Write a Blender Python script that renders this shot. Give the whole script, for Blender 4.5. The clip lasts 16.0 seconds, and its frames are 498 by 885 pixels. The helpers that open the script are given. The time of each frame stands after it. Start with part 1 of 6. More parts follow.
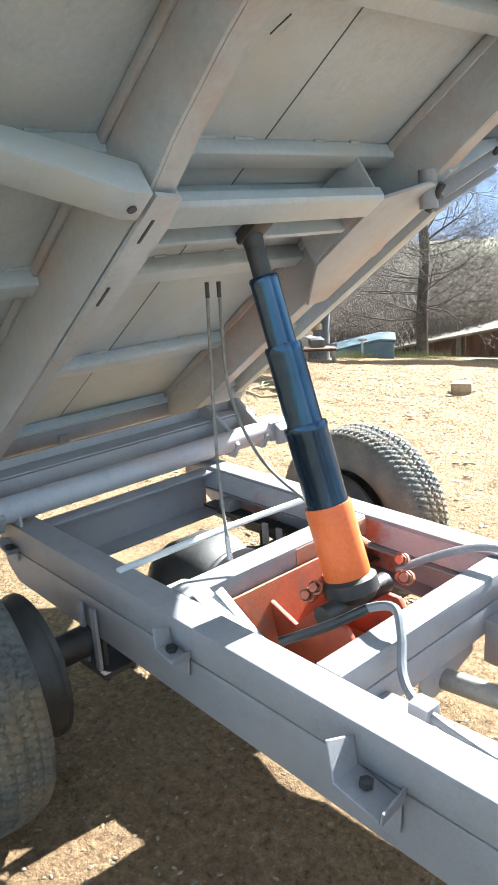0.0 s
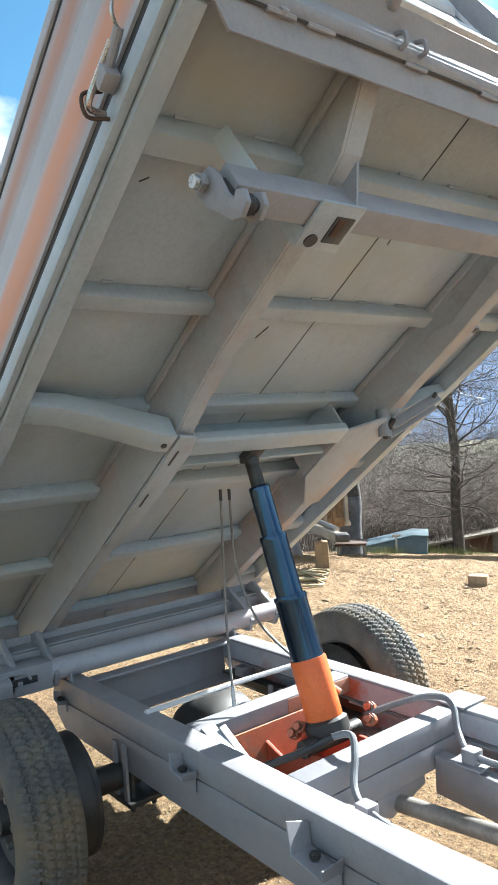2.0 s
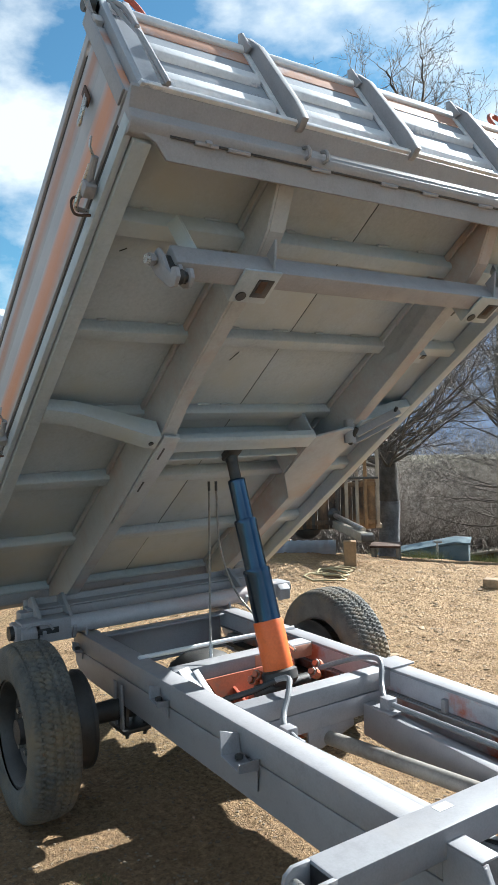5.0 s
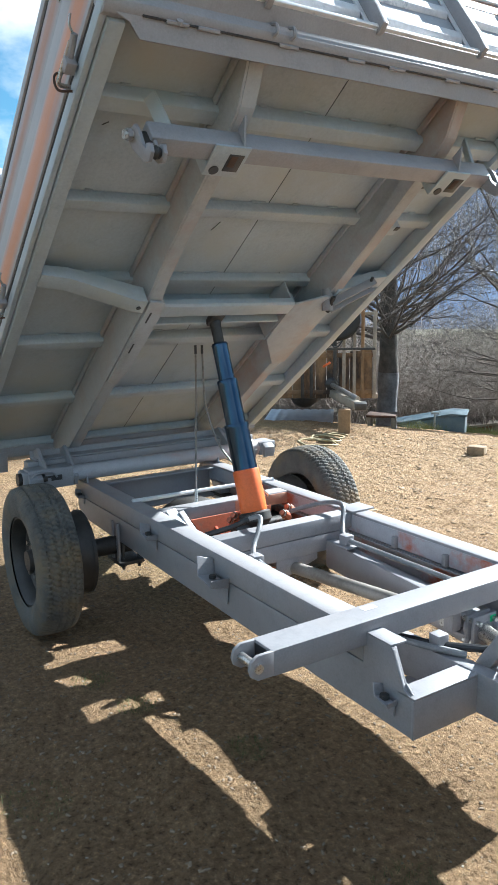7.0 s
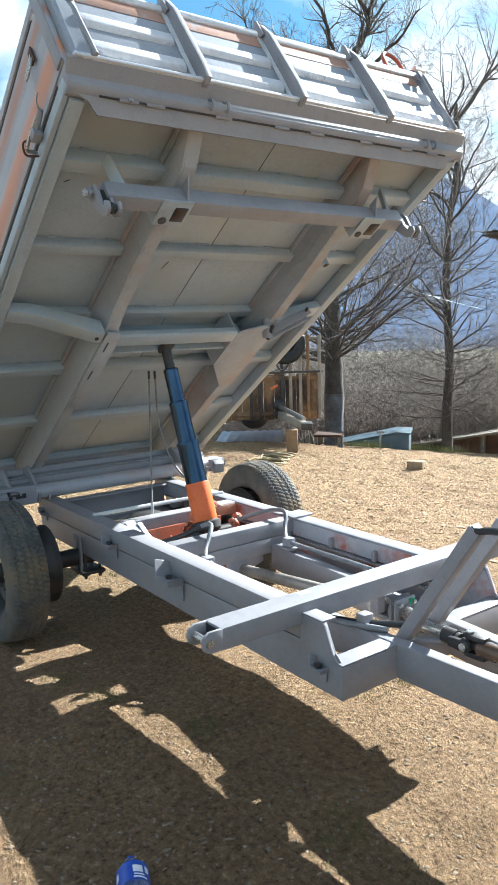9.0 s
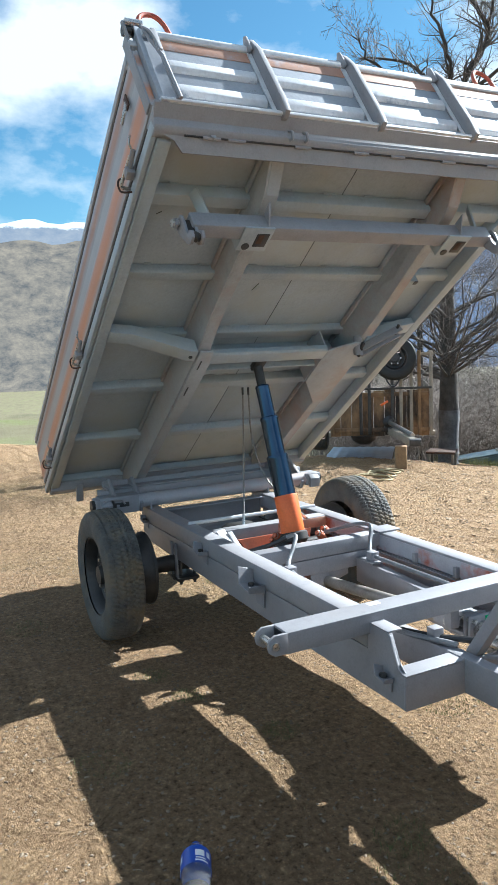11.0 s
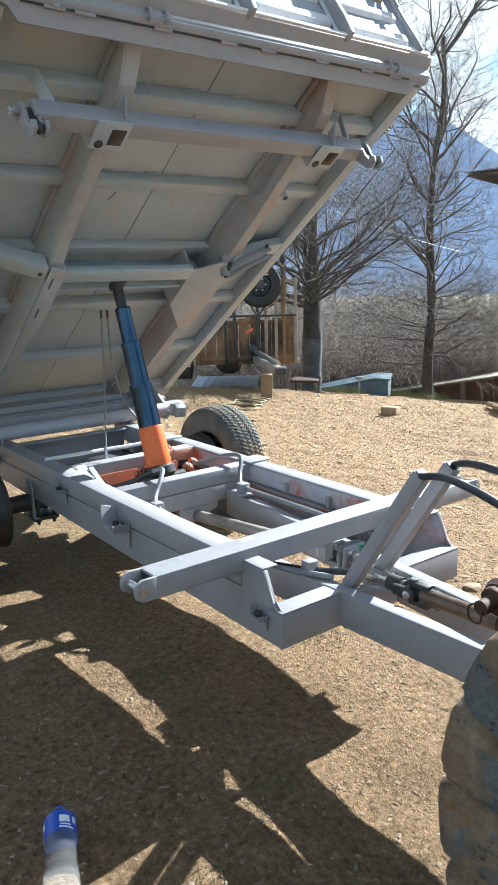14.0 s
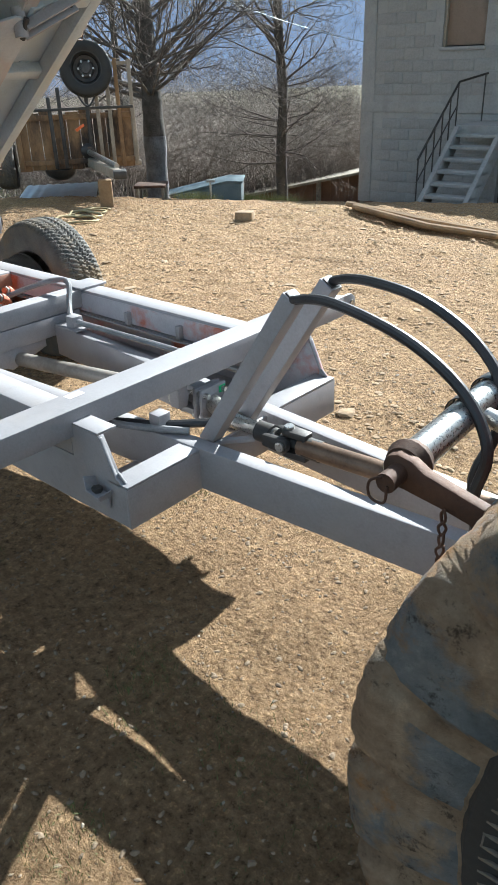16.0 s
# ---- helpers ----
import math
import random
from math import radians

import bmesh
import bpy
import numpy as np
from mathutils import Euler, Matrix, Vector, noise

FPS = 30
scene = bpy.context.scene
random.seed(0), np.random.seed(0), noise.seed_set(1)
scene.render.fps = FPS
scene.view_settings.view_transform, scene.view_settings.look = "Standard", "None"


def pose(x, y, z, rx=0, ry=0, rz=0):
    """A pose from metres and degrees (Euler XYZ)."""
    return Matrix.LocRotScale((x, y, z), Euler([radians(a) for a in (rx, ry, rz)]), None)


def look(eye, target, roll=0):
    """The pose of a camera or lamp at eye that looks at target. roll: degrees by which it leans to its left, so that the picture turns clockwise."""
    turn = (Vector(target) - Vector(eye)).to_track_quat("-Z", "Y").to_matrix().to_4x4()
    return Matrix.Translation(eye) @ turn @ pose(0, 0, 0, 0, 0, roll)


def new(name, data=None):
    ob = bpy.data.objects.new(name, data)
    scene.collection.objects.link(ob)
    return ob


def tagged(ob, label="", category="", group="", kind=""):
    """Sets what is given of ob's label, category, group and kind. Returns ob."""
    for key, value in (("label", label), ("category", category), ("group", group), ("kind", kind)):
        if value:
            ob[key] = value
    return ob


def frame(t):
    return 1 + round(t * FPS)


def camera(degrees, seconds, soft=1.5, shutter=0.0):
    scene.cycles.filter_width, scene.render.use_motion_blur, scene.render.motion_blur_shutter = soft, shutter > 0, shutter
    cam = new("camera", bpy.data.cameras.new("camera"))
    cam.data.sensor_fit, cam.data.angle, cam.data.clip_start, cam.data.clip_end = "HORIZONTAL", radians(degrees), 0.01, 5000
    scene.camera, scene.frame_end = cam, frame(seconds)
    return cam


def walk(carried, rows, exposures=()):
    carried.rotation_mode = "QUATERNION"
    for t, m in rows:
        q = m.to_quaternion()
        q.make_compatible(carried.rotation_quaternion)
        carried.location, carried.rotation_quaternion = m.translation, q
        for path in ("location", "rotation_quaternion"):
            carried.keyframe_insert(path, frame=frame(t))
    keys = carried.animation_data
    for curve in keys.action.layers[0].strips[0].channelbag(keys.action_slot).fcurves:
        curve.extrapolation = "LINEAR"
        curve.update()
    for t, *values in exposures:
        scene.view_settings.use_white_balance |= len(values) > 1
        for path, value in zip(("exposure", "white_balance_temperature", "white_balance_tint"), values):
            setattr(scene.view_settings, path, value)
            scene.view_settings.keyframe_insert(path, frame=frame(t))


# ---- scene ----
cam = camera(37.4, 16.0)
PATH = [
    (0, (0.166, 0.045, 1.49), (-1.275, 1.31, 0.923), -3.6),
    (0.5, (0.287, -0.077, 1.518), (-1.197, 1.217, 1.167), -3.3),
    (1, (0.424, -0.22, 1.528), (-1.063, 1.08, 1.217), -1.8),
    (1.5, (0.571, -0.279, 1.561), (-0.944, 1.021, 1.445), -3.7),
    (2, (0.779, -0.285, 1.566), (-0.783, 0.963, 1.528), -3.7),
    (2.5, (0.932, -0.283, 1.579), (-0.623, 0.975, 1.561), -6.1),
    (3, (1.011, -0.314, 1.575), (-0.549, 0.938, 1.608), -6.9),
    (3.2, (1.041, -0.333, 1.568), (-0.537, 0.897, 1.575), -6.6),
    (5.3, (1.498, -0.359, 1.551), (-0.17, 0.745, 1.523), -1.5),
    (5.5, (1.524, -0.416, 1.542), (-0.125, 0.714, 1.475), -2.1),
    (6, (1.596, -0.497, 1.559), (0.026, 0.73, 1.389), -1.8),
    (6.5, (1.683, -0.456, 1.553), (0.054, 0.671, 1.275), -0.5),
    (7, (1.774, -0.411, 1.535), (0.116, 0.645, 1.168), -1.0),
    (7.5, (1.827, -0.437, 1.543), (0.151, 0.593, 1.181), -2.4),
    (8, (1.899, -0.514, 1.541), (0.276, 0.597, 1.18), -2.5),
    (8.5, (1.994, -0.585, 1.535), (0.42, 0.592, 1.166), -1.7),
    (9, (2.092, -0.596, 1.556), (0.497, 0.572, 1.25), -1.8),
    (9.5, (2.203, -0.533, 1.575), (0.535, 0.554, 1.395), -0.9),
    (10, (2.277, -0.528, 1.577), (0.56, 0.49, 1.441), -1.7),
    (10.2, (2.287, -0.534, 1.575), (0.541, 0.428, 1.421), -2.2),
    (12.3, (2.281, -0.488, 1.534), (0.56, 0.458, 1.158), -1.7),
    (12.5, (2.279, -0.487, 1.532), (0.593, 0.517, 1.147), -1.4),
    (13, (2.27, -0.486, 1.53), (0.648, 0.625, 1.16), -1.4),
    (13.5, (2.243, -0.446, 1.526), (0.645, 0.69, 1.131), -2.0),
    (14, (2.091, -0.412, 1.517), (0.54, 0.768, 1.067), -1.4),
    (14.2, (2.032, -0.379, 1.548), (0.547, 0.868, 1.058), -0.4),
    (14.5, (1.943, -0.374, 1.499), (0.589, 0.983, 0.93), -2.0),
    (15, (1.874, -0.291, 1.461), (0.66, 1.134, 0.756), -3.1),
    (15.5, (1.802, -0.151, 1.433), (0.558, 1.214, 0.666), -2.6),
    (16, (1.728, -0.017, 1.404), (0.544, 1.302, 0.477), -2.1),
]
EXPOSURES = [(t, stops + 0.38, kelvin - 220, 3) for t, stops, kelvin in (
    (0.0, 2.45, 6300), (1.0, 2.18, 6270), (1.5, 2.1, 6300), (2.0, 1.9, 6300), (2.5, 1.65, 6300), (3.0, 1.4, 6300), (5.5, 1.35, 6300), (7.0, 1.55, 6100),
    (8.5, 1.6, 6050), (9.0, 1.65, 6150), (10.0, 1.3, 6050), (12.5, 1.59, 6020), (14.5, 1.57, 6120), (15.0, 1.5, 6300), (16.0, 1.4, 6300))]
walk(cam, [(t, look(eye, target, roll)) for t, eye, target, roll in PATH], EXPOSURES)

# ---- world, sun, exposure ----
SUN_DIR = Vector((-0.17, 1.52, 1.0)).normalized()      # towards the sun
SUN_EL = math.asin(SUN_DIR.z)
SUN_AZ = math.atan2(SUN_DIR.x, SUN_DIR.y)
world = bpy.data.worlds.new("sky")
scene.world = world
world.use_nodes = True
wn, wl = world.node_tree.nodes, world.node_tree.links
for n_ in list(wn):
    wn.remove(n_)
w_out = wn.new("ShaderNodeOutputWorld")
w_bg = wn.new("ShaderNodeBackground")
w_sky = wn.new("ShaderNodeTexSky")
w_sky.sky_type = "NISHITA"
w_sky.sun_disc = False
w_sky.sun_elevation, w_sky.sun_rotation = SUN_EL, SUN_AZ
w_sky.air_density, w_sky.dust_density, w_sky.ozone_density = 1.0, 0.6, 1.0
w_co = wn.new("ShaderNodeTexCoord")
w_map = wn.new("ShaderNodeMapping")
w_map.inputs["Scale"].default_value = (1.0, 1.0, 1.9)
w_map.inputs["Location"].default_value = (0.35, 0.2, 0.1)
w_noise = wn.new("ShaderNodeTexNoise")
w_noise.inputs["Scale"].default_value, w_noise.inputs["Detail"].default_value = 3.6, 8.0
w_noise.inputs["Roughness"].default_value = 0.55
w_ramp = wn.new("ShaderNodeValToRGB")
w_ramp.color_ramp.elements[0].position, w_ramp.color_ramp.elements[1].position = 0.445, 0.60
w_mix = wn.new("ShaderNodeMix")
w_mix.data_type = "RGBA"
w_mix.inputs["B"].default_value = (14.0, 14.5, 15.2, 1)
wl.new(w_co.outputs["Generated"], w_map.inputs["Vector"])
wl.new(w_map.outputs["Vector"], w_noise.inputs["Vector"])
wl.new(w_noise.outputs["Fac"], w_ramp.inputs["Fac"])
wl.new(w_ramp.outputs["Color"], w_mix.inputs["Factor"])
w_tint = wn.new("ShaderNodeMix")
w_tint.data_type, w_tint.blend_type = "RGBA", "MULTIPLY"
w_tint.inputs["Factor"].default_value = 1.0
w_tint.inputs["B"].default_value = (1.10, 1.74, 1.90, 1)
wl.new(w_sky.outputs["Color"], w_tint.inputs["A"])
wl.new(w_tint.outputs["Result"], w_mix.inputs["A"])
wl.new(w_mix.outputs["Result"], w_bg.inputs["Color"])
w_bg.inputs["Strength"].default_value = 0.0225
wl.new(w_bg.outputs["Background"], w_out.inputs["Surface"])

sun = new("sun", bpy.data.lights.new("sun", "SUN"))
sun.data.energy, sun.data.angle, sun.data.color = 5.0, radians(0.53), (1.0, 0.975, 0.94)
sun.matrix_world = look(SUN_DIR * 50, (0, 0, 0))


# ---- materials ----
def tree_of(name):
    m = bpy.data.materials.new(name)
    m.use_nodes = True
    nt = m.node_tree
    return m, nt, nt.nodes["Principled BSDF"]


def noise_node(nt, vec, scale, detail=4.0, rough=0.55):
    n = nt.nodes.new("ShaderNodeTexNoise")
    n.inputs["Scale"].default_value, n.inputs["Detail"].default_value, n.inputs["Roughness"].default_value = scale, detail, rough
    nt.links.new(vec, n.inputs["Vector"])
    return n.outputs["Fac"]


def ramp_node(nt, fac, stops):
    r = nt.nodes.new("ShaderNodeValToRGB")
    while len(r.color_ramp.elements) < len(stops):
        r.color_ramp.elements.new(0.5)
    for e, (p, c) in zip(r.color_ramp.elements, stops):
        e.position, e.color = p, (*c, 1) if len(c) == 3 else c
    nt.links.new(fac, r.inputs["Fac"])
    return r.outputs["Color"]


def mix_node(nt, fac, a, b, blend="MIX"):
    m = nt.nodes.new("ShaderNodeMix")
    m.data_type, m.blend_type = "RGBA", blend
    for key, v in (("Factor", fac), ("A", a), ("B", b)):
        if isinstance(v, (int, float)):
            m.inputs[key].default_value = v
        elif isinstance(v, tuple):
            m.inputs[key].default_value = (*v, 1)
        else:
            nt.links.new(v, m.inputs[key])
    return m.outputs["Result"]


def bump_node(nt, bsdf, height, strength=0.3, distance=0.01):
    b = nt.nodes.new("ShaderNodeBump")
    b.inputs["Strength"].default_value, b.inputs["Distance"].default_value = strength, distance
    nt.links.new(height, b.inputs["Height"])
    nt.links.new(b.outputs["Normal"], bsdf.inputs["Normal"])


def coords(nt, kind="Object"):
    return nt.nodes.new("ShaderNodeTexCoord").outputs[kind]


def surface(name, dark, light, scale=6.0, rough=0.6, metal=0.0, fine=90.0, bump=0.2, stain=None, stain_scale=2.0, stain_at=(0.55, 0.7), dist=0.003, spec=0.5, stretch=None):
    """Two scales of variation, fine relief and, where a stain colour is given, patches of it."""
    m, nt, b = tree_of(name)
    v = coords(nt)
    col = ramp_node(nt, noise_node(nt, v, scale, 6.0), [(0.3, dark), (0.72, light)])
    f = noise_node(nt, v, fine, 5.0, 0.65)
    col = mix_node(nt, 0.25, col, ramp_node(nt, f, [(0.3, tuple(c * 0.6 for c in dark)), (0.7, light)]))
    worn = noise_node(nt, v, scale * 5.5, 9.0, 0.75)
    col = mix_node(nt, 0.45, col, mix_node(nt, 1.0, col, ramp_node(nt, worn, [(0.33, (0.70, 0.70, 0.70)), (0.47, (0.97, 0.97, 0.97)), (0.7, (1.09, 1.09, 1.09))]), "MULTIPLY"))
    if stain:
        if stretch:
            mp = nt.nodes.new("ShaderNodeMapping")
            mp.inputs["Scale"].default_value = stretch
            nt.links.new(v, mp.inputs["Vector"])
            v = mp.outputs["Vector"]
        k = ramp_node(nt, noise_node(nt, v, stain_scale, 8.0, 0.65), [(stain_at[0], (0, 0, 0)), (stain_at[1], (1, 1, 1))])
        col = mix_node(nt, k, col, stain)
    nt.links.new(col, b.inputs["Base Color"])
    r = ramp_node(nt, f, [(0.25, (rough - 0.1,) * 3), (0.75, (min(1, rough + 0.12),) * 3)])
    nt.links.new(r, b.inputs["Roughness"])
    b.inputs["Metallic"].default_value = metal
    b.inputs["Specular IOR Level"].default_value = spec
    bump_node(nt, b, f, bump, dist)
    return m


PAINT = surface("grey_paint", (0.245, 0.238, 0.252), (0.32, 0.315, 0.332), 3.0, 0.48, fine=140, bump=0.12, stain=(0.29, 0.27, 0.265), stain_scale=2.6, stain_at=(0.55, 0.75))
PAINT_BODY = surface("grey_paint_body", (0.315, 0.36, 0.40), (0.42, 0.475, 0.52), 2.0, 0.40, fine=70, bump=0.12, stain=(0.36, 0.38, 0.365), stain_scale=2.3, stain_at=(0.46, 0.66))
PAINT_BEAM = surface("primer_beam", (0.33, 0.345, 0.36), (0.41, 0.425, 0.44), 2.0, 0.5, fine=80, bump=0.12, stain=(0.34, 0.22, 0.16), stain_scale=1.3, stain_at=(0.47, 0.66))


def banded_wall():
    """Grey paint rubbed through to orange in long soft bands that follow the pressed flutes."""
    m, nt, b = tree_of("grey_paint_over_orange")
    v = coords(nt)
    f = noise_node(nt, v, 90.0, 5.0, 0.65)
    col = ramp_node(nt, noise_node(nt, v, 2.2, 6.0), [(0.3, (0.34, 0.335, 0.355)), (0.72, (0.42, 0.415, 0.43))])
    col = mix_node(nt, 0.2, col, ramp_node(nt, f, [(0.3, (0.24, 0.235, 0.25)), (0.7, (0.5, 0.49, 0.5))]))
    sep = nt.nodes.new("ShaderNodeSeparateXYZ")
    nt.links.new(v, sep.inputs[0])
    mp = nt.nodes.new("ShaderNodeMapping")
    mp.inputs["Scale"].default_value = (0.45, 1.0, 5.0)
    nt.links.new(v, mp.inputs["Vector"])
    wob = noise_node(nt, mp.outputs["Vector"], 2.2, 6.0, 0.6)
    for mid, half, tone, amount in ((0.085, 0.075, (0.58, 0.25, 0.13), 1.0), (0.245, 0.055, (0.40, 0.20, 0.13), 1.0)):
        off = nt.nodes.new("ShaderNodeMath")
        off.operation = "SUBTRACT"
        nt.links.new(sep.outputs["Z"], off.inputs[0])
        off.inputs[1].default_value = mid
        ab = nt.nodes.new("ShaderNodeMath")
        ab.operation = "ABSOLUTE"
        nt.links.new(off.outputs[0], ab.inputs[0])
        near = nt.nodes.new("ShaderNodeMapRange")
        near.inputs["From Min"].default_value, near.inputs["From Max"].default_value = half, 0.0
        near.inputs["To Min"].default_value, near.inputs["To Max"].default_value = -0.25, 0.50
        nt.links.new(ab.outputs[0], near.inputs["Value"])
        tot = nt.nodes.new("ShaderNodeMath")
        tot.operation = "ADD"
        nt.links.new(near.outputs["Result"], tot.inputs[0])
        nt.links.new(wob, tot.inputs[1])
        k = ramp_node(nt, tot.outputs[0], [(0.42, (0, 0, 0)), (0.80, (0.92, 0.92, 0.92))])
        col = mix_node(nt, k, col, tone)
    nt.links.new(col, b.inputs["Base Color"])
    nt.links.new(ramp_node(nt, f, [(0.25, (0.36,) * 3), (0.75, (0.55,) * 3)]), b.inputs["Roughness"])
    bump_node(nt, b, f, 0.12, 0.003)
    return m


PAINT_WALL = banded_wall()
PAINT_OLD = surface("grey_paint_red_under", (0.36, 0.36, 0.40), (0.44, 0.44, 0.48), 3.0, 0.5, fine=120, bump=0.15, stain=(0.38, 0.10, 0.05), stain_scale=2.4, stain_at=(0.50, 0.60))
# front sheet toned blue-grey as in shade, against the white swages
PAINT_FRONT_SHADE = surface("dull_grey_front_paint", (0.25, 0.27, 0.31), (0.36, 0.375, 0.41), 3.0, 0.5, fine=70, bump=0.25, stain=(0.17, 0.15, 0.14), stain_scale=9.0, stain_at=(0.66, 0.70))
PRIMER = surface("rubbed_orange_primer", (0.36, 0.19, 0.13), (0.48, 0.27, 0.19), 3.0, 0.55, fine=90, bump=0.12, stain=(0.38, 0.38, 0.41), stain_scale=3.0, stain_at=(0.56, 0.66))
PAINT_PIPE = surface("grey_paint_worn_pipe", (0.36, 0.36, 0.39), (0.44, 0.44, 0.47), 3.0, 0.45, fine=120, bump=0.12, stain=(0.46, 0.24, 0.16), stain_scale=1.4, stain_at=(0.50, 0.75), stretch=(1.0, 0.5, 2.0))
# pale flaked paint; on the front swages its white stands for sun
FLAKED_AND_LIT = surface("flaked_white_paint", (0.55, 0.55, 0.58), (0.70, 0.70, 0.72), 5.0, 0.45, fine=60, bump=0.25, stain=(0.30, 0.33, 0.40), stain_scale=7.0, stain_at=(0.60, 0.66))
ORANGE = surface("orange_paint", (0.66, 0.115, 0.022), (0.80, 0.17, 0.035), 5.0, 0.38, fine=100, bump=0.12, stain=(0.08, 0.06, 0.05), stain_scale=22.0, stain_at=(0.70, 0.74))
DARK_RED = surface("dark_red_enamel", (0.07, 0.008, 0.008), (0.13, 0.015, 0.014), 6.0, 0.4, fine=90, bump=0.08)
PRIMER_HOT = surface("orange_red_primer", (0.36, 0.085, 0.04), (0.52, 0.15, 0.07), 5.0, 0.5, fine=110, bump=0.15, stain=(0.20, 0.12, 0.09), stain_scale=6.0, stain_at=(0.56, 0.68))
RED_PAINT = surface("old_red_paint", (0.30, 0.055, 0.03), (0.48, 0.10, 0.045), 7.0, 0.5, fine=120, bump=0.2, stain=(0.12, 0.07, 0.05), stain_scale=9.0, stain_at=(0.58, 0.68))
STEEL_BLUE = surface("oiled_steel", (0.025, 0.045, 0.08), (0.06, 0.10, 0.16), 4.0, 0.18, metal=0.85, fine=160, bump=0.04)
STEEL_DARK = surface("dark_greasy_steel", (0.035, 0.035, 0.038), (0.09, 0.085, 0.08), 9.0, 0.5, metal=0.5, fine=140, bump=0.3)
STEEL_BARE = surface("bare_steel", (0.40, 0.39, 0.37), (0.60, 0.59, 0.57), 14.0, 0.30, metal=0.9, fine=200, bump=0.1, stain=(0.25, 0.16, 0.10), stain_scale=14.0, stain_at=(0.60, 0.72))
RUSTY = surface("rusty_iron", (0.035, 0.022, 0.017), (0.125, 0.065, 0.042), 12.0, 0.7, metal=0.3, fine=160, bump=0.4)
RUBBER = surface("worn_rubber", (0.055, 0.054, 0.052), (0.15, 0.143, 0.13), 9.0, 0.85, fine=130, bump=0.7, stain=(0.16, 0.12, 0.075), stain_scale=5.0, stain_at=(0.44, 0.66), dist=0.004)
# black for hoses and tape; thin sheets of it paint shade into openings
HOSE_AND_SHADE = surface("black_hose", (0.015, 0.015, 0.017), (0.035, 0.035, 0.038), 20.0, 0.35, fine=240, bump=0.15)
HOSE_GREY = surface("grey_painted_hose", (0.13, 0.135, 0.145), (0.24, 0.245, 0.26), 12.0, 0.4, fine=200, bump=0.2)
SHAFT = surface("bronze_brown_shaft", (0.10, 0.062, 0.042), (0.24, 0.16, 0.11), 10.0, 0.35, metal=0.6, fine=150, bump=0.2)
SHAFT_PALE = surface("dusty_grey_shaft", (0.17, 0.155, 0.14), (0.34, 0.31, 0.28), 7.0, 0.5, metal=0.2, fine=120, bump=0.2, stain=(0.11, 0.085, 0.065), stain_scale=5.0, stain_at=(0.52, 0.68))
CABLE = surface("steel_cable", (0.16, 0.15, 0.14), (0.30, 0.28, 0.26), 40.0, 0.45, metal=0.5, fine=400, bump=0.4)


def muddy_rubber(name, bare, mud):
    """Blue-grey dusty rubber under dried mud: brown cake, orange smears, dark scuffs, cracked relief."""
    m, nt, b = tree_of(name)
    v = coords(nt)
    f = noise_node(nt, v, 75.0, 6.0, 0.7)
    col = ramp_node(nt, noise_node(nt, v, 9.0, 8.0, 0.7), [(0.3, (0.09, 0.105, 0.115)), (0.5, (0.20, 0.22, 0.23)), (0.72, (0.36, 0.37, 0.37))])
    k = ramp_node(nt, noise_node(nt, v, 3.4, 10.0, 0.68), [(bare, (0, 0, 0)), (bare + 0.07, (0.95, 0.95, 0.95))])
    col = mix_node(nt, k, col, ramp_node(nt, noise_node(nt, v, 14.0, 9.0, 0.75), [(0.3, (0.20, 0.135, 0.085)), (0.5, (0.40, 0.29, 0.19)), (0.7, (0.56, 0.43, 0.30))]))
    k2 = ramp_node(nt, noise_node(nt, v, 5.5, 8.0, 0.62), [(mud, (0, 0, 0)), (mud + 0.06, (0.9, 0.9, 0.9))])
    col = mix_node(nt, k2, col, ramp_node(nt, f, [(0.3, (0.32, 0.155, 0.055)), (0.7, (0.52, 0.28, 0.11))]))
    scuff = noise_node(nt, v, 24.0, 10.0, 0.82)
    col = mix_node(nt, 1.0, col, ramp_node(nt, scuff, [(0.36, (0.25, 0.24, 0.23)), (0.44, (0.92, 0.92, 0.92)), (0.56, (1, 1, 1)), (0.68, (1.35, 1.32, 1.26))]), "MULTIPLY")
    nt.links.new(col, b.inputs["Base Color"])
    b.inputs["Roughness"].default_value = 0.85
    b.inputs["Specular IOR Level"].default_value = 0.3
    bump_node(nt, b, mix_node(nt, 0.75, f, scuff), 1.0, 0.045)
    return m


TREAD = muddy_rubber("muddy_tractor_rubber", 0.36, 0.55)
TREAD_LUG = muddy_rubber("dusty_lug_rubber", 0.47, 0.53)
TREAD_DARK = surface("dark_tractor_rubber", (0.012, 0.012, 0.013), (0.030, 0.032, 0.030), 6.0, 0.7, fine=90, bump=0.4)
TANK = surface("yellowed_plastic", (0.34, 0.31, 0.20), (0.50, 0.47, 0.33), 9.0, 0.4, fine=90, bump=0.1, stain=(0.10, 0.09, 0.07), stain_scale=8.0)
BARK = surface("walnut_bark", (0.035, 0.030, 0.027), (0.12, 0.105, 0.09), 9.0, 0.9, fine=40, bump=0.9, dist=0.02)
BARK_LIGHT = surface("grey_twig_bark", (0.06, 0.05, 0.043), (0.17, 0.145, 0.125), 5.0, 0.9, fine=60, bump=0.5, dist=0.01)
LIMEWASH = surface("limewashed_bark", (0.05, 0.046, 0.044), (0.22, 0.22, 0.235), 6.0, 0.9, fine=30, bump=0.8, dist=0.02)
BRUSH = surface("dry_brush_twigs", (0.11, 0.09, 0.078), (0.30, 0.255, 0.22), 1.5, 0.9, fine=30, bump=0.3)
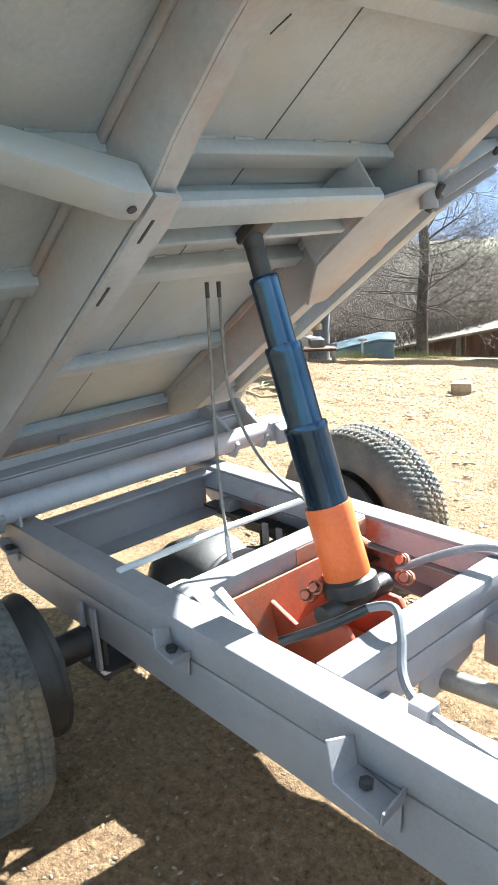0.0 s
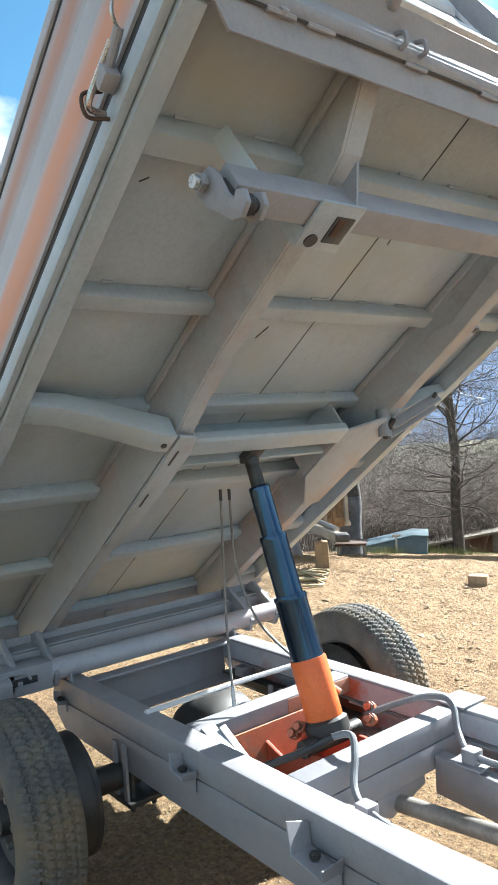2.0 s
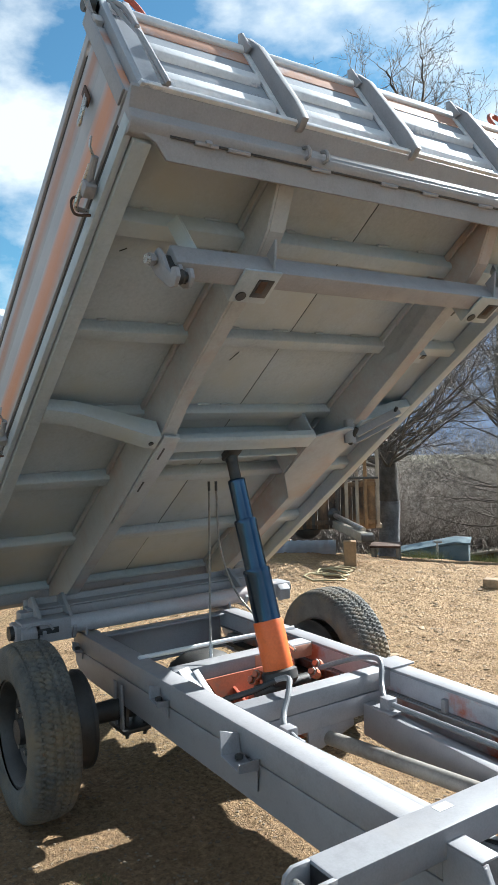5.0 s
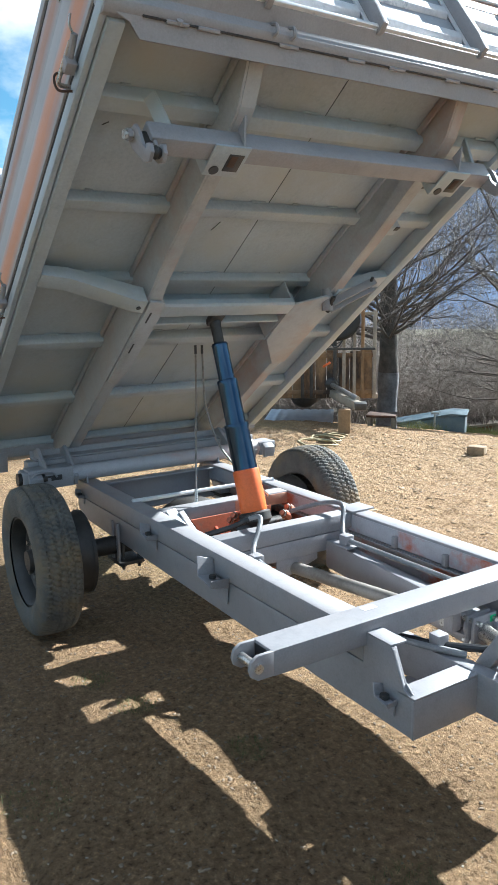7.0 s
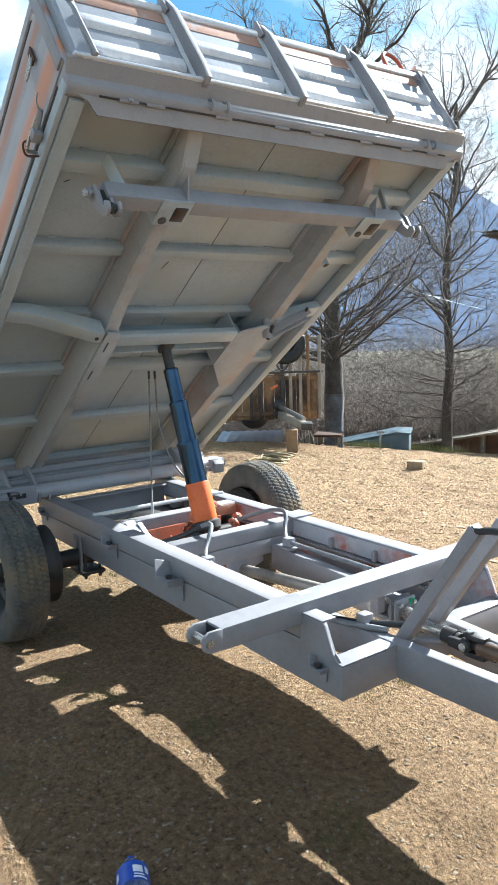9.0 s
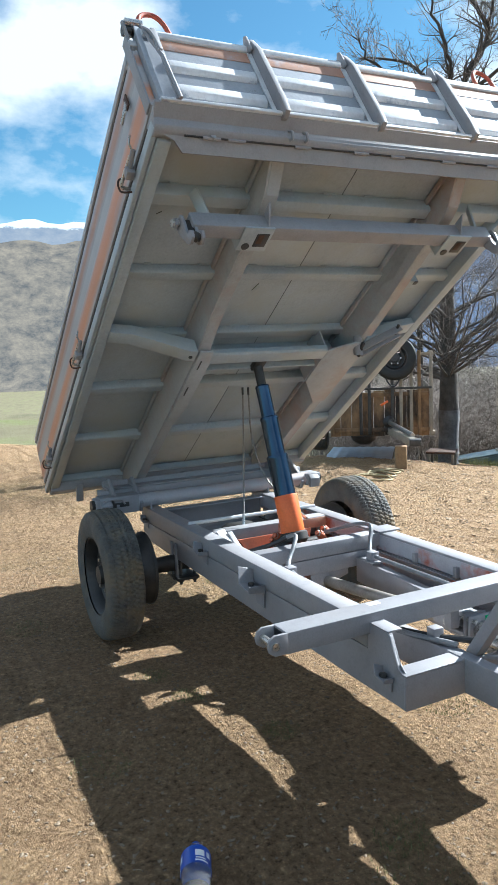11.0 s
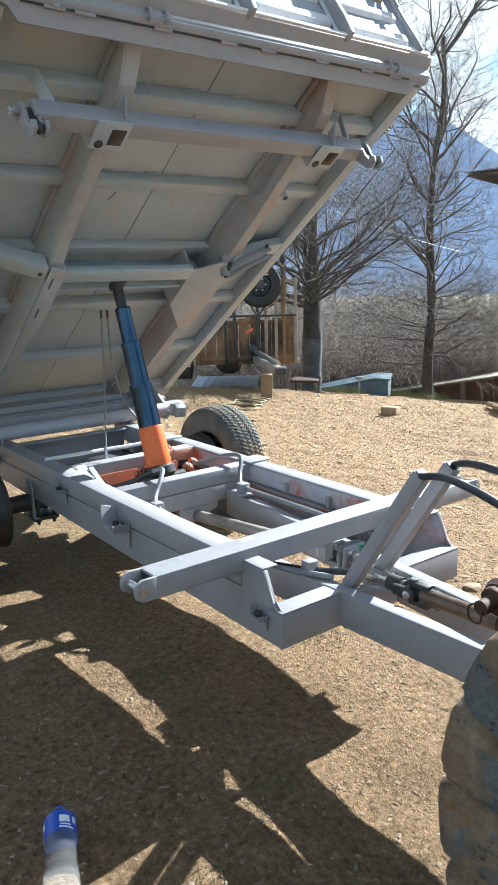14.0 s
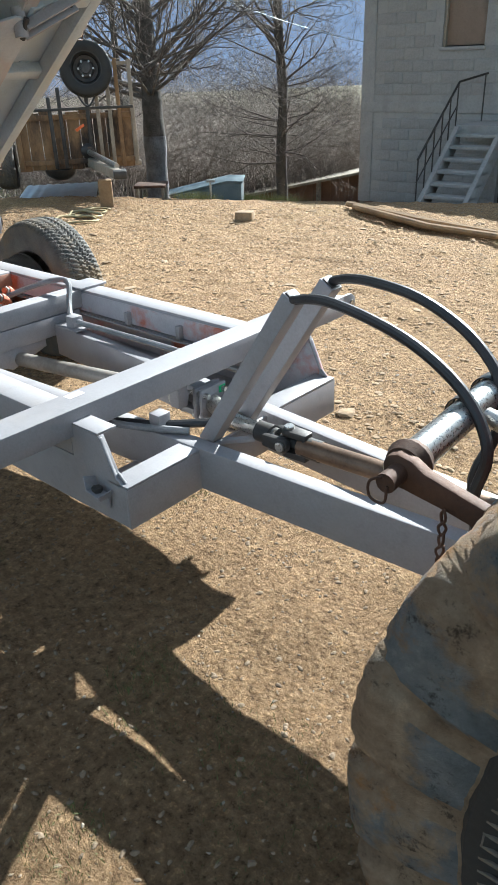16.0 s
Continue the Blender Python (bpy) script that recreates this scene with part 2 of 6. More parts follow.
WOOD = surface("weathered_boards", (0.22, 0.135, 0.07), (0.40, 0.27, 0.15), 4.0, 0.8, fine=60, bump=0.4, stain=(0.12, 0.085, 0.06), stain_scale=3.0, stain_at=(0.5, 0.72))
WOOD_LOG = surface("brown_grey_log", (0.10, 0.085, 0.07), (0.22, 0.19, 0.155), 6.0, 0.85, fine=60, bump=0.4)
WOOD_GREY = surface("grey_weathered_wood", (0.20, 0.17, 0.13), (0.38, 0.33, 0.27), 6.0, 0.85, fine=60, bump=0.4, stain=(0.12, 0.09, 0.07), stain_scale=3.0)
WOOD_CART = surface("sooty_cart_boards", (0.15, 0.085, 0.04), (0.33, 0.205, 0.105), 4.0, 0.8, fine=60, bump=0.4, stain=(0.045, 0.034, 0.028), stain_scale=2.2, stain_at=(0.47, 0.60), stretch=(1.0, 1.0, 0.35))
# dark brown for the soffit and the panel painting shade under the landing
WOOD_DARK = surface("dark_aged_wood", (0.05, 0.042, 0.036), (0.13, 0.11, 0.095), 5.0, 0.85, fine=60, bump=0.3)
WOOD_DOOR = surface("varnished_pine", (0.50, 0.25, 0.07), (0.62, 0.34, 0.11), 8.0, 0.45, fine=60, bump=0.1)
BOARD = surface("brown_window_board", (0.22, 0.16, 0.12), (0.27, 0.20, 0.155), 5.0, 0.6, fine=60, bump=0.1)
BLOCK = surface("grey_blockwork", (0.29, 0.29, 0.29), (0.38, 0.38, 0.375), 1.6, 0.9, fine=25, bump=0.3, stain=(0.24, 0.235, 0.23), stain_scale=1.2)


def block_material():
    """Hollow concrete blocks, each of a slightly different grey."""
    m = surface("concrete_block", (0.27, 0.27, 0.27), (0.37, 0.37, 0.365), 1.6, 0.9, fine=25, bump=0.3, stain=(0.24, 0.235, 0.23), stain_scale=1.2)
    nt = m.node_tree
    b = nt.nodes["Principled BSDF"]
    old = b.inputs["Base Color"].links[0].from_socket
    tone = ramp_node(nt, nt.nodes.new("ShaderNodeObjectInfo").outputs["Random"], [(0.0, (0.95, 0.95, 0.955)), (1.0, (1.045, 1.045, 1.04))])
    nt.links.new(mix_node(nt, 1.0, old, tone, "MULTIPLY"), b.inputs["Base Color"])
    return m


BLOCK_PIECE = block_material()
CONCRETE = surface("bluish_concrete", (0.07, 0.12, 0.15), (0.14, 0.19, 0.22), 3.0, 0.85, fine=30, bump=0.3, stain=(0.2, 0.13, 0.1), stain_scale=2.0, stain_at=(0.58, 0.7))
RUST_SHEET = surface("red_brown_boards", (0.15, 0.075, 0.045), (0.26, 0.14, 0.09), 2.5, 0.85, fine=40, bump=0.3)
TIN = surface("galvanised_roofing", (0.35, 0.37, 0.39), (0.52, 0.54, 0.56), 4.0, 0.4, metal=0.6, fine=80, bump=0.1)
PEBBLE = surface("pale_stone", (0.13, 0.11, 0.085), (0.34, 0.29, 0.23), 3.0, 0.85, fine=60, bump=0.4)
# crumbs darkened to match the ground strip that carries painted shade
CLOD_DARK = surface("damp_earth_crumbs", (0.12, 0.085, 0.055), (0.27, 0.20, 0.135), 8.0, 0.95, fine=60, bump=0.5)
CLOD = surface("earth_clods", (0.20, 0.135, 0.08), (0.40, 0.29, 0.18), 8.0, 0.95, fine=60, bump=0.5)
GRASS = surface("short_grass", (0.06, 0.09, 0.02), (0.17, 0.18, 0.06), 5.0, 0.8, fine=40, bump=0.1)
STRAW = surface("dry_straw", (0.30, 0.24, 0.13), (0.44, 0.36, 0.20), 6.0, 0.85, fine=40, bump=0.1)
BLUE_PLASTIC = surface("blue_plastic", (0.01, 0.05, 0.34), (0.02, 0.09, 0.48), 12.0, 0.35, fine=90, bump=0.03)
WHITE_PLASTIC = surface("white_print", (0.75, 0.77, 0.8), (0.85, 0.86, 0.88), 12.0, 0.4, fine=90, bump=0.02)
GREEN_WET = surface("green_paint_mark", (0.01, 0.35, 0.12), (0.02, 0.5, 0.2), 12.0, 0.3, fine=90, bump=0.05)


def ground_material():
    m, nt, b = tree_of("trampled_earth")
    v = coords(nt)
    big = noise_node(nt, v, 0.35, 5.0, 0.6)
    mid = noise_node(nt, v, 3.0, 8.0, 0.7)
    small = noise_node(nt, v, 28.0, 8.0, 0.75)
    col = ramp_node(nt, mid, [(0.25, (0.22, 0.16, 0.105)), (0.5, (0.34, 0.255, 0.17)), (0.78, (0.46, 0.36, 0.25))])
    col = mix_node(nt, 0.55, col, ramp_node(nt, small, [(0.32, (0.08, 0.055, 0.035)), (0.48, (0.32, 0.24, 0.155)), (0.68, (0.58, 0.475, 0.34))]))
    # pale and dark flecks of straw, chips and crumbs
    fleck = noise_node(nt, v, 50.0, 7.0, 0.72)
    tone = ramp_node(nt, fleck, [(0.36, (0.22, 0.20, 0.18)), (0.45, (0.85, 0.84, 0.82)), (0.56, (1.0, 0.99, 0.97)), (0.65, (1.75, 1.7, 1.6))])
    col = mix_node(nt, 0.8, col, mix_node(nt, 1.0, col, tone, "MULTIPLY"))
    col = mix_node(nt, 1.0, col, (1.0, 0.865, 0.72), "MULTIPLY")
    red = ramp_node(nt, noise_node(nt, v, 0.8, 5.0), [(0.45, (0, 0, 0)), (0.7, (1, 1, 1))])
    col = mix_node(nt, mix_node(nt, 0.6, (0, 0, 0), red), col, mix_node(nt, 0.4, col, (0.42, 0.26, 0.155)))
    green = ramp_node(nt, big, [(0.56, (0, 0, 0)), (0.68, (0.5, 0.5, 0.5))])
    col = mix_node(nt, green, col, mix_node(nt, 0.5, col, (0.20, 0.19, 0.07)))
    # far meadows: by distance out on the plan
    g = nt.nodes.new("ShaderNodeVectorMath")
    g.operation = "LENGTH"
    nt.links.new(v, g.inputs[0])
    far = nt.nodes.new("ShaderNodeMapRange")
    far.inputs["From Min"].default_value, far.inputs["From Max"].default_value = 15.0, 20.0
    nt.links.new(g.outputs["Value"], far.inputs["Value"])
    meadow = ramp_node(nt, noise_node(nt, v, 0.2, 6.0), [(0.3, (0.11, 0.10, 0.06)), (0.55, (0.17, 0.15, 0.09)), (0.75, (0.15, 0.18, 0.06))])
    col = mix_node(nt, far.outputs["Result"], col, meadow)
    # darker strip of topsoil where the trailer is parked, ragged edge; part of its tone paints shade
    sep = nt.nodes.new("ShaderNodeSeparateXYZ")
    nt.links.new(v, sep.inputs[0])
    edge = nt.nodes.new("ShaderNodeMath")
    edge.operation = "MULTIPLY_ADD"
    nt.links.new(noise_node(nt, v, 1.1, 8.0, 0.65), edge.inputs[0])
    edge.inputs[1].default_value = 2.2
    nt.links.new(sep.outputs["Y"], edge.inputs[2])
    dark_strip = nt.nodes.new("ShaderNodeMapRange")
    dark_strip.inputs["From Min"].default_value, dark_strip.inputs["From Max"].default_value = 3.0, 1.7
    nt.links.new(edge.outputs[0], dark_strip.inputs["Value"])
    col = mix_node(nt, dark_strip.outputs["Result"], col, mix_node(nt, 1.0, col, (0.79, 0.78, 0.77), "MULTIPLY"))
    nt.links.new(col, b.inputs["Base Color"])
    b.inputs["Roughness"].default_value = 0.95
    b.inputs["Specular IOR Level"].default_value = 0.2
    hsum = mix_node(nt, 0.45, small, mid)
    hsum = mix_node(nt, 0.35, hsum, fleck)
    ridge = noise_node(nt, v, 13.0, 9.0, 0.8)
    hsum = mix_node(nt, 0.4, hsum, ridge)
    bump_node(nt, b, hsum, 1.0, 0.11)
    return m


def glass_material(name, tint=(1, 1, 1), rough=0.02, clear=1.0):
    m, nt, b = tree_of(name)
    b.inputs["Base Color"].default_value = (*tint, 1)
    b.inputs["Transmission Weight"].default_value = clear
    b.inputs["Roughness"].default_value = rough
    b.inputs["IOR"].default_value = 1.33
    return m


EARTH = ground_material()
PET = glass_material("clear_pet", (0.97, 0.985, 1.0), 0.08, 0.96)
PANE = glass_material("window_glass")


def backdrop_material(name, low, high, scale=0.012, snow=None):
    """Distance: a far slope that emits its colour, with blue-grey air light painted in."""
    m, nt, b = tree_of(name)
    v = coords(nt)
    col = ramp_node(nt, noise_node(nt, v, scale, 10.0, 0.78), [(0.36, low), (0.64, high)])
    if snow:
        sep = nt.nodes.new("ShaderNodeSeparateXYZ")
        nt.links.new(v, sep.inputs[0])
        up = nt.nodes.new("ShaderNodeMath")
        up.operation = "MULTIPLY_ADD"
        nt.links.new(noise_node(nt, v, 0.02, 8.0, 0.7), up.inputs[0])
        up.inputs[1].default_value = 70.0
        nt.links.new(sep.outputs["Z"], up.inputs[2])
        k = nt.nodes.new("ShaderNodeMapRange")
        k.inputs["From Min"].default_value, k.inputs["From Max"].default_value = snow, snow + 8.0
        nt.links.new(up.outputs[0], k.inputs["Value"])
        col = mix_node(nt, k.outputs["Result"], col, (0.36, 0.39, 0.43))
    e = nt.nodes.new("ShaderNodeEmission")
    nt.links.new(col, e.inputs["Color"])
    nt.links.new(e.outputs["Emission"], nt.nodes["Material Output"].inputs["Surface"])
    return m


# ---- mesh helpers ----
def finish(bm, name, material, smooth=True):
    me = bpy.data.meshes.new(name)
    bmesh.ops.recalc_face_normals(bm, faces=bm.faces)
    bm.to_mesh(me)
    bm.free()
    for m in material if isinstance(material, (list, tuple)) else [material]:
        me.materials.append(m)
    if smooth:
        me.shade_smooth()
        me.set_sharp_from_angle(angle=radians(35))
    return me


def part(name, bm, material, parent, label="", m=None):
    ob = new(name, finish(bm, name, material))
    ob.parent = parent
    if m is not None:
        ob.matrix_basis = m
    if label:
        ob["label"] = label
    return ob


def share(ob, m, name=None):
    """Another piece on the same mesh under the same parent."""
    o = new(name or ob.name.split(".")[0], ob.data)
    o.parent = ob.parent
    o.matrix_basis = m
    if "label" in ob:
        o["label"] = ob["label"]
    return o


def thing(name, label, category, m=None, group="", kind=""):
    ob = new(name)
    ob.empty_display_size = 0.1
    if m is not None:
        ob.matrix_basis = m
    return tagged(ob, label, category, group, kind)


def bevel(bm, w, seg=2, faces=None):
    edges = [e for e in bm.edges if len(e.link_faces) == 2 and e.calc_face_angle(0) > radians(40)]
    if w > 0:
        bmesh.ops.bevel(bm, geom=edges, offset=w, segments=seg, affect="EDGES", profile=0.5, clamp_overlap=True)
    return bm


def box(x0, x1, y0, y1, z0, z1, bev=0.004, bm=None):
    b = bmesh.new()
    bmesh.ops.create_cube(b, size=1.0)
    for v in b.verts:
        v.co = Vector(((x0 + x1) / 2 + v.co.x * (x1 - x0), (y0 + y1) / 2 + v.co.y * (y1 - y0), (z0 + z1) / 2 + v.co.z * (z1 - z0)))
    bevel(b, min(bev, 0.3 * min(abs(x1 - x0), abs(y1 - y0), abs(z1 - z0))))
    return join(bm, b)


def join(bm, b):
    if bm is None:
        return b
    me = bpy.data.meshes.new("join")
    b.to_mesh(me)
    b.free()
    bm.from_mesh(me)
    bpy.data.meshes.remove(me)
    return bm


def moved(bm, m):
    bmesh.ops.transform(bm, matrix=m, verts=bm.verts)
    return bm


def prism(poly, a0, a1, axis="y", bev=0.003, bm=None):
    """A polygon in the plane across an axis, drawn out from a0 to a1. axis y: (x, z); x: (y, z); z: (x, y)."""
    b = bmesh.new()

    def at(p, a):
        return {"y": (p[0], a, p[1]), "x": (a, p[0], p[1]), "z": (p[0], p[1], a)}[axis]

    lo = [b.verts.new(at(p, a0)) for p in poly]
    hi = [b.verts.new(at(p, a1)) for p in poly]
    b.faces.new(lo)
    b.faces.new(hi)
    for i in range(len(poly)):
        j = (i + 1) % len(poly)
        b.faces.new((lo[i], lo[j], hi[j], hi[i]))
    bmesh.ops.recalc_face_normals(b, faces=b.faces)
    bevel(b, bev)
    return join(bm, b)


def tube(points, radius, sides=12, bm=None, caps=True):
    """A round bar along a line of points; radius a number or one for each point."""
    pts = [Vector(p) for p in points]
    rad = list(radius) if isinstance(radius, (list, tuple)) else [radius] * len(pts)
    b = bmesh.new()
    rings, ref = [], None
    for i, p in enumerate(pts):
        d = (pts[min(i + 1, len(pts) - 1)] - pts[max(i - 1, 0)]).normalized()
        if ref is None or abs(ref.dot(d)) > 0.99:
            ref = Vector((0, 0, 1)) if abs(d.z) < 0.9 else Vector((1, 0, 0))
        a = (ref - d * ref.dot(d)).normalized()
        c = d.cross(a)
        ref = a
        rings.append([b.verts.new(p + (a * math.cos(t) + c * math.sin(t)) * rad[i]) for t in (2 * math.pi * k / sides for k in range(sides))])
    for r, s in zip(rings, rings[1:]):
        for k in range(sides):
            b.faces.new((r[k], r[(k + 1) % sides], s[(k + 1) % sides], s[k]))
    if caps:
        b.faces.new(rings[0][::-1])
        b.faces.new(rings[-1])
    return join(bm, b)


def curve_points(points, n=24):
    """A smooth line through the points."""
    p = [Vector(q) for q in points]
    p = [2 * p[0] - p[1]] + p + [2 * p[-1] - p[-2]]
    out = []
    for i in range(1, len(p) - 2):
        for k in range(n):
            t = k / n
            a, b, c, d = p[i - 1], p[i], p[i + 1], p[i + 2]
            out.append(0.5 * (2 * b + (c - a) * t + (2 * a - 5 * b + 4 * c - d) * t * t + (3 * b - a - 3 * c + d) * t ** 3))
    out.append(p[-2])
    return out


def lathe(profile, axis="y", sides=48, bm=None):
    """profile: (along, radius) pairs round an axis through the origin."""
    b = bmesh.new()
    rings = []
    for a, r in profile:
        ring = []
        for k in range(sides):
            t = 2 * math.pi * k / sides
            c, s = r * math.cos(t), r * math.sin(t)
            ring.append(b.verts.new({"y": (c, a, s), "z": (c, s, a), "x": (a, c, s)}[axis]))
        rings.append(ring)
    for r, s in zip(rings, rings[1:]):
        for k in range(sides):
            b.faces.new((r[k], r[(k + 1) % sides], s[(k + 1) % sides], s[k]))
    return join(bm, b)


def beam(p, q, width, height, bev=0.004, bm=None, up=(0, 0, 1)):
    """A box-section bar from p to q (middle line), width across and height upward."""
    p, q = Vector(p), Vector(q)
    d = (q - p).normalized()
    side = Vector(up).cross(d).normalized()
    top = d.cross(side)
    m = Matrix((d, side, top)).transposed().to_4x4()
    m.translation = p
    b = box(0, (q - p).length, -width / 2, width / 2, -height / 2, height / 2, bev)
    return join(bm, moved(b, m))


def plate(points, normal, thick, bev=0.0015, bm=None):
    """A flat sheet with the outline given by points, thick along normal."""
    n = Vector(normal).normalized() * thick
    b = bmesh.new()
    lo = [b.verts.new(Vector(p)) for p in points]
    hi = [b.verts.new(Vector(p) + n) for p in points]
    b.faces.new(lo)
    b.faces.new(hi)
    for i in range(len(points)):
        j = (i + 1) % len(points)
        b.faces.new((lo[i], lo[j], hi[j], hi[i]))
    bmesh.ops.recalc_face_normals(b, faces=b.faces)
    bevel(b, bev, 1)
    return join(bm, b)


# ---- ground, distance ----
TABLES = {k: np.random.RandomState(k).uniform(-1, 1, (256, 256)) for k in range(3, 10)}


def value_noise(x, y, scale, seed):
    """Smooth noise between -1 and 1 on arrays."""
    tab = TABLES[seed]
    u, v = x * scale + 1000.0, y * scale + 1000.0
    i, j = np.floor(u).astype(int), np.floor(v).astype(int)
    f, g = u - i, v - j
    f, g = f * f * (3 - 2 * f), g * g * (3 - 2 * g)
    t = lambda a, b: tab[a % 256, b % 256]
    return (t(i, j) * (1 - f) + t(i + 1, j) * f) * (1 - g) + (t(i, j + 1) * (1 - f) + t(i + 1, j + 1) * f) * g


def ground_height(x, y):
    """Level yard; past the crest it falls away to the valley, then flattens."""
    x, y = np.asarray(x, float), np.asarray(y, float)
    a = -0.55 * x + 0.83 * y
    d = np.maximum(a - 6.7, 0)
    fall = np.where(d < 2, 0.0425 * d * d, 0.17 + 0.17 * (d - 2))
    fall = np.minimum(fall, 2.05) + 0.30 * np.clip(a - 33, 0, 150)
    along = 0.83 * x + 0.55 * y
    z = -fall - 0.036 * np.clip(along + 2, 0, 5) * np.clip((a - 3.5) / 3, 0, 1)
    r = np.hypot(x, y - 1)
    z += 0.020 * value_noise(x, y, 1.1, 3) + 0.03 * value_noise(x, y, 0.3, 4) * np.clip((r - 2.5) / 4, 0, 1)
    z -= 0.03 * np.clip((x + 0.4) / 0.8, 0, 1) * np.clip((y - 0.4) / 0.5, 0, 1) * np.clip((2.6 - y) / 0.6, 0, 1) * np.clip((3.0 - x) / 0.8, 0, 1)
    near = (r < 16)
    z += near * (0.008 * value_noise(x, y, 5.5, 5) + 0.006 * value_noise(x, y, 11.0, 6) + 0.004 * np.abs(value_noise(x, y, 19.0, 7)))
    rough = np.clip((a - 2.2) / 2.0, 0, 1)
    z += near * rough * (0.014 * value_noise(x, y, 3.5, 8) + 0.022 * np.abs(value_noise(x, y, 6.0, 9)) + 0.016 * np.abs(value_noise(x, y, 12.0, 3)))
    return z


def gz(x, y):
    return float(ground_height(np.array([x]), np.array([y]))[0])


def build_ground():
    def spread(lo, hi, step, n):
        """Even steps over the yard, then ever longer ones out to the horizon."""
        grow_ = step * np.cumsum(1.135 ** np.arange(1, n + 1))
        return np.concatenate([lo - grow_[::-1], np.arange(lo, hi, step), hi + grow_])

    xs, ys = spread(-7.5, 3.2, 0.034, 68), spread(-1.3, 8.6, 0.034, 68)
    gx, gy = np.meshgrid(xs, ys, indexing="ij")
    gzz = ground_height(gx, gy)
    verts = np.stack([gx.ravel(), gy.ravel(), gzz.ravel()], 1)
    idx = np.arange(gx.size).reshape(gx.shape)
    faces = np.stack([idx[:-1, :-1].ravel(), idx[1:, :-1].ravel(), idx[1:, 1:].ravel(), idx[:-1, 1:].ravel()], 1)
    me = bpy.data.meshes.new("ground")
    me.from_pydata(verts.tolist(), [], faces.tolist())
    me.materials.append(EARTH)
    me.shade_smooth()
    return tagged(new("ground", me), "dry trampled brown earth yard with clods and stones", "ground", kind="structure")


build_ground()


def build_mountain(name, profile, dist, material, label):
    """A far ridge: bearing (degrees left of +y) and elevation of its crest, with folds below."""
    b = bmesh.new()
    rows = []
    lo, hi = profile[0][0], profile[-1][0]
    n, levels = 120, 10
    rng = random.Random(5)
    for i in range(n + 1):
        az = lo + (hi - lo) * i / n
        el = np.interp(az, [p[0] for p in profile], [p[1] for p in profile])
        el += 0.35 * noise.noise((az * 0.5, 3.1, 0)) + 0.12 * noise.noise((az * 2.1, 1.1, 0))
        col = []
        for j in range(levels + 1):
            f = j / levels
            dd = dist * (1.0 - 0.35 * (1 - f)) * (1 + 0.03 * noise.noise((az * 0.3, f * 3, 2)))
            z = -120 + (dd * math.tan(radians(el)) + 120) * f ** 1.15
            a = radians(az)
            col.append(b.verts.new((-math.sin(a) * dd, math.cos(a) * dd, z)))
        rows.append(col)
    for r, s in zip(rows, rows[1:]):
        for j in range(levels):
            b.faces.new((r[j], s[j], s[j + 1], r[j + 1]))
    ob = new(name, finish(b, name, material))
    return tagged(ob, label, "mountain", kind="structure")


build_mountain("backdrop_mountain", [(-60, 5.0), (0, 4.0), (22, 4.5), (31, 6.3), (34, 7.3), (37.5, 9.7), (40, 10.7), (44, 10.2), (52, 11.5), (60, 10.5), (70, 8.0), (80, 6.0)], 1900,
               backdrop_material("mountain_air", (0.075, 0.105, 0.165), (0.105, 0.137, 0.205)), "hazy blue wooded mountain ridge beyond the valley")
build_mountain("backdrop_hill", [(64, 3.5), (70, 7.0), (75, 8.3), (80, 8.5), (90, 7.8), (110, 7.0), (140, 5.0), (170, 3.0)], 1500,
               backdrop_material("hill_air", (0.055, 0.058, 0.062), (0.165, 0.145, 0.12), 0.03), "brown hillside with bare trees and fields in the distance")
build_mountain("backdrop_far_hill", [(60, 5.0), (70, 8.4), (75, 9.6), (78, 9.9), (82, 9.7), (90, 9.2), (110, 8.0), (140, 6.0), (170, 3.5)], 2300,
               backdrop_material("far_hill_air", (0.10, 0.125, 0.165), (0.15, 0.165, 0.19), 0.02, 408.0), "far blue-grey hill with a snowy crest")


# ---- the tipping trailer ----
BASE = Vector((-1.0, 1.37, 0.0))
trailer = thing("dump_trailer", "grey steel tipping trailer with load bed raised on hydraulic ram", "trailer", Matrix.Translation(BASE))
TM = Matrix.Translation(-BASE)


def T(name, bm, material, label=""):
    return part(name, bm, material, trailer, label, TM)


def S(name, bm, material, parent, label=""):
    """A sub-part built in the yard's metres."""
    return part(name, bm, material, parent, label)


NEAR0, NEAR1, FAR0, FAR1 = 0.925, 1.015, 1.715, 1.800
RT, RM, RB = 0.602, 0.508, 0.395
REAR, FRONT = -2.14, 0.48


def rail(y0, y1, out, material_low):
    """Stacked pair of channels: the upper bar rides on the lower, with a dark joint between."""
    up = T("chassis_rail", box(REAR, 0.272, y0, y1, RM + 0.004, RT, 0.006), PAINT, "upper grey box-section chassis rail")
    low_poly = [(REAR + 0.02, RM), (REAR + 0.02, RB + 0.05), (REAR + 0.09, RB), (0.20, RB - 0.03), (0.47, 0.365), (0.47, 0.478), (0.437, 0.497), (0.392, 0.596), (0.38, 0.60), (0.271, 0.60), (0.271, RM)]
    yo = y0 + 0.002 if out < 0 else y1 - 0.012
    low = T("chassis_channel", prism(low_poly, yo, yo + 0.010, "y", 0.002), material_low, "lower channel web with tapered front end")
    fl = [(y0 + 0.003, y1 - 0.003)]
    S("bottom_flange", prism([(REAR + 0.09, RB), (0.20, RB - 0.03), (0.47, 0.365), (0.47, 0.373), (0.20, RB - 0.022), (REAR + 0.09, RB + 0.008)], fl[0][0] + 0.004, fl[0][1] - 0.004, "y", 0.001), PAINT, low)
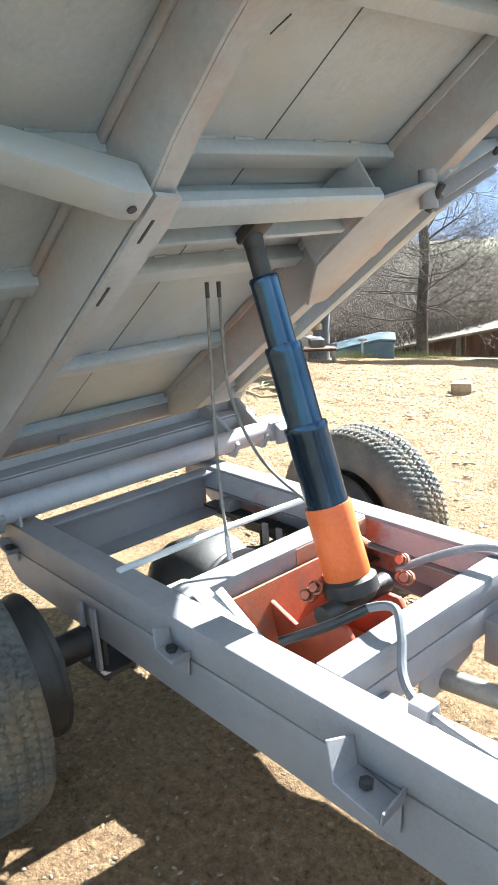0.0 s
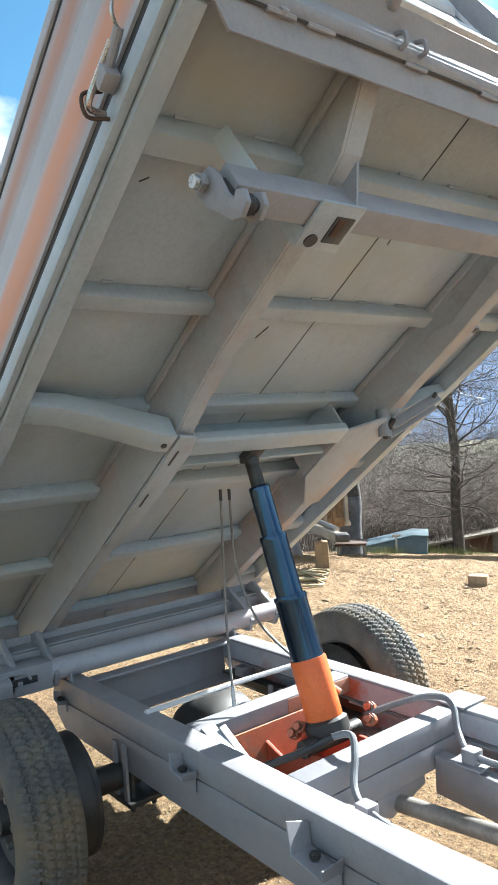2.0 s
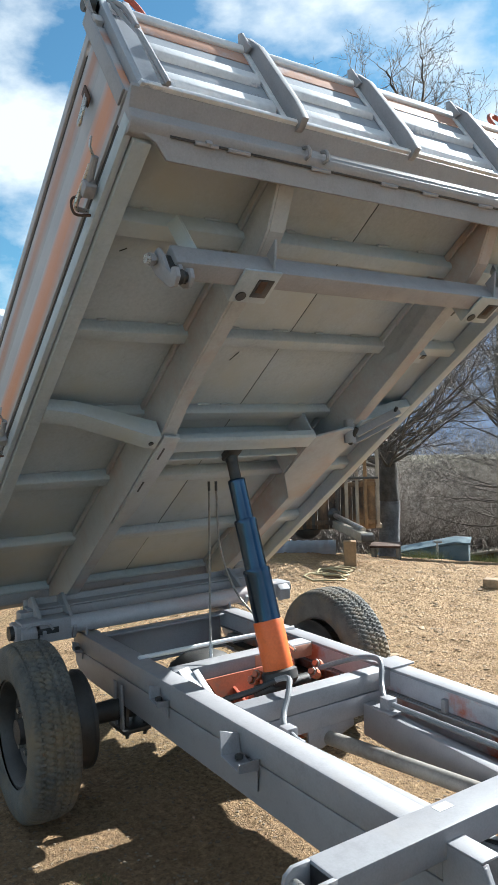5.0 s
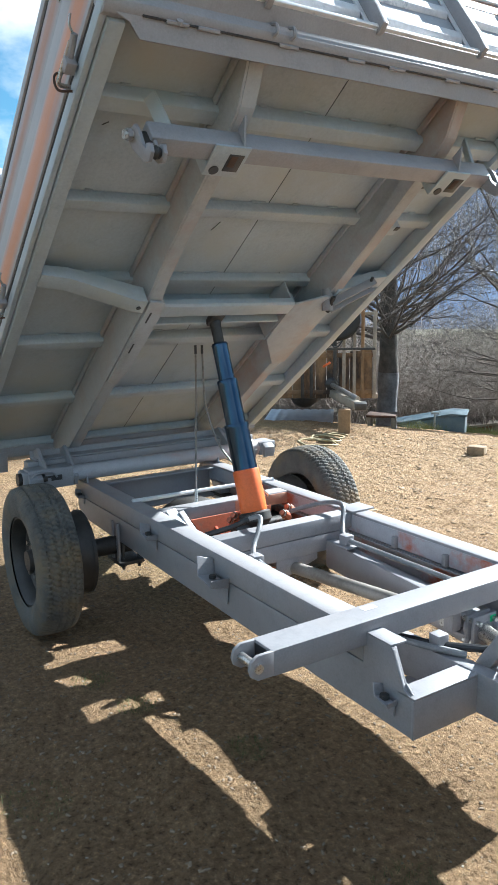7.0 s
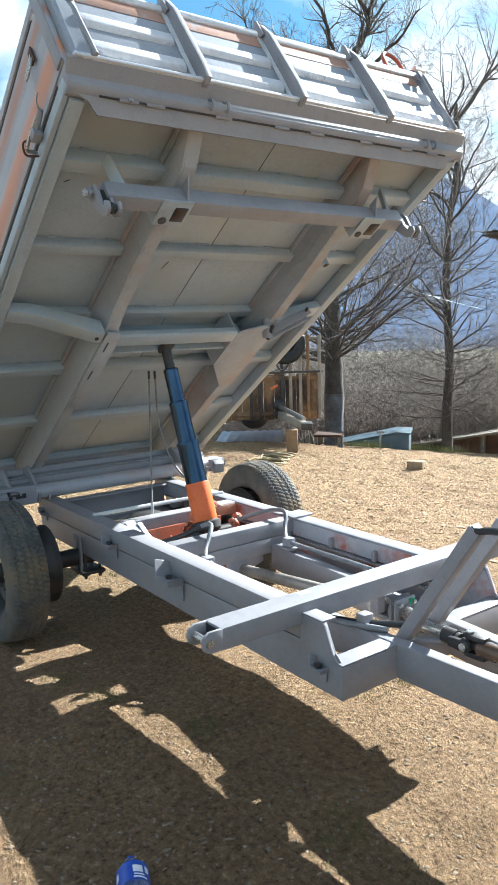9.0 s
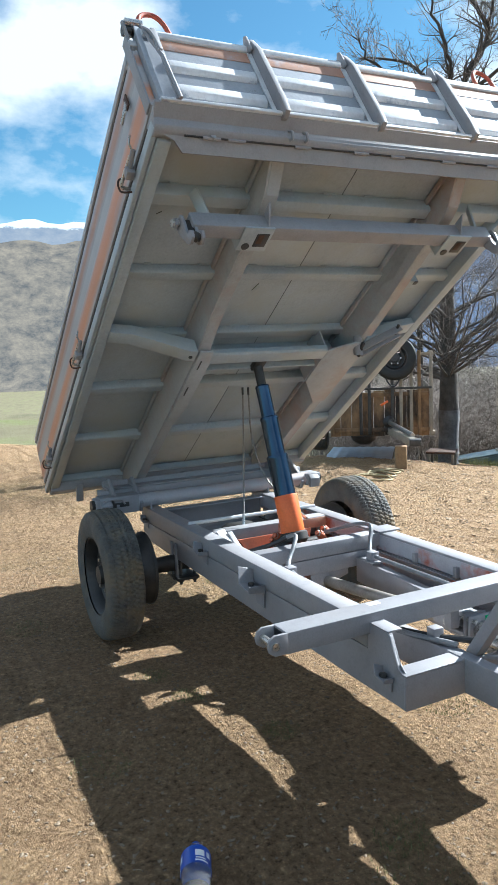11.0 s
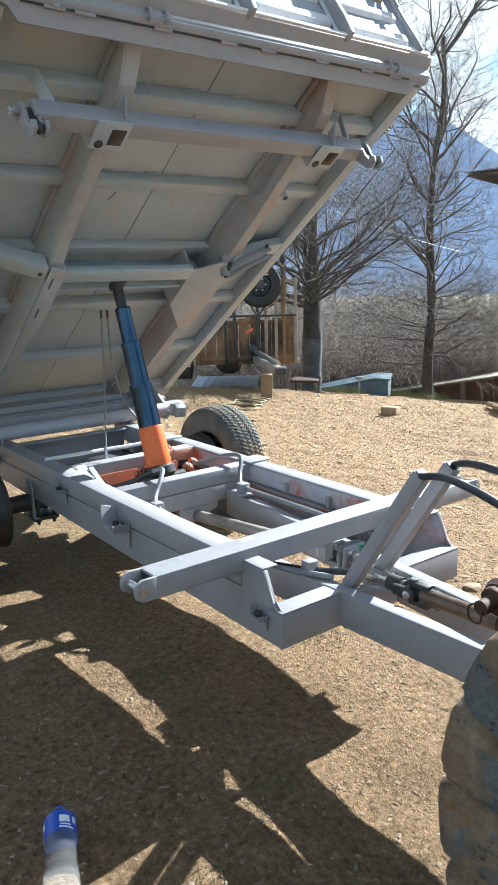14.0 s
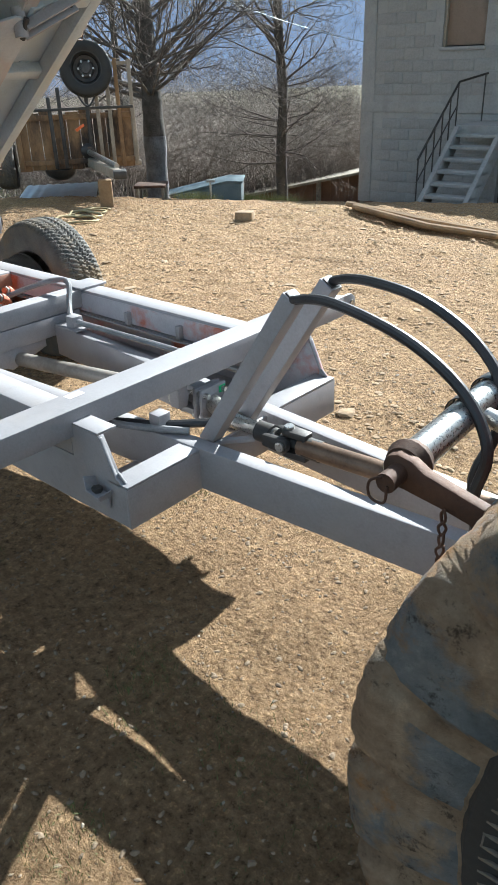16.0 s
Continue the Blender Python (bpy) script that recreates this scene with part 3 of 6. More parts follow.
    S("top_flange", box(REAR + 0.03, 0.30, y0 + 0.004, y1 - 0.004, RM - 0.009, RM - 0.001, 0.002), PAINT, low)
    return up, low


rail_near, low_near = rail(NEAR0, NEAR1, -1, PAINT)
rail_far, low_far = rail(FAR0, FAR1, 1, PAINT_OLD)
S("inner_web", box(REAR + 0.02, 0.18, FAR0 - 0.0035, FAR0 - 0.0005, RM + 0.008, RT - 0.012, 0.0), PAINT_OLD, rail_far, "inner face with red primer showing")

# cross members of the chassis, front beam, rear beam
cm_a = T("cross_member", box(-1.285, -1.205, NEAR1, FAR0, 0.535, 0.6015, 0.006), PAINT, "grey cross member ahead of the axle")
S("primer_face", box(-1.2045, -1.2015, 1.40, FAR0 - 0.004, 0.540, 0.594, 0.0008), PRIMER, cm_a, "orange primer left on the front face")
cm_b = T("cross_member", box(-0.775, -0.700, NEAR1, FAR0, 0.53, 0.6015, 0.006), PAINT, "grey cross member in front of the ram")
S("stiffener", box(-0.718, -0.700, NEAR1 + 0.03, FAR0 - 0.02, 0.45, 0.528, 0.003), PAINT, cm_b)
T("rear_cross_member", prism([(-2.02, 0.42), (-1.93, 0.42), (-1.93, 0.43), (-2.012, 0.43), (-2.012, 0.58), (-1.95, 0.58), (-1.95, 0.59), (-2.02, 0.59)], NEAR1, FAR0, "y", 0.002), PAINT, "deep grey channel between the rail ends")
T("brace_bar", tube([(-1.46, 0.97, 0.606), (-1.47, 1.40, 0.60), (-1.43, 1.78, 0.606)], 0.011, 8), FLAKED_AND_LIT, "thin pale round bar across the rails")

# front beam: open-ended box tube with holed end plates
fb = T("front_beam", box(0.185, 0.285, 0.60, 2.13, 0.565, 0.640, 0.006), PAINT, "grey box tube laid across the rail fronts")
for sgn, y0 in ((-1, 0.60), (1, 2.13)):
    for xa in (0.186, 0.272):
        S("end_prong", prism([(y0 - sgn * 0.012, 0.568), (y0 + sgn * 0.045, 0.568), (y0 + sgn * 0.066, 0.582), (y0 + sgn * 0.072, 0.602), (y0 + sgn * 0.066, 0.624), (y0 + sgn * 0.045, 0.638), (y0 - sgn * 0.012, 0.638)], xa, xa + 0.012, "x", 0.002), PAINT, fb, "rounded prong of the beam end")
    S("end_pin", tube([(0.180, y0 + sgn * 0.045, 0.603), (0.290, y0 + sgn * 0.045, 0.603)], 0.013, 14), STEEL_BARE, fb)
    S("end_web", box(0.198, 0.272, min(y0, y0 + sgn * 0.03), max(y0, y0 + sgn * 0.03), 0.570, 0.580, 0.002), PAINT, fb)
    # thin black sheet paints the shade inside the tube
    S("end_mouth", box(0.200, 0.270, min(y0 + sgn * 0.0005, y0 + sgn * 0.002), max(y0 + sgn * 0.0005, y0 + sgn * 0.002), 0.582, 0.632, 0.0), HOSE_AND_SHADE, fb, "black sheet painting the shade in the tube's open end")
S("rust_patch", box(0.200, 0.228, 0.970, 1.020, 0.6402, 0.6408, 0.0), FLAKED_AND_LIT, fb)
T("stub_post", box(0.205, 0.245, 1.33, 1.37, 0.48, 0.566, 0.004), PAINT, "short grey post under the front beam")

# front frame: end plate with top flange, inner gussets
end = T("front_plate", box(0.468, 0.478, NEAR0, FAR1, 0.365, 0.478, 0.002), PAINT, "grey end plate of the chassis")
S("top_flange", box(0.405, 0.478, NEAR0 + 0.002, 1.23, 0.478, 0.486, 0.003), PAINT, end)
S("top_flange", box(0.405, 0.478, 1.50, FAR1 - 0.002, 0.478, 0.486, 0.003), PAINT, end)
for y_, s_ in ((NEAR0, 1), (FAR1, -1)):
    S("inner_flange", box(0.274, 0.386, min(y_ + s_ * 0.002, y_ + s_ * 0.062), max(y_ + s_ * 0.002, y_ + s_ * 0.062), 0.600, 0.607, 0.002), PAINT, end)
    S("sloped_flange", beam((0.386, y_ + s_ * 0.010, 0.600), (0.436, y_ + s_ * 0.010, 0.492), 0.018, 0.005, 0.001), PAINT, end)
    S("corner_gusset", plate([(0.425, y_ + s_ * 0.012, 0.487), (0.462, y_ + s_ * 0.012, 0.487), (0.434, y_ + s_ * 0.012, 0.512)], (0, s_, 0), 0.006), PAINT, end)
S("bottom_plate", box(0.22, 0.468, NEAR0 + 0.01, 1.22, 0.366, 0.374, 0.002), PAINT, end)

# drawbar: two beams that meet at the hitch
for y0, y1 in ((1.136, 1.276), (1.590, 1.362)):
    T("drawbar_beam", beam((-0.70, y0, 0.435), (1.80, y1, 0.420), 0.050, 0.125, 0.005), PAINT, "long grey box-section drawbar beam under the frame")
T("hitch_eye", beam((1.76, 1.37, 0.41), (1.98, 1.37, 0.41), 0.11, 0.03, 0.008), PAINT, "steel hitch tongue with a drilled eye")

# leaning hose stands
for y0 in (1.225, 1.367):
    st = T("hose_stand", beam((0.435, y0 + 0.035, 0.47), (0.735, y0 + 0.035, 0.925), 0.044, 0.044, 0.003, up=(-0.83, 0, 0.55)), PAINT, "leaning grey box post that carries a hydraulic hose")
    # black tip stands for the shaded inside of the post
    S("open_mouth", beam((0.733, y0 + 0.035, 0.922), (0.737, y0 + 0.035, 0.928), 0.034, 0.034, 0.001, up=(-0.83, 0, 0.55)), HOSE_AND_SHADE, st)


def bracket(x, z, k):
    """Bolted folded bracket on the outside of the near rail: back plate, shelf with a raised lip, flaring cheek, bolt."""
    y = NEAR0
    p = lambda dx, dy, dz: (x + dx * k, y - 0.002 - dy * k, z + dz * k)
    b = T("rail_bracket", plate([p(-0.4, 0, -0.2), p(0.75, 0, -0.35), p(0.70, 0, -1.35), p(-0.25, 0, -1.25)], (0, -1, 0), 0.006), PAINT, "folded steel bracket bolted to the rail")
    S("shelf", plate([p(-0.75, 0, -0.15), p(-0.55, 1.15, 0.05), p(0.95, 1.2, -0.15), p(0.70, 0, -0.40)], (0, 0, 1), 0.006), PAINT, b)
    S("lip", plate([p(0.70, 0, -0.40), p(0.95, 1.2, -0.15), p(1.05, 1.25, 0.30), p(0.80, 0, 0.15)], (1, 0, 0), 0.006), PAINT, b)
    S("cheek", plate([p(-0.85, 0, 0.75), p(-0.95, 0.95, 1.05), p(-0.55, 1.15, 0.05), p(-0.75, 0, -0.15)], (1, 0, 0), 0.006), PAINT, b)
    S("bolt", moved(lathe([(0, 0), (0, 0.014), (0.012, 0.014), (0.014, 0.009), (0.014, 0)], "z", 6), Matrix.Translation(p(0.05, 0.55, 0.02))), STEEL_DARK, b)
    return b


bracket(-2.03, 0.525, 0.034)
bracket(-1.13, 0.535, 0.048)
bracket(-0.535, 0.522, 0.072)
bracket(0.385, 0.455, 0.036)
T("far_rail_pad", box(-0.79, -0.68, 1.70, 1.83, 0.603, 0.612, 0.003), PAINT, "flat grey pad plate on the far rail")

# hose clips on both sides
for x, y, nm in ((-0.565, 1.105, "near"), (-0.555, 1.56, "far")):
    c = T("hose_clip", box(x - 0.024, x + 0.024, y - 0.022, y + 0.022, 0.520, 0.562, 0.003), PAINT, "square grey steel clip over a hose")
    S("clip_foot", box(x - 0.06, x + 0.05, y - 0.036, y + 0.036, 0.512, 0.520, 0.002), PAINT, c)
T("hose_clip", box(0.295, 0.337, 1.168, 1.212, 0.500, 0.546, 0.003), PAINT, "square grey steel clip over a hose")
S("centre_plate", prism([(1.30, 0.395), (1.36, 0.37), (1.52, 0.42), (1.52, 0.45), (1.30, 0.45)], -0.716, -0.706, "x", 0.002), PAINT, cm_b)
for k_ in range(3):
    T("rail_clip", box(-0.42 + 0.28 * k_, -0.40 + 0.28 * k_, 1.690, 1.713, 0.515, 0.565, 0.003), PAINT, "small clip on the far rail")
T("inner_ledge", box(-1.20, 0.18, 1.700, 1.713, 0.498, 0.506, 0.002), PAINT, "ledge along the inside of the far rail")

# hydraulic hoses and pipes
near_hose = T("hydraulic_hose", tube(curve_points([(-0.95, 1.09, 0.545), (-0.87, 1.17, 0.585), (-0.80, 1.225, 0.632), (-0.735, 1.235, 0.652), (-0.69, 1.20, 0.62), (-0.64, 1.14, 0.565), (-0.565, 1.105, 0.545), (-0.40, 1.09, 0.528), (-0.1, 1.075, 0.522), (0.22, 1.10, 0.52), (0.40, 1.22, 0.50)], 10), 0.0108, 10), HOSE_GREY, "paint-dusted hydraulic hose looped over a cross member")
S("hose_end", tube(curve_points([(-0.955, 1.085, 0.543), (-0.87, 1.17, 0.585), (-0.80, 1.225, 0.632)], 8), 0.0122, 10), HOSE_AND_SHADE, near_hose, "bare black end of the hose")
T("hydraulic_hose", tube(curve_points([(-0.93, 1.50, 0.58), (-0.86, 1.58, 0.615), (-0.77, 1.64, 0.645), (-0.69, 1.65, 0.645), (-0.63, 1.60, 0.58), (-0.555, 1.56, 0.545), (-0.40, 1.58, 0.53), (-0.1, 1.60, 0.522), (0.25, 1.60, 0.52)], 10), 0.0108, 10), HOSE_GREY, "paint-dusted hydraulic hose looped over a cross member")
T("hydraulic_hose", tube(curve_points([(0.20, 1.12, 0.512), (0.30, 1.18, 0.508), (0.40, 1.245, 0.515), (0.47, 1.30, 0.52)], 10), 0.012, 10), HOSE_AND_SHADE, "black hydraulic hose")
arc1 = [(0.715, 1.25, 0.90), (0.734, 1.25, 0.918), (0.826, 1.231, 0.940), (0.93, 1.213, 0.936), (1.051, 1.194, 0.914), (1.141, 1.176, 0.882), (1.211, 1.157, 0.843), (1.258, 1.139, 0.794), (1.278, 1.12, 0.748), (1.27, 1.10, 0.66), (1.30, 1.12, 0.55)]
arc2 = [(0.705, 1.41, 0.90), (0.722, 1.41, 0.920), (0.791, 1.387, 0.946), (0.883, 1.363, 0.956), (1.004, 1.34, 0.947), (1.116, 1.317, 0.91), (1.192, 1.293, 0.864), (1.224, 1.27, 0.83), (1.245, 1.247, 0.77), (1.24, 1.223, 0.724), (1.225, 1.20, 0.653), (1.25, 1.18, 0.55)]
T("hydraulic_hose", tube(curve_points(arc1, 12), 0.0115, 10), HOSE_AND_SHADE, "black hydraulic hose that arches to the tractor")
T("hydraulic_hose", tube(curve_points(arc2, 12), 0.0115, 10), HOSE_AND_SHADE, "black hydraulic hose that arches to the tractor")

# ---- hydraulic ram ----
RAM0, RAM1 = Vector((-0.955, 1.372, 0.50)), Vector((-1.243, 1.331, 1.470))
ram_d = (RAM1 - RAM0)
ram_len = ram_d.length
ram_m = Matrix.Translation(RAM0 - BASE) @ ram_d.to_track_quat("Z", "Y").to_matrix().to_4x4()


def ram_piece(name, profile, material, label, parent=None):
    return part(name, lathe(profile, "z", 40), material, parent or trailer, label, None if parent else ram_m)


ram = ram_piece("hydraulic_ram", [(0.10, 0.0), (0.10, 0.060), (0.108, 0.062), (0.292, 0.062), (0.30, 0.060), (0.30, 0.0)], ORANGE, "orange-painted telescopic tipping ram barrel")
ram_piece("ram_collar", [(0.04, 0.0), (0.04, 0.058), (0.06, 0.074), (0.095, 0.074), (0.105, 0.06), (0.105, 0.0)], STEEL_DARK, "dark greasy collar", ram)
ram_piece("ram_stage", [(0.29, 0.0), (0.29, 0.0555), (0.495, 0.0555), (0.505, 0.058), (0.515, 0.0555), (0.518, 0.0)], STEEL_BLUE, "dark blue steel ram stage", ram)
ram_piece("ram_stage", [(0.51, 0.0), (0.51, 0.0470), (0.705, 0.0470), (0.715, 0.049), (0.725, 0.0465), (0.727, 0.0)], STEEL_BLUE, "dark blue steel ram stage", ram)
ram_piece("ram_stage", [(0.72, 0.0), (0.72, 0.0375), (0.885, 0.0375), (0.892, 0.039), (0.90, 0.036), (0.902, 0.0)], STEEL_BLUE, "dark blue steel ram stage", ram)
ram_piece("ram_rod", [(0.90, 0.0), (0.90, 0.025), (ram_len - 0.03, 0.025), (ram_len - 0.01, 0.018), (ram_len - 0.01, 0.0)], STEEL_DARK, "blackened steel rod end", ram)
ram_piece("ram_head", [(ram_len - 0.035, 0.0), (ram_len - 0.035, 0.025), (ram_len - 0.01, 0.029), (ram_len + 0.006, 0.026), (ram_len + 0.006, 0.0)], STEEL_DARK, "greasy ball head", ram)
cradle = T("ram_cradle", prism([(-1.18, 0.50), (-1.18, 0.40), (-1.13, 0.37), (-0.84, 0.36), (-0.82, 0.40), (-0.86, 0.46), (-0.90, 0.52), (-1.02, 0.52), (-1.08, 0.46)], 1.262, 1.277, "y", 0.002), RED_PAINT, "red-orange painted cradle plates that hold the ram")
S("cheek_plate", prism([(-1.18, 0.50), (-1.18, 0.40), (-1.13, 0.37), (-0.84, 0.36), (-0.82, 0.40), (-0.86, 0.46), (-0.90, 0.52), (-1.02, 0.52), (-1.08, 0.46)], 1.470, 1.485, "y", 0.002), RED_PAINT, cradle)
S("cross_sheet", plate([(-1.198, 1.14, 0.545), (-1.198, 1.60, 0.545), (-1.15, 1.56, 0.36), (-1.15, 1.26, 0.36), (-1.17, 1.20, 0.44), (-1.19, 1.16, 0.52)], (1, 0, 0.2), 0.010), PRIMER_HOT, cradle, "bare orange hanging plate")
S("bottom_sheet", box(-1.15, -0.84, 1.277, 1.47, 0.362, 0.372, 0.002), PRIMER_HOT, cradle)
S("trunnion", moved(tube([(0, 1.245, 0), (0, 1.50, 0)], 0.028, 16), Matrix.Translation((-0.965, 0, 0.535))), STEEL_DARK, cradle)
for x, y, z in ((-0.90, 1.49, 0.575), (-0.86, 1.455, 0.60), (-0.93, 1.53, 0.60), (-1.03, 1.30, 0.575), (-1.05, 1.29, 0.55)):
    f = T("hose_fitting", moved(lathe([(-0.022, 0), (-0.022, 0.015), (-0.006, 0.015), (-0.006, 0.020), (0.012, 0.020), (0.012, 0.012), (0.03, 0.012), (0.03, 0)], "z", 10), pose(x, y, z, 60, 30, 0)), PRIMER_HOT, "paint-splashed hydraulic fitting")
    S("nut", moved(lathe([(0.012, 0.017), (0.024, 0.017)], "z", 6), pose(x, y, z, 60, 30, 0)), STEEL_BARE, f)
T("step_plate", beam((-1.20, 1.045, 0.61), (-1.02, 1.085, 0.475), 0.055, 0.006, 0.001), FLAKED_AND_LIT, "strip of chequer plate welded in the corner")
T("step_plate", beam((-1.18, 1.09, 0.60), (-1.05, 1.12, 0.48), 0.03, 0.006, 0.001), PAINT)

# limit cables from the bed to the axle
for way in ([(-1.425, 1.325, 1.335), (-1.43, 1.32, 1.02), (-1.39, 1.29, 0.78), (-1.30, 1.235, 0.59)],
            [(-1.405, 1.350, 1.335), (-1.41, 1.365, 1.05), (-1.33, 1.395, 0.85), (-1.16, 1.43, 0.73), (-0.98, 1.45, 0.66)]):
    top, low = Vector(way[0]), Vector(way[-1])
    c = T("limit_cable", tube(curve_points(way, 12), 0.0048, 8), CABLE, "slack steel cable hung from the raised bed")
    S("cable_end", tube([top + Vector((0, 0, 0.012)), top + Vector((0, 0, -0.03))], 0.0062, 10), STEEL_DARK, c)
    S("cable_end", tube([low + (Vector(way[-2]) - low).normalized() * 0.07, low], 0.008, 10), STEEL_BARE, c)

# ---- axle and wheels ----
AX, AZ, TR = -1.60, 0.358, 0.360
axle = T("axle", moved(lathe([(0.70, 0.0), (0.70, 0.035), (0.80, 0.045), (1.10, 0.05), (1.18, 0.08), (1.24, 0.15), (1.30, 0.175), (1.42, 0.175), (1.48, 0.15), (1.54, 0.08), (1.62, 0.05), (1.94, 0.045), (2.04, 0.035), (2.04, 0.0)], "y", 32), Matrix.Translation((AX, 0, AZ))), STEEL_DARK, "greasy black truck axle with a differential")
S("drum_cover", moved(lathe([(0.0, 0.0), (0.0, 0.05), (0.03, 0.155), (0.055, 0.16), (0.06, 0.0)], "x", 28), Matrix.Translation((AX + 0.12, 1.36, AZ + 0.02))), PAINT, axle)
tk = S("oil_tank", box(-1.43, -1.33, 1.06, 1.17, 0.44, 0.53, 0.02), TANK, axle, "yellowed plastic reservoir")
for y0 in (0.985, 1.720):
    sp = T("leaf_spring", box(AX - 0.40, AX + 0.42, y0 - 0.03, y0 + 0.03, 0.440, 0.450, 0.002), STEEL_DARK, "dark leaf spring pack over the axle")
    for k_ in range(1, 4):
        S("leaf", box(AX - 0.40 + 0.08 * k_, AX + 0.42 - 0.08 * k_, y0 - 0.03, y0 + 0.03, 0.440 - 0.010 * k_, 0.450 - 0.010 * k_, 0.002), STEEL_DARK, sp)
    for dx in (-0.055, 0.055):
        for dy in (-0.042, 0.042):
            S("u_bolt", tube([(AX + dx, y0 + dy, 0.24), (AX + dx, y0 + dy, 0.44)], 0.009, 8), STEEL_DARK, sp)
            S("u_bolt_nut", moved(lathe([(0, 0.017), (0.02, 0.017)], "z", 6), Matrix.Translation((AX + dx, y0 + dy, 0.255))), STEEL_DARK, sp)
    S("spring_plate", box(AX - 0.07, AX + 0.10, y0 - 0.078, y0 + 0.055, 0.272, 0.290, 0.004), STEEL_DARK, sp)
    for dx in (-0.30, 0.17):
        S("hanger", box(AX + dx, AX + dx + 0.06, y0 - 0.035, y0 + 0.035, 0.452, 0.495, 0.004), PAINT, sp)
    S("hanger_strap", box(AX + 0.05, AX + 0.075, y0 - 0.074, y0 - 0.062, 0.27, 0.485, 0.003), PAINT, sp)
    S("hanger_strap", box(AX - 0.02, AX + 0.005, y0 - 0.074, y0 - 0.062, 0.27, 0.485, 0.003), PAINT, sp)


def tyre_mesh(radius, half, blocks, seed, groove=0.009):
    """A road tyre: rounded section, ribs with cross cuts, plain sidewalls."""
    b = bmesh.new()
    n_a, prof = blocks * 4, []
    inner = radius * 0.60
    for k in range(8):
        t = k / 7
        prof.append((-half * (0.80 + 0.30 * math.sin(math.pi * (0.15 + 0.62 * t))) , inner + (radius * 0.93 - inner) * t, 0))
    m_t = 22
    for k in range(m_t + 1):
        u_ = -1 + 2 * k / m_t
        prof.append((u_ * half * 0.90, radius * (1 - 0.035 * abs(u_) ** 3), 1))
    for k in range(8):
        t = 1 - k / 7
        prof.append((half * (0.80 + 0.30 * math.sin(math.pi * (0.15 + 0.62 * t))), inner + (radius * 0.93 - inner) * t, 0))
    rings = []
    for i in range(n_a):
        a = 2 * math.pi * i / n_a
        ring = []
        for j, (w_, r_, tread) in enumerate(prof):
            r2 = r_
            if tread:
                q = int((w_ / (half * 0.90) + 1) / 2 * m_t + 0.5)
                if q - (i // 2) % 2 in (3, 8, 13, 17):
                    r2 -= groove
                elif (i + q // 2) % 4 == 0:
                    r2 -= groove * 0.75
            ring.append(b.verts.new((math.cos(a) * r2, w_, math.sin(a) * r2)))
        rings.append(ring)
    for i in range(n_a):
        r, s = rings[i], rings[(i + 1) % n_a]
        for j in range(len(prof) - 1):
            b.faces.new((r[j], s[j], s[j + 1], r[j + 1]))
    return b


def wheel(parent, m, radius, half, material, rim_material, side, blocks=84):
    """Steel disc rim with its tyre; side: which way the dish faces along y."""
    rr = radius * 0.61
    w = part("wheel", lathe([(-half * 0.86, rr), (-half * 0.86, rr - 0.012), (-half * 0.5, rr - 0.03), (half * 0.4, rr - 0.035), (half * 0.86, rr - 0.012), (half * 0.86, rr)], "y", 48), rim_material, parent, "pressed steel wheel rim", m)
    part("tyre", tyre_mesh(radius, half, blocks, 1), material, w, "worn dusty black road tyre")
    d = part("disc", lathe([(side * half * 0.10, rr - 0.03), (side * half * 0.25, rr * 0.75), (side * half * 0.05, rr * 0.55), (side * half * 0.30, rr * 0.42), (side * half * 0.32, 0.0)], "y", 40), rim_material, w)
    part("hub", lathe([(side * half * 0.28, 0.0), (side * half * 0.28, 0.055), (side * half * 0.7, 0.05), (side * half * 0.72, 0.0)], "y", 24), STEEL_DARK, w)
    for k in range(6):
        a = math.pi / 3 * k
        part("wheel_nut", moved(lathe([(0, 0.0), (0, 0.012), (side * 0.02, 0.012), (side * 0.02, 0.0)], "y", 6), Matrix.Translation((0.085 * math.cos(a), side * half * 0.31, 0.085 * math.sin(a)))), STEEL_BARE, w)
    return w


wheel(trailer, Matrix.Translation(Vector((AX - 0.01, 0.548, AZ)) - BASE), TR, 0.092, RUBBER, STEEL_DARK, -1)
wheel(trailer, Matrix.Translation(Vector((AX, 2.165, AZ)) - BASE), TR, 0.100, RUBBER, STEEL_DARK, 1)
for y0, s_ in ((0.712, 1), (1.995, -1)):
    T("brake_drum", moved(lathe([(-0.065, 0.0), (-0.065, 0.19), (-0.02, 0.195), (0.02, 0.198), (0.03, 0.206), (0.045, 0.206), (0.048, 0.175), (0.048, 0.0)], "y", 40), Matrix.Translation((AX, y0, AZ))), STEEL_DARK, "dark brake drum inside the wheel")

# drive shaft with joints
shaft = T("drive_shaft", tube([(-1.25, 1.365, 0.365), (0.08, 1.445, 0.455)], 0.027, 16), SHAFT_PALE, "dusty grey drive shaft under the frame")
T("drive_shaft", tube([(0.42, 1.345, 0.50), (0.62, 1.335, 0.505)], 0.022, 14), STEEL_BARE, "steel stub of the drive shaft")
T("drive_shaft", tube([(0.70, 1.33, 0.505), (0.98, 1.322, 0.520), (0.981, 1.322, 0.520), (1.70, 1.30, 0.56)], [0.026, 0.026, 0.020, 0.020], 14), SHAFT, "worn telescopic drive shaft towards the tractor")


def lobe(width, length, n=9):
    """A yoke arm seen from its side: a flat root that ends in a round eye."""
    r = width / 2
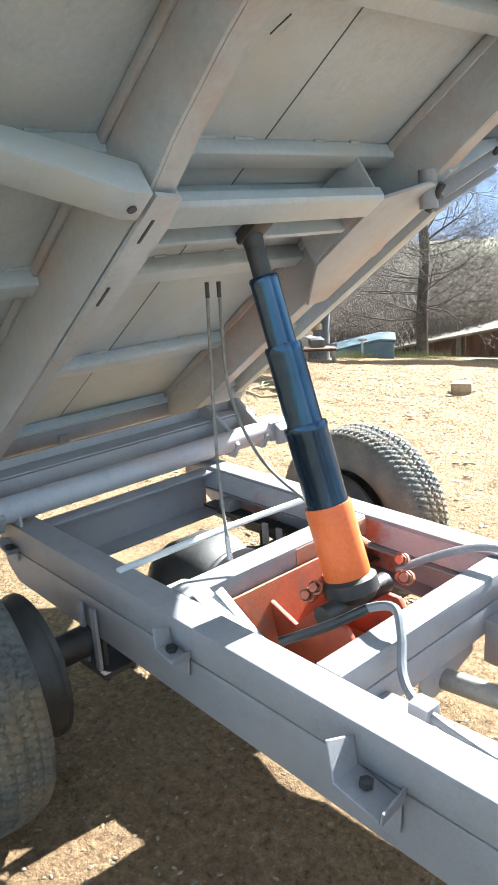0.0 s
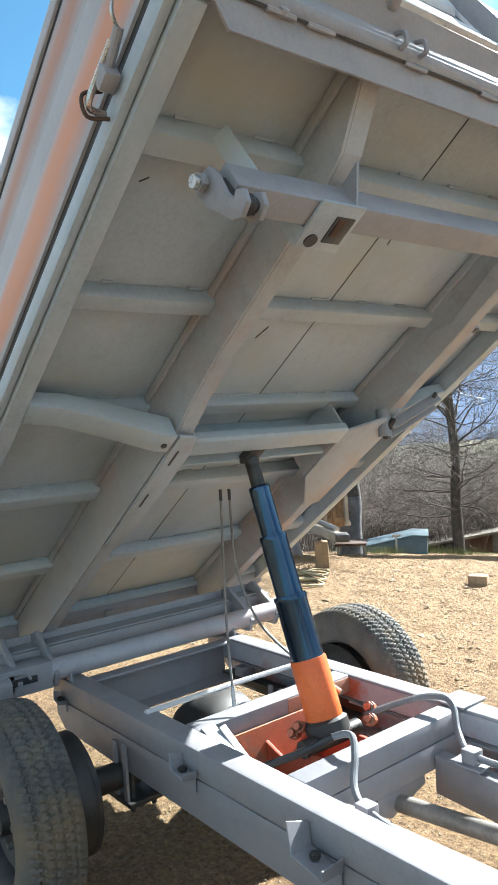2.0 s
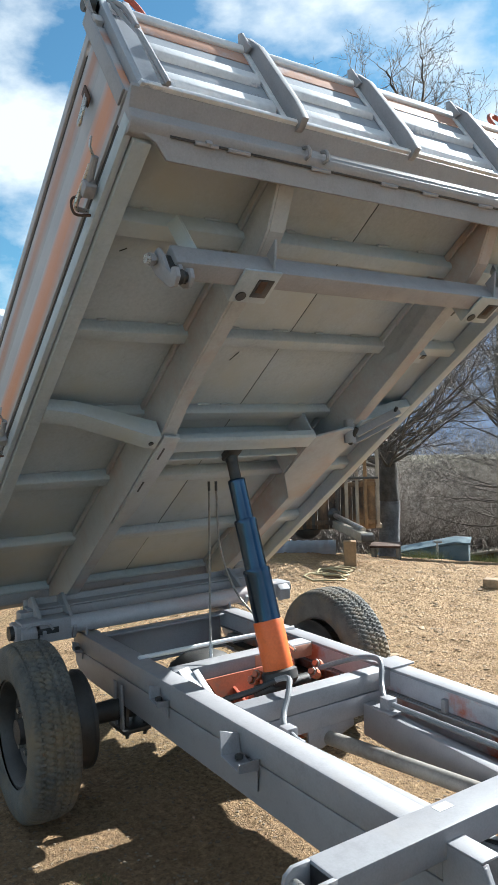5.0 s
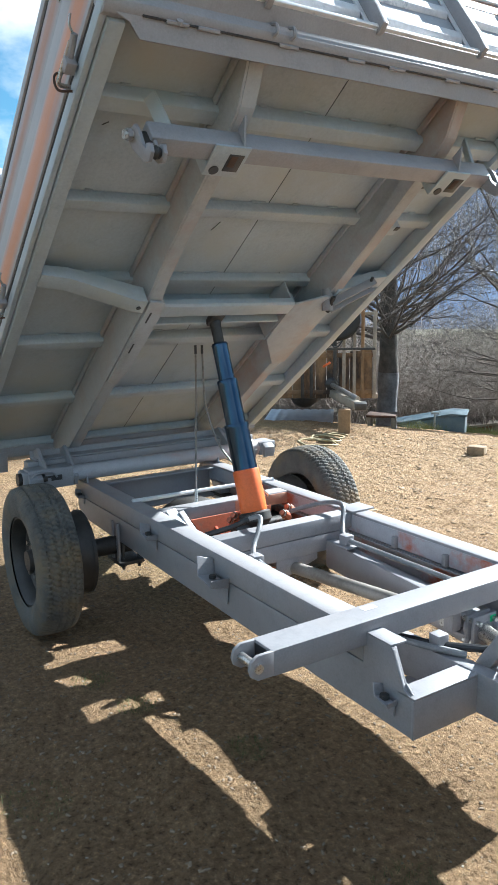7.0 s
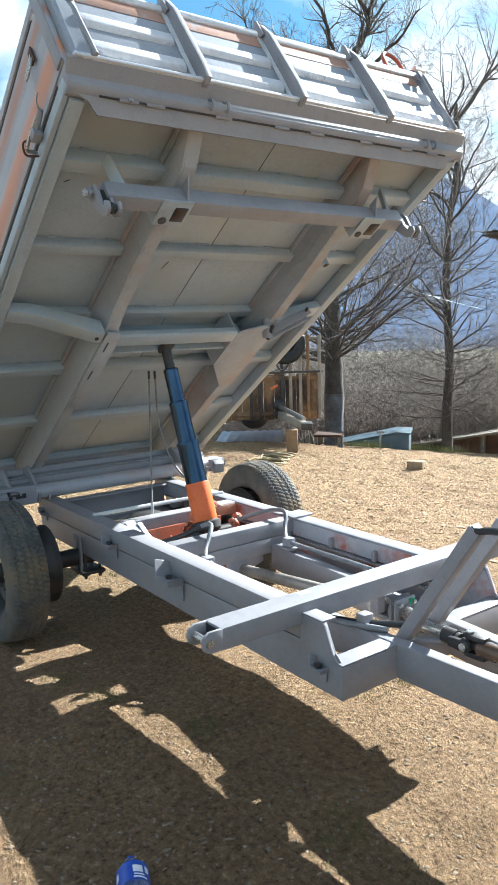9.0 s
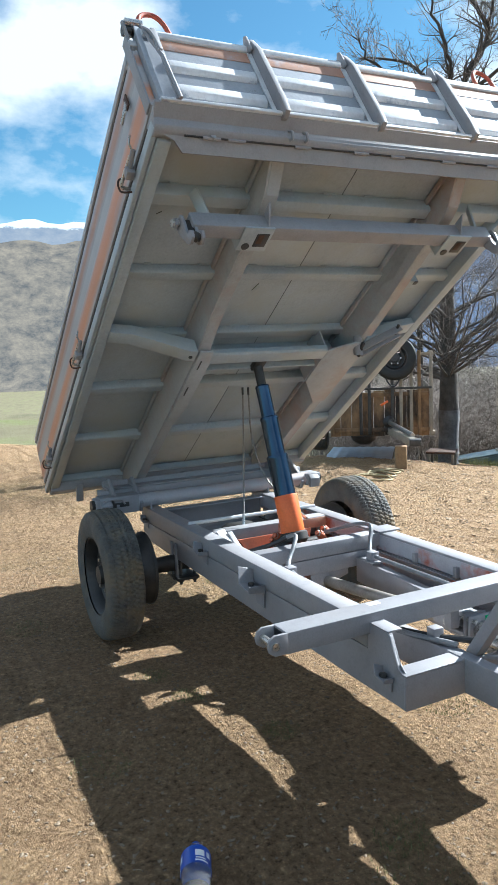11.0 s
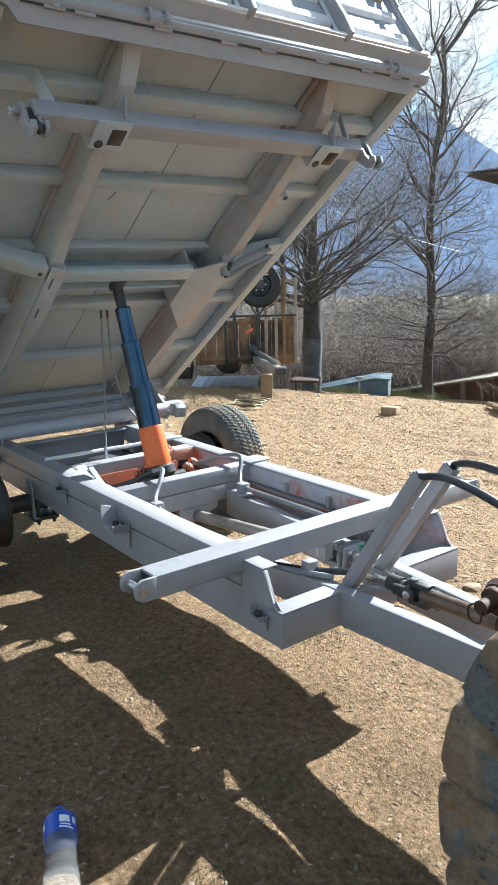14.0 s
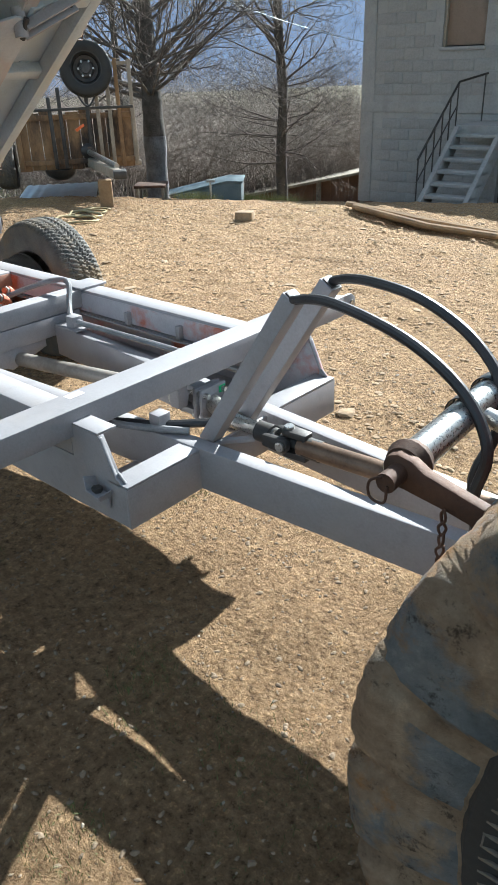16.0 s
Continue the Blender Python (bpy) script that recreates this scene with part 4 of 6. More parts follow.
    return [(-length, -r * 0.8), (0.0, -r)] + [(r * math.sin(math.pi * k / n), -r * math.cos(math.pi * k / n)) for k in range(1, n)] + [(0.0, r), (-length, r * 0.8)]


def joint(x, y, z, material, size):
    """Cardan joint: a cross between two forks with round eyes, bearing caps and sleeve roots."""
    j = T("universal_joint", moved(tube([(-size * 0.5, 0, 0), (size * 0.5, 0, 0)], size * 0.27, 14, tube([(0, -size * 0.5, 0), (0, size * 0.5, 0)], size * 0.27, 14)), pose(x, y, z, 0, 0, 90)), material, "cardan joint of the drive shaft")
    for turn, way in ((0, -1), (90, 1)):
        for s_ in (-1, 1):
            arm = prism([(way * -p, q) for p, q in lobe(size * 0.75, size * 1.15)], s_ * size * 0.55 - 0.009, s_ * size * 0.55 + 0.009, "y", 0.003)
            S("yoke_arm", moved(arm, pose(x, y, z, turn, 0, 0)), material, j)
            S("bearing_cap", moved(tube([(0, s_ * size * 0.62 - 0.012, 0), (0, s_ * size * 0.62 + 0.012, 0)], size * 0.25, 16), pose(x, y, z, turn, 0, 0)), STEEL_BARE, j)
        S("yoke_sleeve", tube([(x - way * -size * 1.0, y, z), (x - way * -size * 1.9, y, z)], size * 0.52, 18), material, j)
    return j


joint(0.15, 1.445, 0.468, PAINT, 0.072)
joint(0.66, 1.333, 0.505, STEEL_DARK, 0.055)
gb = T("bearing_block", box(0.244, 0.258, 1.388, 1.496, 0.420, 0.530, 0.012), PAINT, "square flange plate with paint marks on the shaft bearing")
S("flange", box(0.270, 0.284, 1.388, 1.496, 0.420, 0.530, 0.012), PAINT, gb)
for dy in (-0.038, 0.038):
    for dz in (-0.038, 0.038):
        S("bolt", tube([(0.230, 1.44 + dy, 0.472 + dz), (0.30, 1.44 + dy, 0.472 + dz)], 0.009, 8), STEEL_BARE, gb)
S("paint_mark", box(0.2845, 0.2865, 1.462, 1.490, 0.500, 0.522, 0.001), GREEN_WET, gb)
S("shaft_stub", tube([(0.285, 1.435, 0.474), (0.45, 1.352, 0.495)], 0.028, 14), STEEL_BARE, gb)
T("bearing_stay", beam((0.45, 1.25, 0.47), (0.57, 1.34, 0.485), 0.02, 0.012, 0.002), PAINT, "flat steel stay of the shaft bearing")

# ---- the raised load bed, in its own axes: x forward along the floor, y across, z out of the floor ----
THETA = 35.0
BH = 2.08
_u = Vector((math.cos(radians(THETA)), 0, math.sin(radians(THETA))))
_h = Vector((-math.sin(radians(THETA)), 0, math.cos(radians(THETA))))
BED = Matrix.Translation(_h * BH - BASE) @ pose(0, 0, 0, 0, -THETA, 0)
Y0, Y1, S0, S1 = 0.44, 2.345, -1.70, 1.215
WALL_H = 0.40

bed = part("load_bed", box(S0, S1, Y0 + 0.02, 1.372, 0.0, 0.006, 0.001, box(S0, S1, 1.375, Y1 - 0.02, 0.001, 0.006, 0.001)), PAINT_BODY, trailer, "raised steel load bed, floor of two grey sheets", BED)


def L(name, bm, material, label=""):
    return part(name, bm, material, bed, label)


# sills along both sides
for y_in, y_out, mat in ((Y0 + 0.05, Y0, PAINT_BODY), (Y1 - 0.05, Y1, PAINT_BODY)):
    L("sill", prism([(y_out, 0.006), (y_out, -0.075), (y_in, -0.075), (y_in, -0.002)], S0, S1 - 0.085, "x", 0.003), mat, "folded grey side sill")

# cross members: pressed channel sections
for k, (s_, d_, w_) in enumerate(((0.845, 0.052, 0.066), (0.396, 0.044, 0.056), (-0.062, 0.040, 0.058), (-0.530, 0.046, 0.066), (-1.085, 0.042, 0.070), (-1.61, 0.042, 0.06))):
    L("floor_cross_member", prism([(s_ - w_ * 0.48, -0.001), (s_ - w_ * 0.42, -d_), (s_ + w_ * 0.40, -d_), (s_ + w_ * 0.52, -d_ * 0.75), (s_ + w_ * 0.55, -0.001)], Y0 + 0.05, Y1 - 0.05, "y", 0.0014), PAINT_BODY, "grey pressed floor bearer")

# the two long channel beams: a deep web outside, a narrow flange below, cut-off front ends
def long_beam(web, lip, front, rear, skew):
    """web, lip: where the web stands and the flange ends across the bed; front, rear: depths."""
    side = 1 if lip > web else -1
    deep = [(-1.62, -0.002), (-1.62, -0.11), (-1.50, -rear), (-0.42, -rear), (-0.02, -rear + 0.004), (0.14, -0.6 * front - 0.4 * rear), (0.34, -front - 0.006), (0.90, -front), (0.965, -front + 0.012), (1.085, -0.062), (1.10, -0.055), (1.10, -0.002)]
    bm = prism(deep, min(web, web + side * 0.010), max(web, web + side * 0.010), "y", 0.002)
    line = deep[1:-1]
    for (a0, z0), (a1, z1) in zip(line, line[1:]):
        p0, p1 = min(web + side * 0.0105, lip), max(web + side * 0.0105, lip)
        prism([(a0, z0), (a1, z1), (a1, z1 + 0.010), (a0, z0 + 0.010)], p0, p1, "y", 0.0, bm)
    prism([(-1.62, -0.002), (-1.62, -0.028), (1.10, -0.028), (1.10, -0.002)], min(web, web - side * 0.012), max(web, web - side * 0.012), "y", 0.003, bm)
    for v in bm.verts:
        v.co.y += skew * (0.5 - max(v.co.x, 0.25))
    return L("long_beam", bm, PAINT_BEAM, "long pressed channel beam under the bed with primer showing through")


long_beam(0.915, 0.980, 0.138, 0.192, 0.012)
long_beam(1.878, 1.940, 0.138, 0.160, 0.07)
# boxed gussets where the ram beam meets the long beams
L("doubler", prism([(0.03, 0.918), (0.02, 0.985), (-0.08, 1.003), (-0.52, 1.003), (-0.66, 0.975), (-0.62, 0.925)], -0.205, -0.193, "z", 0.002), PAINT_BEAM, "welded doubler plate over the beam")
L("doubler", prism([(0.01, 0.985), (-0.40, 0.988), (-0.40, 1.004), (0.0, 1.003)], -0.193, -0.10, "z", 0.002), PAINT_BEAM, "side of the welded doubler")
L("doubler", prism([(-0.045, 1.700), (0.02, 1.86), (0.0, 1.955), (-0.58, 1.955), (-0.60, 1.885), (-0.345, 1.710)], -0.180, -0.169, "z", 0.002), PAINT_BEAM, "wide welded gusset plate over the beam")
L("gusset_side", prism([(-0.045, -0.169), (-0.345, -0.169), (-0.345, -0.02), (-0.045, -0.02)], 1.703, 1.712, "y", 0.001), PAINT_BEAM)
L("ram_beam", prism([(-0.108, -0.150), (-0.108, -0.186), (-0.034, -0.186), (-0.026, -0.176), (-0.026, -0.150)], 1.004, 1.702, "y", 0.003), PAINT_BODY, "grey cross beam the ram pushes against")
L("ram_beam_web", box(-0.205, -0.190, 0.99, 1.86, -0.165, -0.004, 0.002), PAINT_BODY, "dark web plate behind the ram beam")
L("ram_pad", box(-0.200, -0.108, 1.295, 1.360, -0.180, -0.150, 0.004), STEEL_DARK, "greasy pad plate")
# outriggers that taper down to the beams
L("outrigger", prism([(Y0 + 0.05, -0.030), (0.60, -0.040), (0.90, -0.140), (0.90, -0.212), (0.86, -0.208), (0.60, -0.098), (Y0 + 0.05, -0.080)], -0.035, 0.045, "x", 0.0025), PAINT_BODY, "grey outrigger bracket sloping to the beam")
# hole drawn as a black disc, its shade in the colour
L("outrigger_hole", moved(lathe([(-0.002, 0.0), (-0.002, 0.010), (0.002, 0.010), (0.002, 0.0)], "z", 12), Matrix.Translation((0.0, 0.872, -0.212))), HOSE_AND_SHADE)
L("outrigger", prism([(Y1 - 0.05, -0.030), (2.19, -0.045), (1.93, -0.115), (1.93, -0.165), (1.95, -0.160), (2.19, -0.090), (Y1 - 0.05, -0.075)], -0.045, 0.045, "x", 0.003), PAINT_BODY)

# tube across the front of the frame with latch claws at its ends
rt = L("support_tube", box(0.850, 0.918, 0.590, 2.08, -0.252, -0.184, 0.006), PAINT, "grey box tube hung below the front of the bed")
for y0 in (0.815, 1.830):
    L("tube_bracket", prism([(0.800, -0.185), (0.800, -0.262), (0.925, -0.262), (0.925, -0.254), (0.848, -0.254), (0.845, -0.185)], y0 - 0.012, y0 + 0.118, "y", 0.002), PAINT_BODY, "drilled bracket plate that carries the tube")
    # hole and slot laid on in black to stand for shade
    L("bracket_hole", moved(lathe([(-0.003, 0.0), (-0.003, 0.017), (0.003, 0.017), (0.003, 0.0)], "z", 14), Matrix.Translation((0.825, y0 + 0.02, -0.2625))), HOSE_AND_SHADE)
    L("bracket_slot", box(0.825, 0.895, y0 + 0.050, y0 + 0.105, -0.2645, -0.2605, 0.002), HOSE_AND_SHADE)
    L("slot_edge", box(0.845, 0.890, y0 + 0.058, y0 + 0.082, -0.2665, -0.2640, 0.001), RUSTY, "rust on the torn slot")
for y0, sgn in ((0.585, -1), (2.105, 1)):
    hook = [(0.905, -0.190), (0.868, -0.180), (0.845, -0.200), (0.850, -0.240), (0.872, -0.290), (0.886, -0.322), (0.908, -0.340), (0.938, -0.332), (0.946, -0.306), (0.930, -0.290), (0.916, -0.298), (0.908, -0.27), (0.912, -0.22)]
    c = L("latch_claw", prism(hook, y0 - 0.030, y0 - 0.018, "y", 0.002), PAINT, "grey cast double hook at the end of the tube")
    part("claw_cheek", prism(hook, y0 + 0.012, y0 + 0.024, "y", 0.002), PAINT, c)
    part("claw_knuckle", prism([(0.862, -0.21), (0.90, -0.21), (0.905, -0.27), (0.925, -0.315), (0.905, -0.325), (0.885, -0.29)], y0 - 0.018, y0 + 0.012, "y", 0.002), STEEL_DARK, c, "greasy dark knuckle between the cheeks")
    part("claw_pin", tube([(0.878, y0 - 0.060, -0.208), (0.878, y0 + 0.030, -0.208)], 0.013, 12), STEEL_BARE, c)
    part("claw_nut", moved(lathe([(-0.006, 0.0), (-0.006, 0.019), (0.006, 0.019), (0.006, 0.0)], "y", 6), Matrix.Translation((0.878, y0 - 0.043, -0.208))), PAINT, c)
    part("claw_ball", moved(lathe([(-0.02, 0.0), (-0.016, 0.014), (0.0, 0.021), (0.016, 0.014), (0.02, 0.0)], "y", 14), Matrix.Translation((0.918, y0 - 0.004, -0.312))), STEEL_DARK, c)
    L("tube_hanger", beam((0.895, y0 + 0.08 * -sgn, -0.19), (0.905, y0 + 0.06 * -sgn, -0.06), 0.045, 0.010, 0.0015), PAINT_BODY)
for y in (0.905, 1.885):
    L("tube_fin", plate([(0.925, y, -0.185), (0.922, y, -0.254), (0.985, y, -0.182)], (0, 1, 0), 0.008), PAINT)
# forked stay on the far beam, notched tabs
sg = L("stay_boss", tube([(-0.045, 1.895, -0.215), (0.01, 1.895, -0.125)], 0.027, 16), PAINT, "short round boss welded to the beam")
lk0, lk1 = Vector((-0.015, 1.90, -0.205)), Vector((0.085, 2.13, -0.150))
for dz in (-0.022, 0.016):
    L("stay_link", beam(lk0 + Vector((dz, 0, dz * 0.4)), lk1 + Vector((dz, 0, dz * 0.4)), 0.012, 0.040, 0.002), PAINT, "forked grey stay link folded against the bed")
L("stay_pin", tube([lk0 + Vector((-0.04, 0, -0.01)), lk0 + Vector((0.04, 0, 0.02))], 0.011, 10), STEEL_DARK)
L("stay_pin", tube([lk1 + Vector((-0.035, -0.02, -0.01)), lk1 + Vector((0.03, -0.02, 0.015))], 0.008, 10), STEEL_DARK)
for s0 in (0.40, 0.66):
    L("tab", box(s0, s0 + 0.055, 1.936, 2.030, -0.115, -0.065, 0.002), PAINT_BODY)
    for dy in (0.012, 0.070):
        # notches are black wedges coloured like deep shade
        L("tab_notch", prism([(s0 + 0.054, -0.120), (s0 + 0.030, -0.1165), (s0 + 0.054, -0.088)], 1.936 + dy, 1.936 + dy + 0.022, "y", 0.0), HOSE_AND_SHADE)
for s_ in (-0.36, -0.12, 0.72):
    L("wear_cut", box(s_, s_ + 0.075, 0.944, 0.951, -0.2072 if s_ < 0 else -0.1395, -0.2048 if s_ < 0 else -0.137, 0.0), STEEL_DARK)
# floor seam, scored marks and weld beads
L("floor_seam", box(S0 + 0.02, S1 - 0.08, 1.3722, 1.3748, -0.0016, 0.0, 0.0), STEEL_DARK, "dark open seam between the two floor sheets")
for p_, q_ in (((0.66, 1.43), (0.735, 1.415)), ((0.735, 1.415), (0.70, 1.475)), ((1.08, 0.62), (1.085, 0.66)), ((0.72, 0.56), (0.735, 0.58)), ((0.25, 1.18), (0.30, 1.20))):
    L("scored_mark", beam((p_[0], p_[1], -0.0012), (q_[0], q_[1], -0.0012), 0.0026, 0.002, 0.0), STEEL_DARK)
bead = random.Random(31)
for s_ in (0.884, 0.430, -0.028, -0.492, -1.045):
    for y_ in (0.62, 0.79, 1.12, 1.30, 1.52, 1.67, 2.0, 2.18):
        a_ = y_ + bead.uniform(-0.05, 0.05)
        L("weld_bead", tube([(s_, a_, -0.002), (s_, a_ + bead.uniform(0.03, 0.07), -0.002)], 0.0045, 6), PAINT_BODY)

# front apron: folded under the wall, a rolled crease, then a flange with cut corners
L("front_roll", prism([(1.236, 0.004), (1.232, -0.006), (1.190, -0.030), (1.186, -0.040), (1.184, -0.056), (1.170, -0.068), (1.150, -0.072), (1.130, -0.060), (1.120, 0.0)], Y0 - 0.022, Y1 + 0.022, "y", 0.003), PAINT, "rolled lower edge of the front end")
L("front_flange", plate([(1.158, Y0 + 0.005, -0.070), (1.142, Y0 + 0.055, -0.080), (1.116, Y0 + 0.085, -0.110), (1.116, Y1 - 0.085, -0.110), (1.142, Y1 - 0.055, -0.080), (1.158, Y1 - 0.005, -0.070)], (-0.8, 0, 0.6), 0.008), PAINT, "folded grey flange with cut corners")
# black strip laid in the fold for its shade
L("flange_gap", box(1.158, 1.163, Y0 + 0.09, Y1 - 0.1, -0.0745, -0.068, 0.0), HOSE_AND_SHADE, "black strip for the shade between apron and flange")
for y in (0.60, 0.70, 0.98, 1.25, 1.43, 1.70, 1.95, 2.12):
    L("weld", tube([(1.160, y, -0.074), (1.160, y + 0.07, -0.074)], 0.006, 6), PAINT)
L("flange_bolt", moved(lathe([(0, 0), (0, 0.012), (0.01, 0.011), (0.012, 0)], "x", 8), Matrix.Translation((1.16, 0.64, -0.070))), PAINT)
for y in (0.955, 1.02, 2.10, 2.15):
    L("eyelet", tube(curve_points([(1.190, y, -0.030), (1.205, y, -0.050), (1.195, y, -0.070), (1.178, y, -0.064)], 5), 0.006, 6), PAINT)

# front wall: sheet with two pressed swages, ribs, top rim
fw = L("front_wall", box(1.205, 1.215, Y0 + 0.01, Y1 - 0.01, 0.0, WALL_H, 0.001), PAINT_FRONT_SHADE, "front end wall with flaked paint and orange showing, its shade painted in")
for z0, z1 in ((0.055, 0.125), (0.185, 0.255)):
    for a, b_ in ((Y0 + 0.09, 0.885), (0.965, 1.325), (1.405, 1.81), (1.89, Y1 - 0.08)):
        # white swages on the darker sheet paint sun against shade
        L("swage", prism([(1.215, z0), (1.232, z0 + 0.018), (1.232, z1 - 0.018), (1.215, z1)], a, b_, "y", 0.004), FLAKED_AND_LIT)
L("front_rim", prism([(1.195, WALL_H - 0.03), (1.225, WALL_H - 0.03), (1.232, WALL_H - 0.01), (1.225, WALL_H + 0.008), (1.195, WALL_H + 0.008)], Y0, Y1, "y", 0.004), FLAKED_AND_LIT)
L("orange_band", box(1.2152, 1.2175, Y0 + 0.09, Y1 - 0.08, WALL_H - 0.088, WALL_H - 0.032, 0.0005), PRIMER, "band of rubbed orange primer under the rim")
L("front_foot", prism([(1.215, 0.0), (1.246, -0.006), (1.248, 0.008), (1.215, 0.022)], Y0, Y1, "y", 0.003), FLAKED_AND_LIT)
for y in (0.925, 1.365, 1.850):
    r_ = L("rib", prism([(1.216, WALL_H + 0.03), (1.245, WALL_H + 0.02), (1.266, WALL_H - 0.06), (1.274, 0.06), (1.268, -0.012), (1.235, -0.018), (1.216, -0.01)], y - 0.011, y + 0.011, "y", 0.001), PAINT, "folded upright rib on the front wall")
    L("rib_crest", prism([(1.205, WALL_H), (1.235, WALL_H + 0.045), (1.25, WALL_H + 0.03), (1.25, WALL_H - 0.05), (1.205, WALL_H - 0.03)], y - 0.026, y - 0.018, "y", 0.001), PAINT)
    L("rib_flange", box(1.217, 1.224, y - 0.030, y + 0.022, 0.01, WALL_H - 0.035, 0.0015), FLAKED_AND_LIT)
for y, s_ in ((Y0, 1), (Y1, -1)):
    L("corner_post", box(1.195, 1.232, min(y, y + s_ * 0.022), max(y, y + s_ * 0.022), 0.0, WALL_H + 0.005, 0.003), PAINT_FRONT_SHADE, "front corner post")
    L("corner_strip", box(1.245, 1.252, min(y + s_ * 0.055, y + s_ * 0.075), max(y + s_ * 0.055, y + s_ * 0.075), 0.0, WALL_H - 0.02, 0.002), PAINT)
    hk = L("corner_hook", tube(curve_points([(1.20, y - s_ * 0.02, WALL_H - 0.03), (1.22, y - s_ * 0.03, WALL_H + 0.03), (1.19, y - s_ * 0.01, WALL_H + 0.055), (1.22, y + s_ * 0.03, WALL_H + 0.02), (1.25, y + s_ * 0.05, WALL_H - 0.05), (1.255, y + s_ * 0.06, 0.25)], 8), 0.008, 8), PAINT, "bent wall catch at the corner")
    L("catch_pin", tube([(1.20, y - s_ * 0.03, WALL_H + 0.02), (1.20, y + s_ * 0.05, WALL_H + 0.02)], 0.022, 12), STEEL_DARK)
    h0 = 0.05 if s_ > 0 else 0.09
    L("red_handle", tube(curve_points([(1.20, y + s_ * h0, WALL_H), (1.20, y + s_ * (h0 - 0.002), WALL_H + 0.09), (1.20, y + s_ * (h0 + 0.025), WALL_H + 0.132), (1.20, y + s_ * (h0 + 0.07), WALL_H + 0.138), (1.20, y + s_ * (h0 + 0.10), WALL_H + 0.095), (1.20, y + s_ * (h0 + 0.115), WALL_H)], 8), 0.0095, 8), RED_PAINT, "bent red handle bar")
    L("catch_bolt", tube([(1.225, y - s_ * 0.025, WALL_H + 0.03), (1.225, y + s_ * 0.04, WALL_H + 0.03)], 0.015, 8), STEEL_BARE)
    L("corner_bar", tube([(1.258, y + s_ * 0.068, -0.005), (1.250, y + s_ * 0.064, WALL_H * 0.55), (1.225, y + s_ * 0.03, WALL_H + 0.03)], 0.0075, 8), PAINT)

# side walls: outer sheet with long flutes, a black strip for the slot's shade, a slim rim, catches
SIDE_H = 0.345
for y, s_ in ((Y0, -1), (Y1, 1)):
    out = lambda d: y + s_ * d
    span = lambda a, b: (min(out(a), out(b)), max(out(a), out(b)))
    sw = L("side_wall", box(S0, S1 - 0.01, *span(0, 0.022), 0.012, SIDE_H - 0.045, 0.002), PAINT_WALL, "grey side wall with orange paint showing through")
    for z0, z1 in ((0.035, 0.145), (0.195, 0.285)):
        L("side_flute", prism([(out(0.0215), z0), (out(0.0255), z0 + 0.030), (out(0.0255), z1 - 0.030), (out(0.0215), z1)], S0 + 0.02, S1 - 0.06, "x", 0.002), PAINT_WALL)
    # shade of the slot painted as a black strip
    L("rim_gap", box(S0 + 0.05, S1 - 0.10, *span(0.004, 0.020), SIDE_H - 0.047, SIDE_H - 0.032, 0.0), HOSE_AND_SHADE, "black strip for the shaded slot under the rim")
    L("side_rim", box(S0, S1, *span(0, 0.028), SIDE_H - 0.032, SIDE_H, 0.004), PAINT_WALL, "slim rim along the top of the side")
    L("front_post", box(S1 - 0.055, S1 - 0.008, *span(0.0225, 0.0300), 0.015, SIDE_H + 0.04, 0.003), PAINT)
    L("side_foot", box(S0, S1 - 0.045, *span(0.003, 0.024), -0.062, -0.020, 0.003), PAINT_BODY)
    # dark strip paints the shade of the gap
    L("foot_slot", box(S0, S1 - 0.03, *span(0.001, 0.014), -0.018, 0.012, 0.0), STEEL_DARK, "dark strip for the shaded gap above the sill")
    for st in (0.93, -0.22, -1.30):
        c = L("wall_catch", tube(curve_points([(st - 0.060, out(0.03), -0.035), (st - 0.055, out(0.065), -0.030), (st - 0.02, out(0.06), -0.012), (st + 0.06, out(0.05), 0.005)], 6), 0.007, 8), STEEL_BARE, "drop-side catch with a wire lever")
        part("catch_block", box(st - 0.018, st + 0.022, *span(0.028, 0.062), -0.038, 0.002, 0.004), PAINT, c)
        part("catch_tube", tube([(st + 0.02, out(0.045), -0.010), (st + 0.085, out(0.045), 0.006)], 0.010, 10), PAINT, c)
        part("catch_lever", tube(curve_points([(st + 0.08, out(0.045), 0.005), (st + 0.10, out(0.06), 0.02), (st + 0.115, out(0.055), 0.045)], 5), 0.004, 6), STEEL_BARE, c)
        part("catch_loop", tube(curve_points([(st - 0.055, out(0.03), -0.055), (st - 0.065, out(0.07), -0.045), (st - 0.045, out(0.075), -0.01), (st - 0.035, out(0.035), 0.0)], 6), 0.004, 6), RUSTY, c)
    L("tie_ring", tube(curve_points([(1.06, out(0.032), 0.215), (1.03, out(0.040), 0.19), (1.00, out(0.046), 0.17), (1.01, out(0.05), 0.15), (1.045, out(0.046), 0.165), (1.06, out(0.032), 0.20)], 6), 0.0045, 8), STEEL_BARE)
    L("ring_eye", box(1.045, 1.075, *span(0.030, 0.036), 0.175, 0.235, 0.003), RUSTY)
L("tail_wall", box(S0 - 0.03, S0, Y0, Y1, 0.0, SIDE_H, 0.004), PAINT_WALL, "rear gate of the bed")

# rear hinge: bars on the bed and on the chassis
L("rear_beam", prism([(-1.69, -0.005), (-1.69, -0.085), (-1.63, -0.09), (-1.60, -0.05), (-1.60, -0.005)], Y0, Y1, "y", 0.004), PAINT)
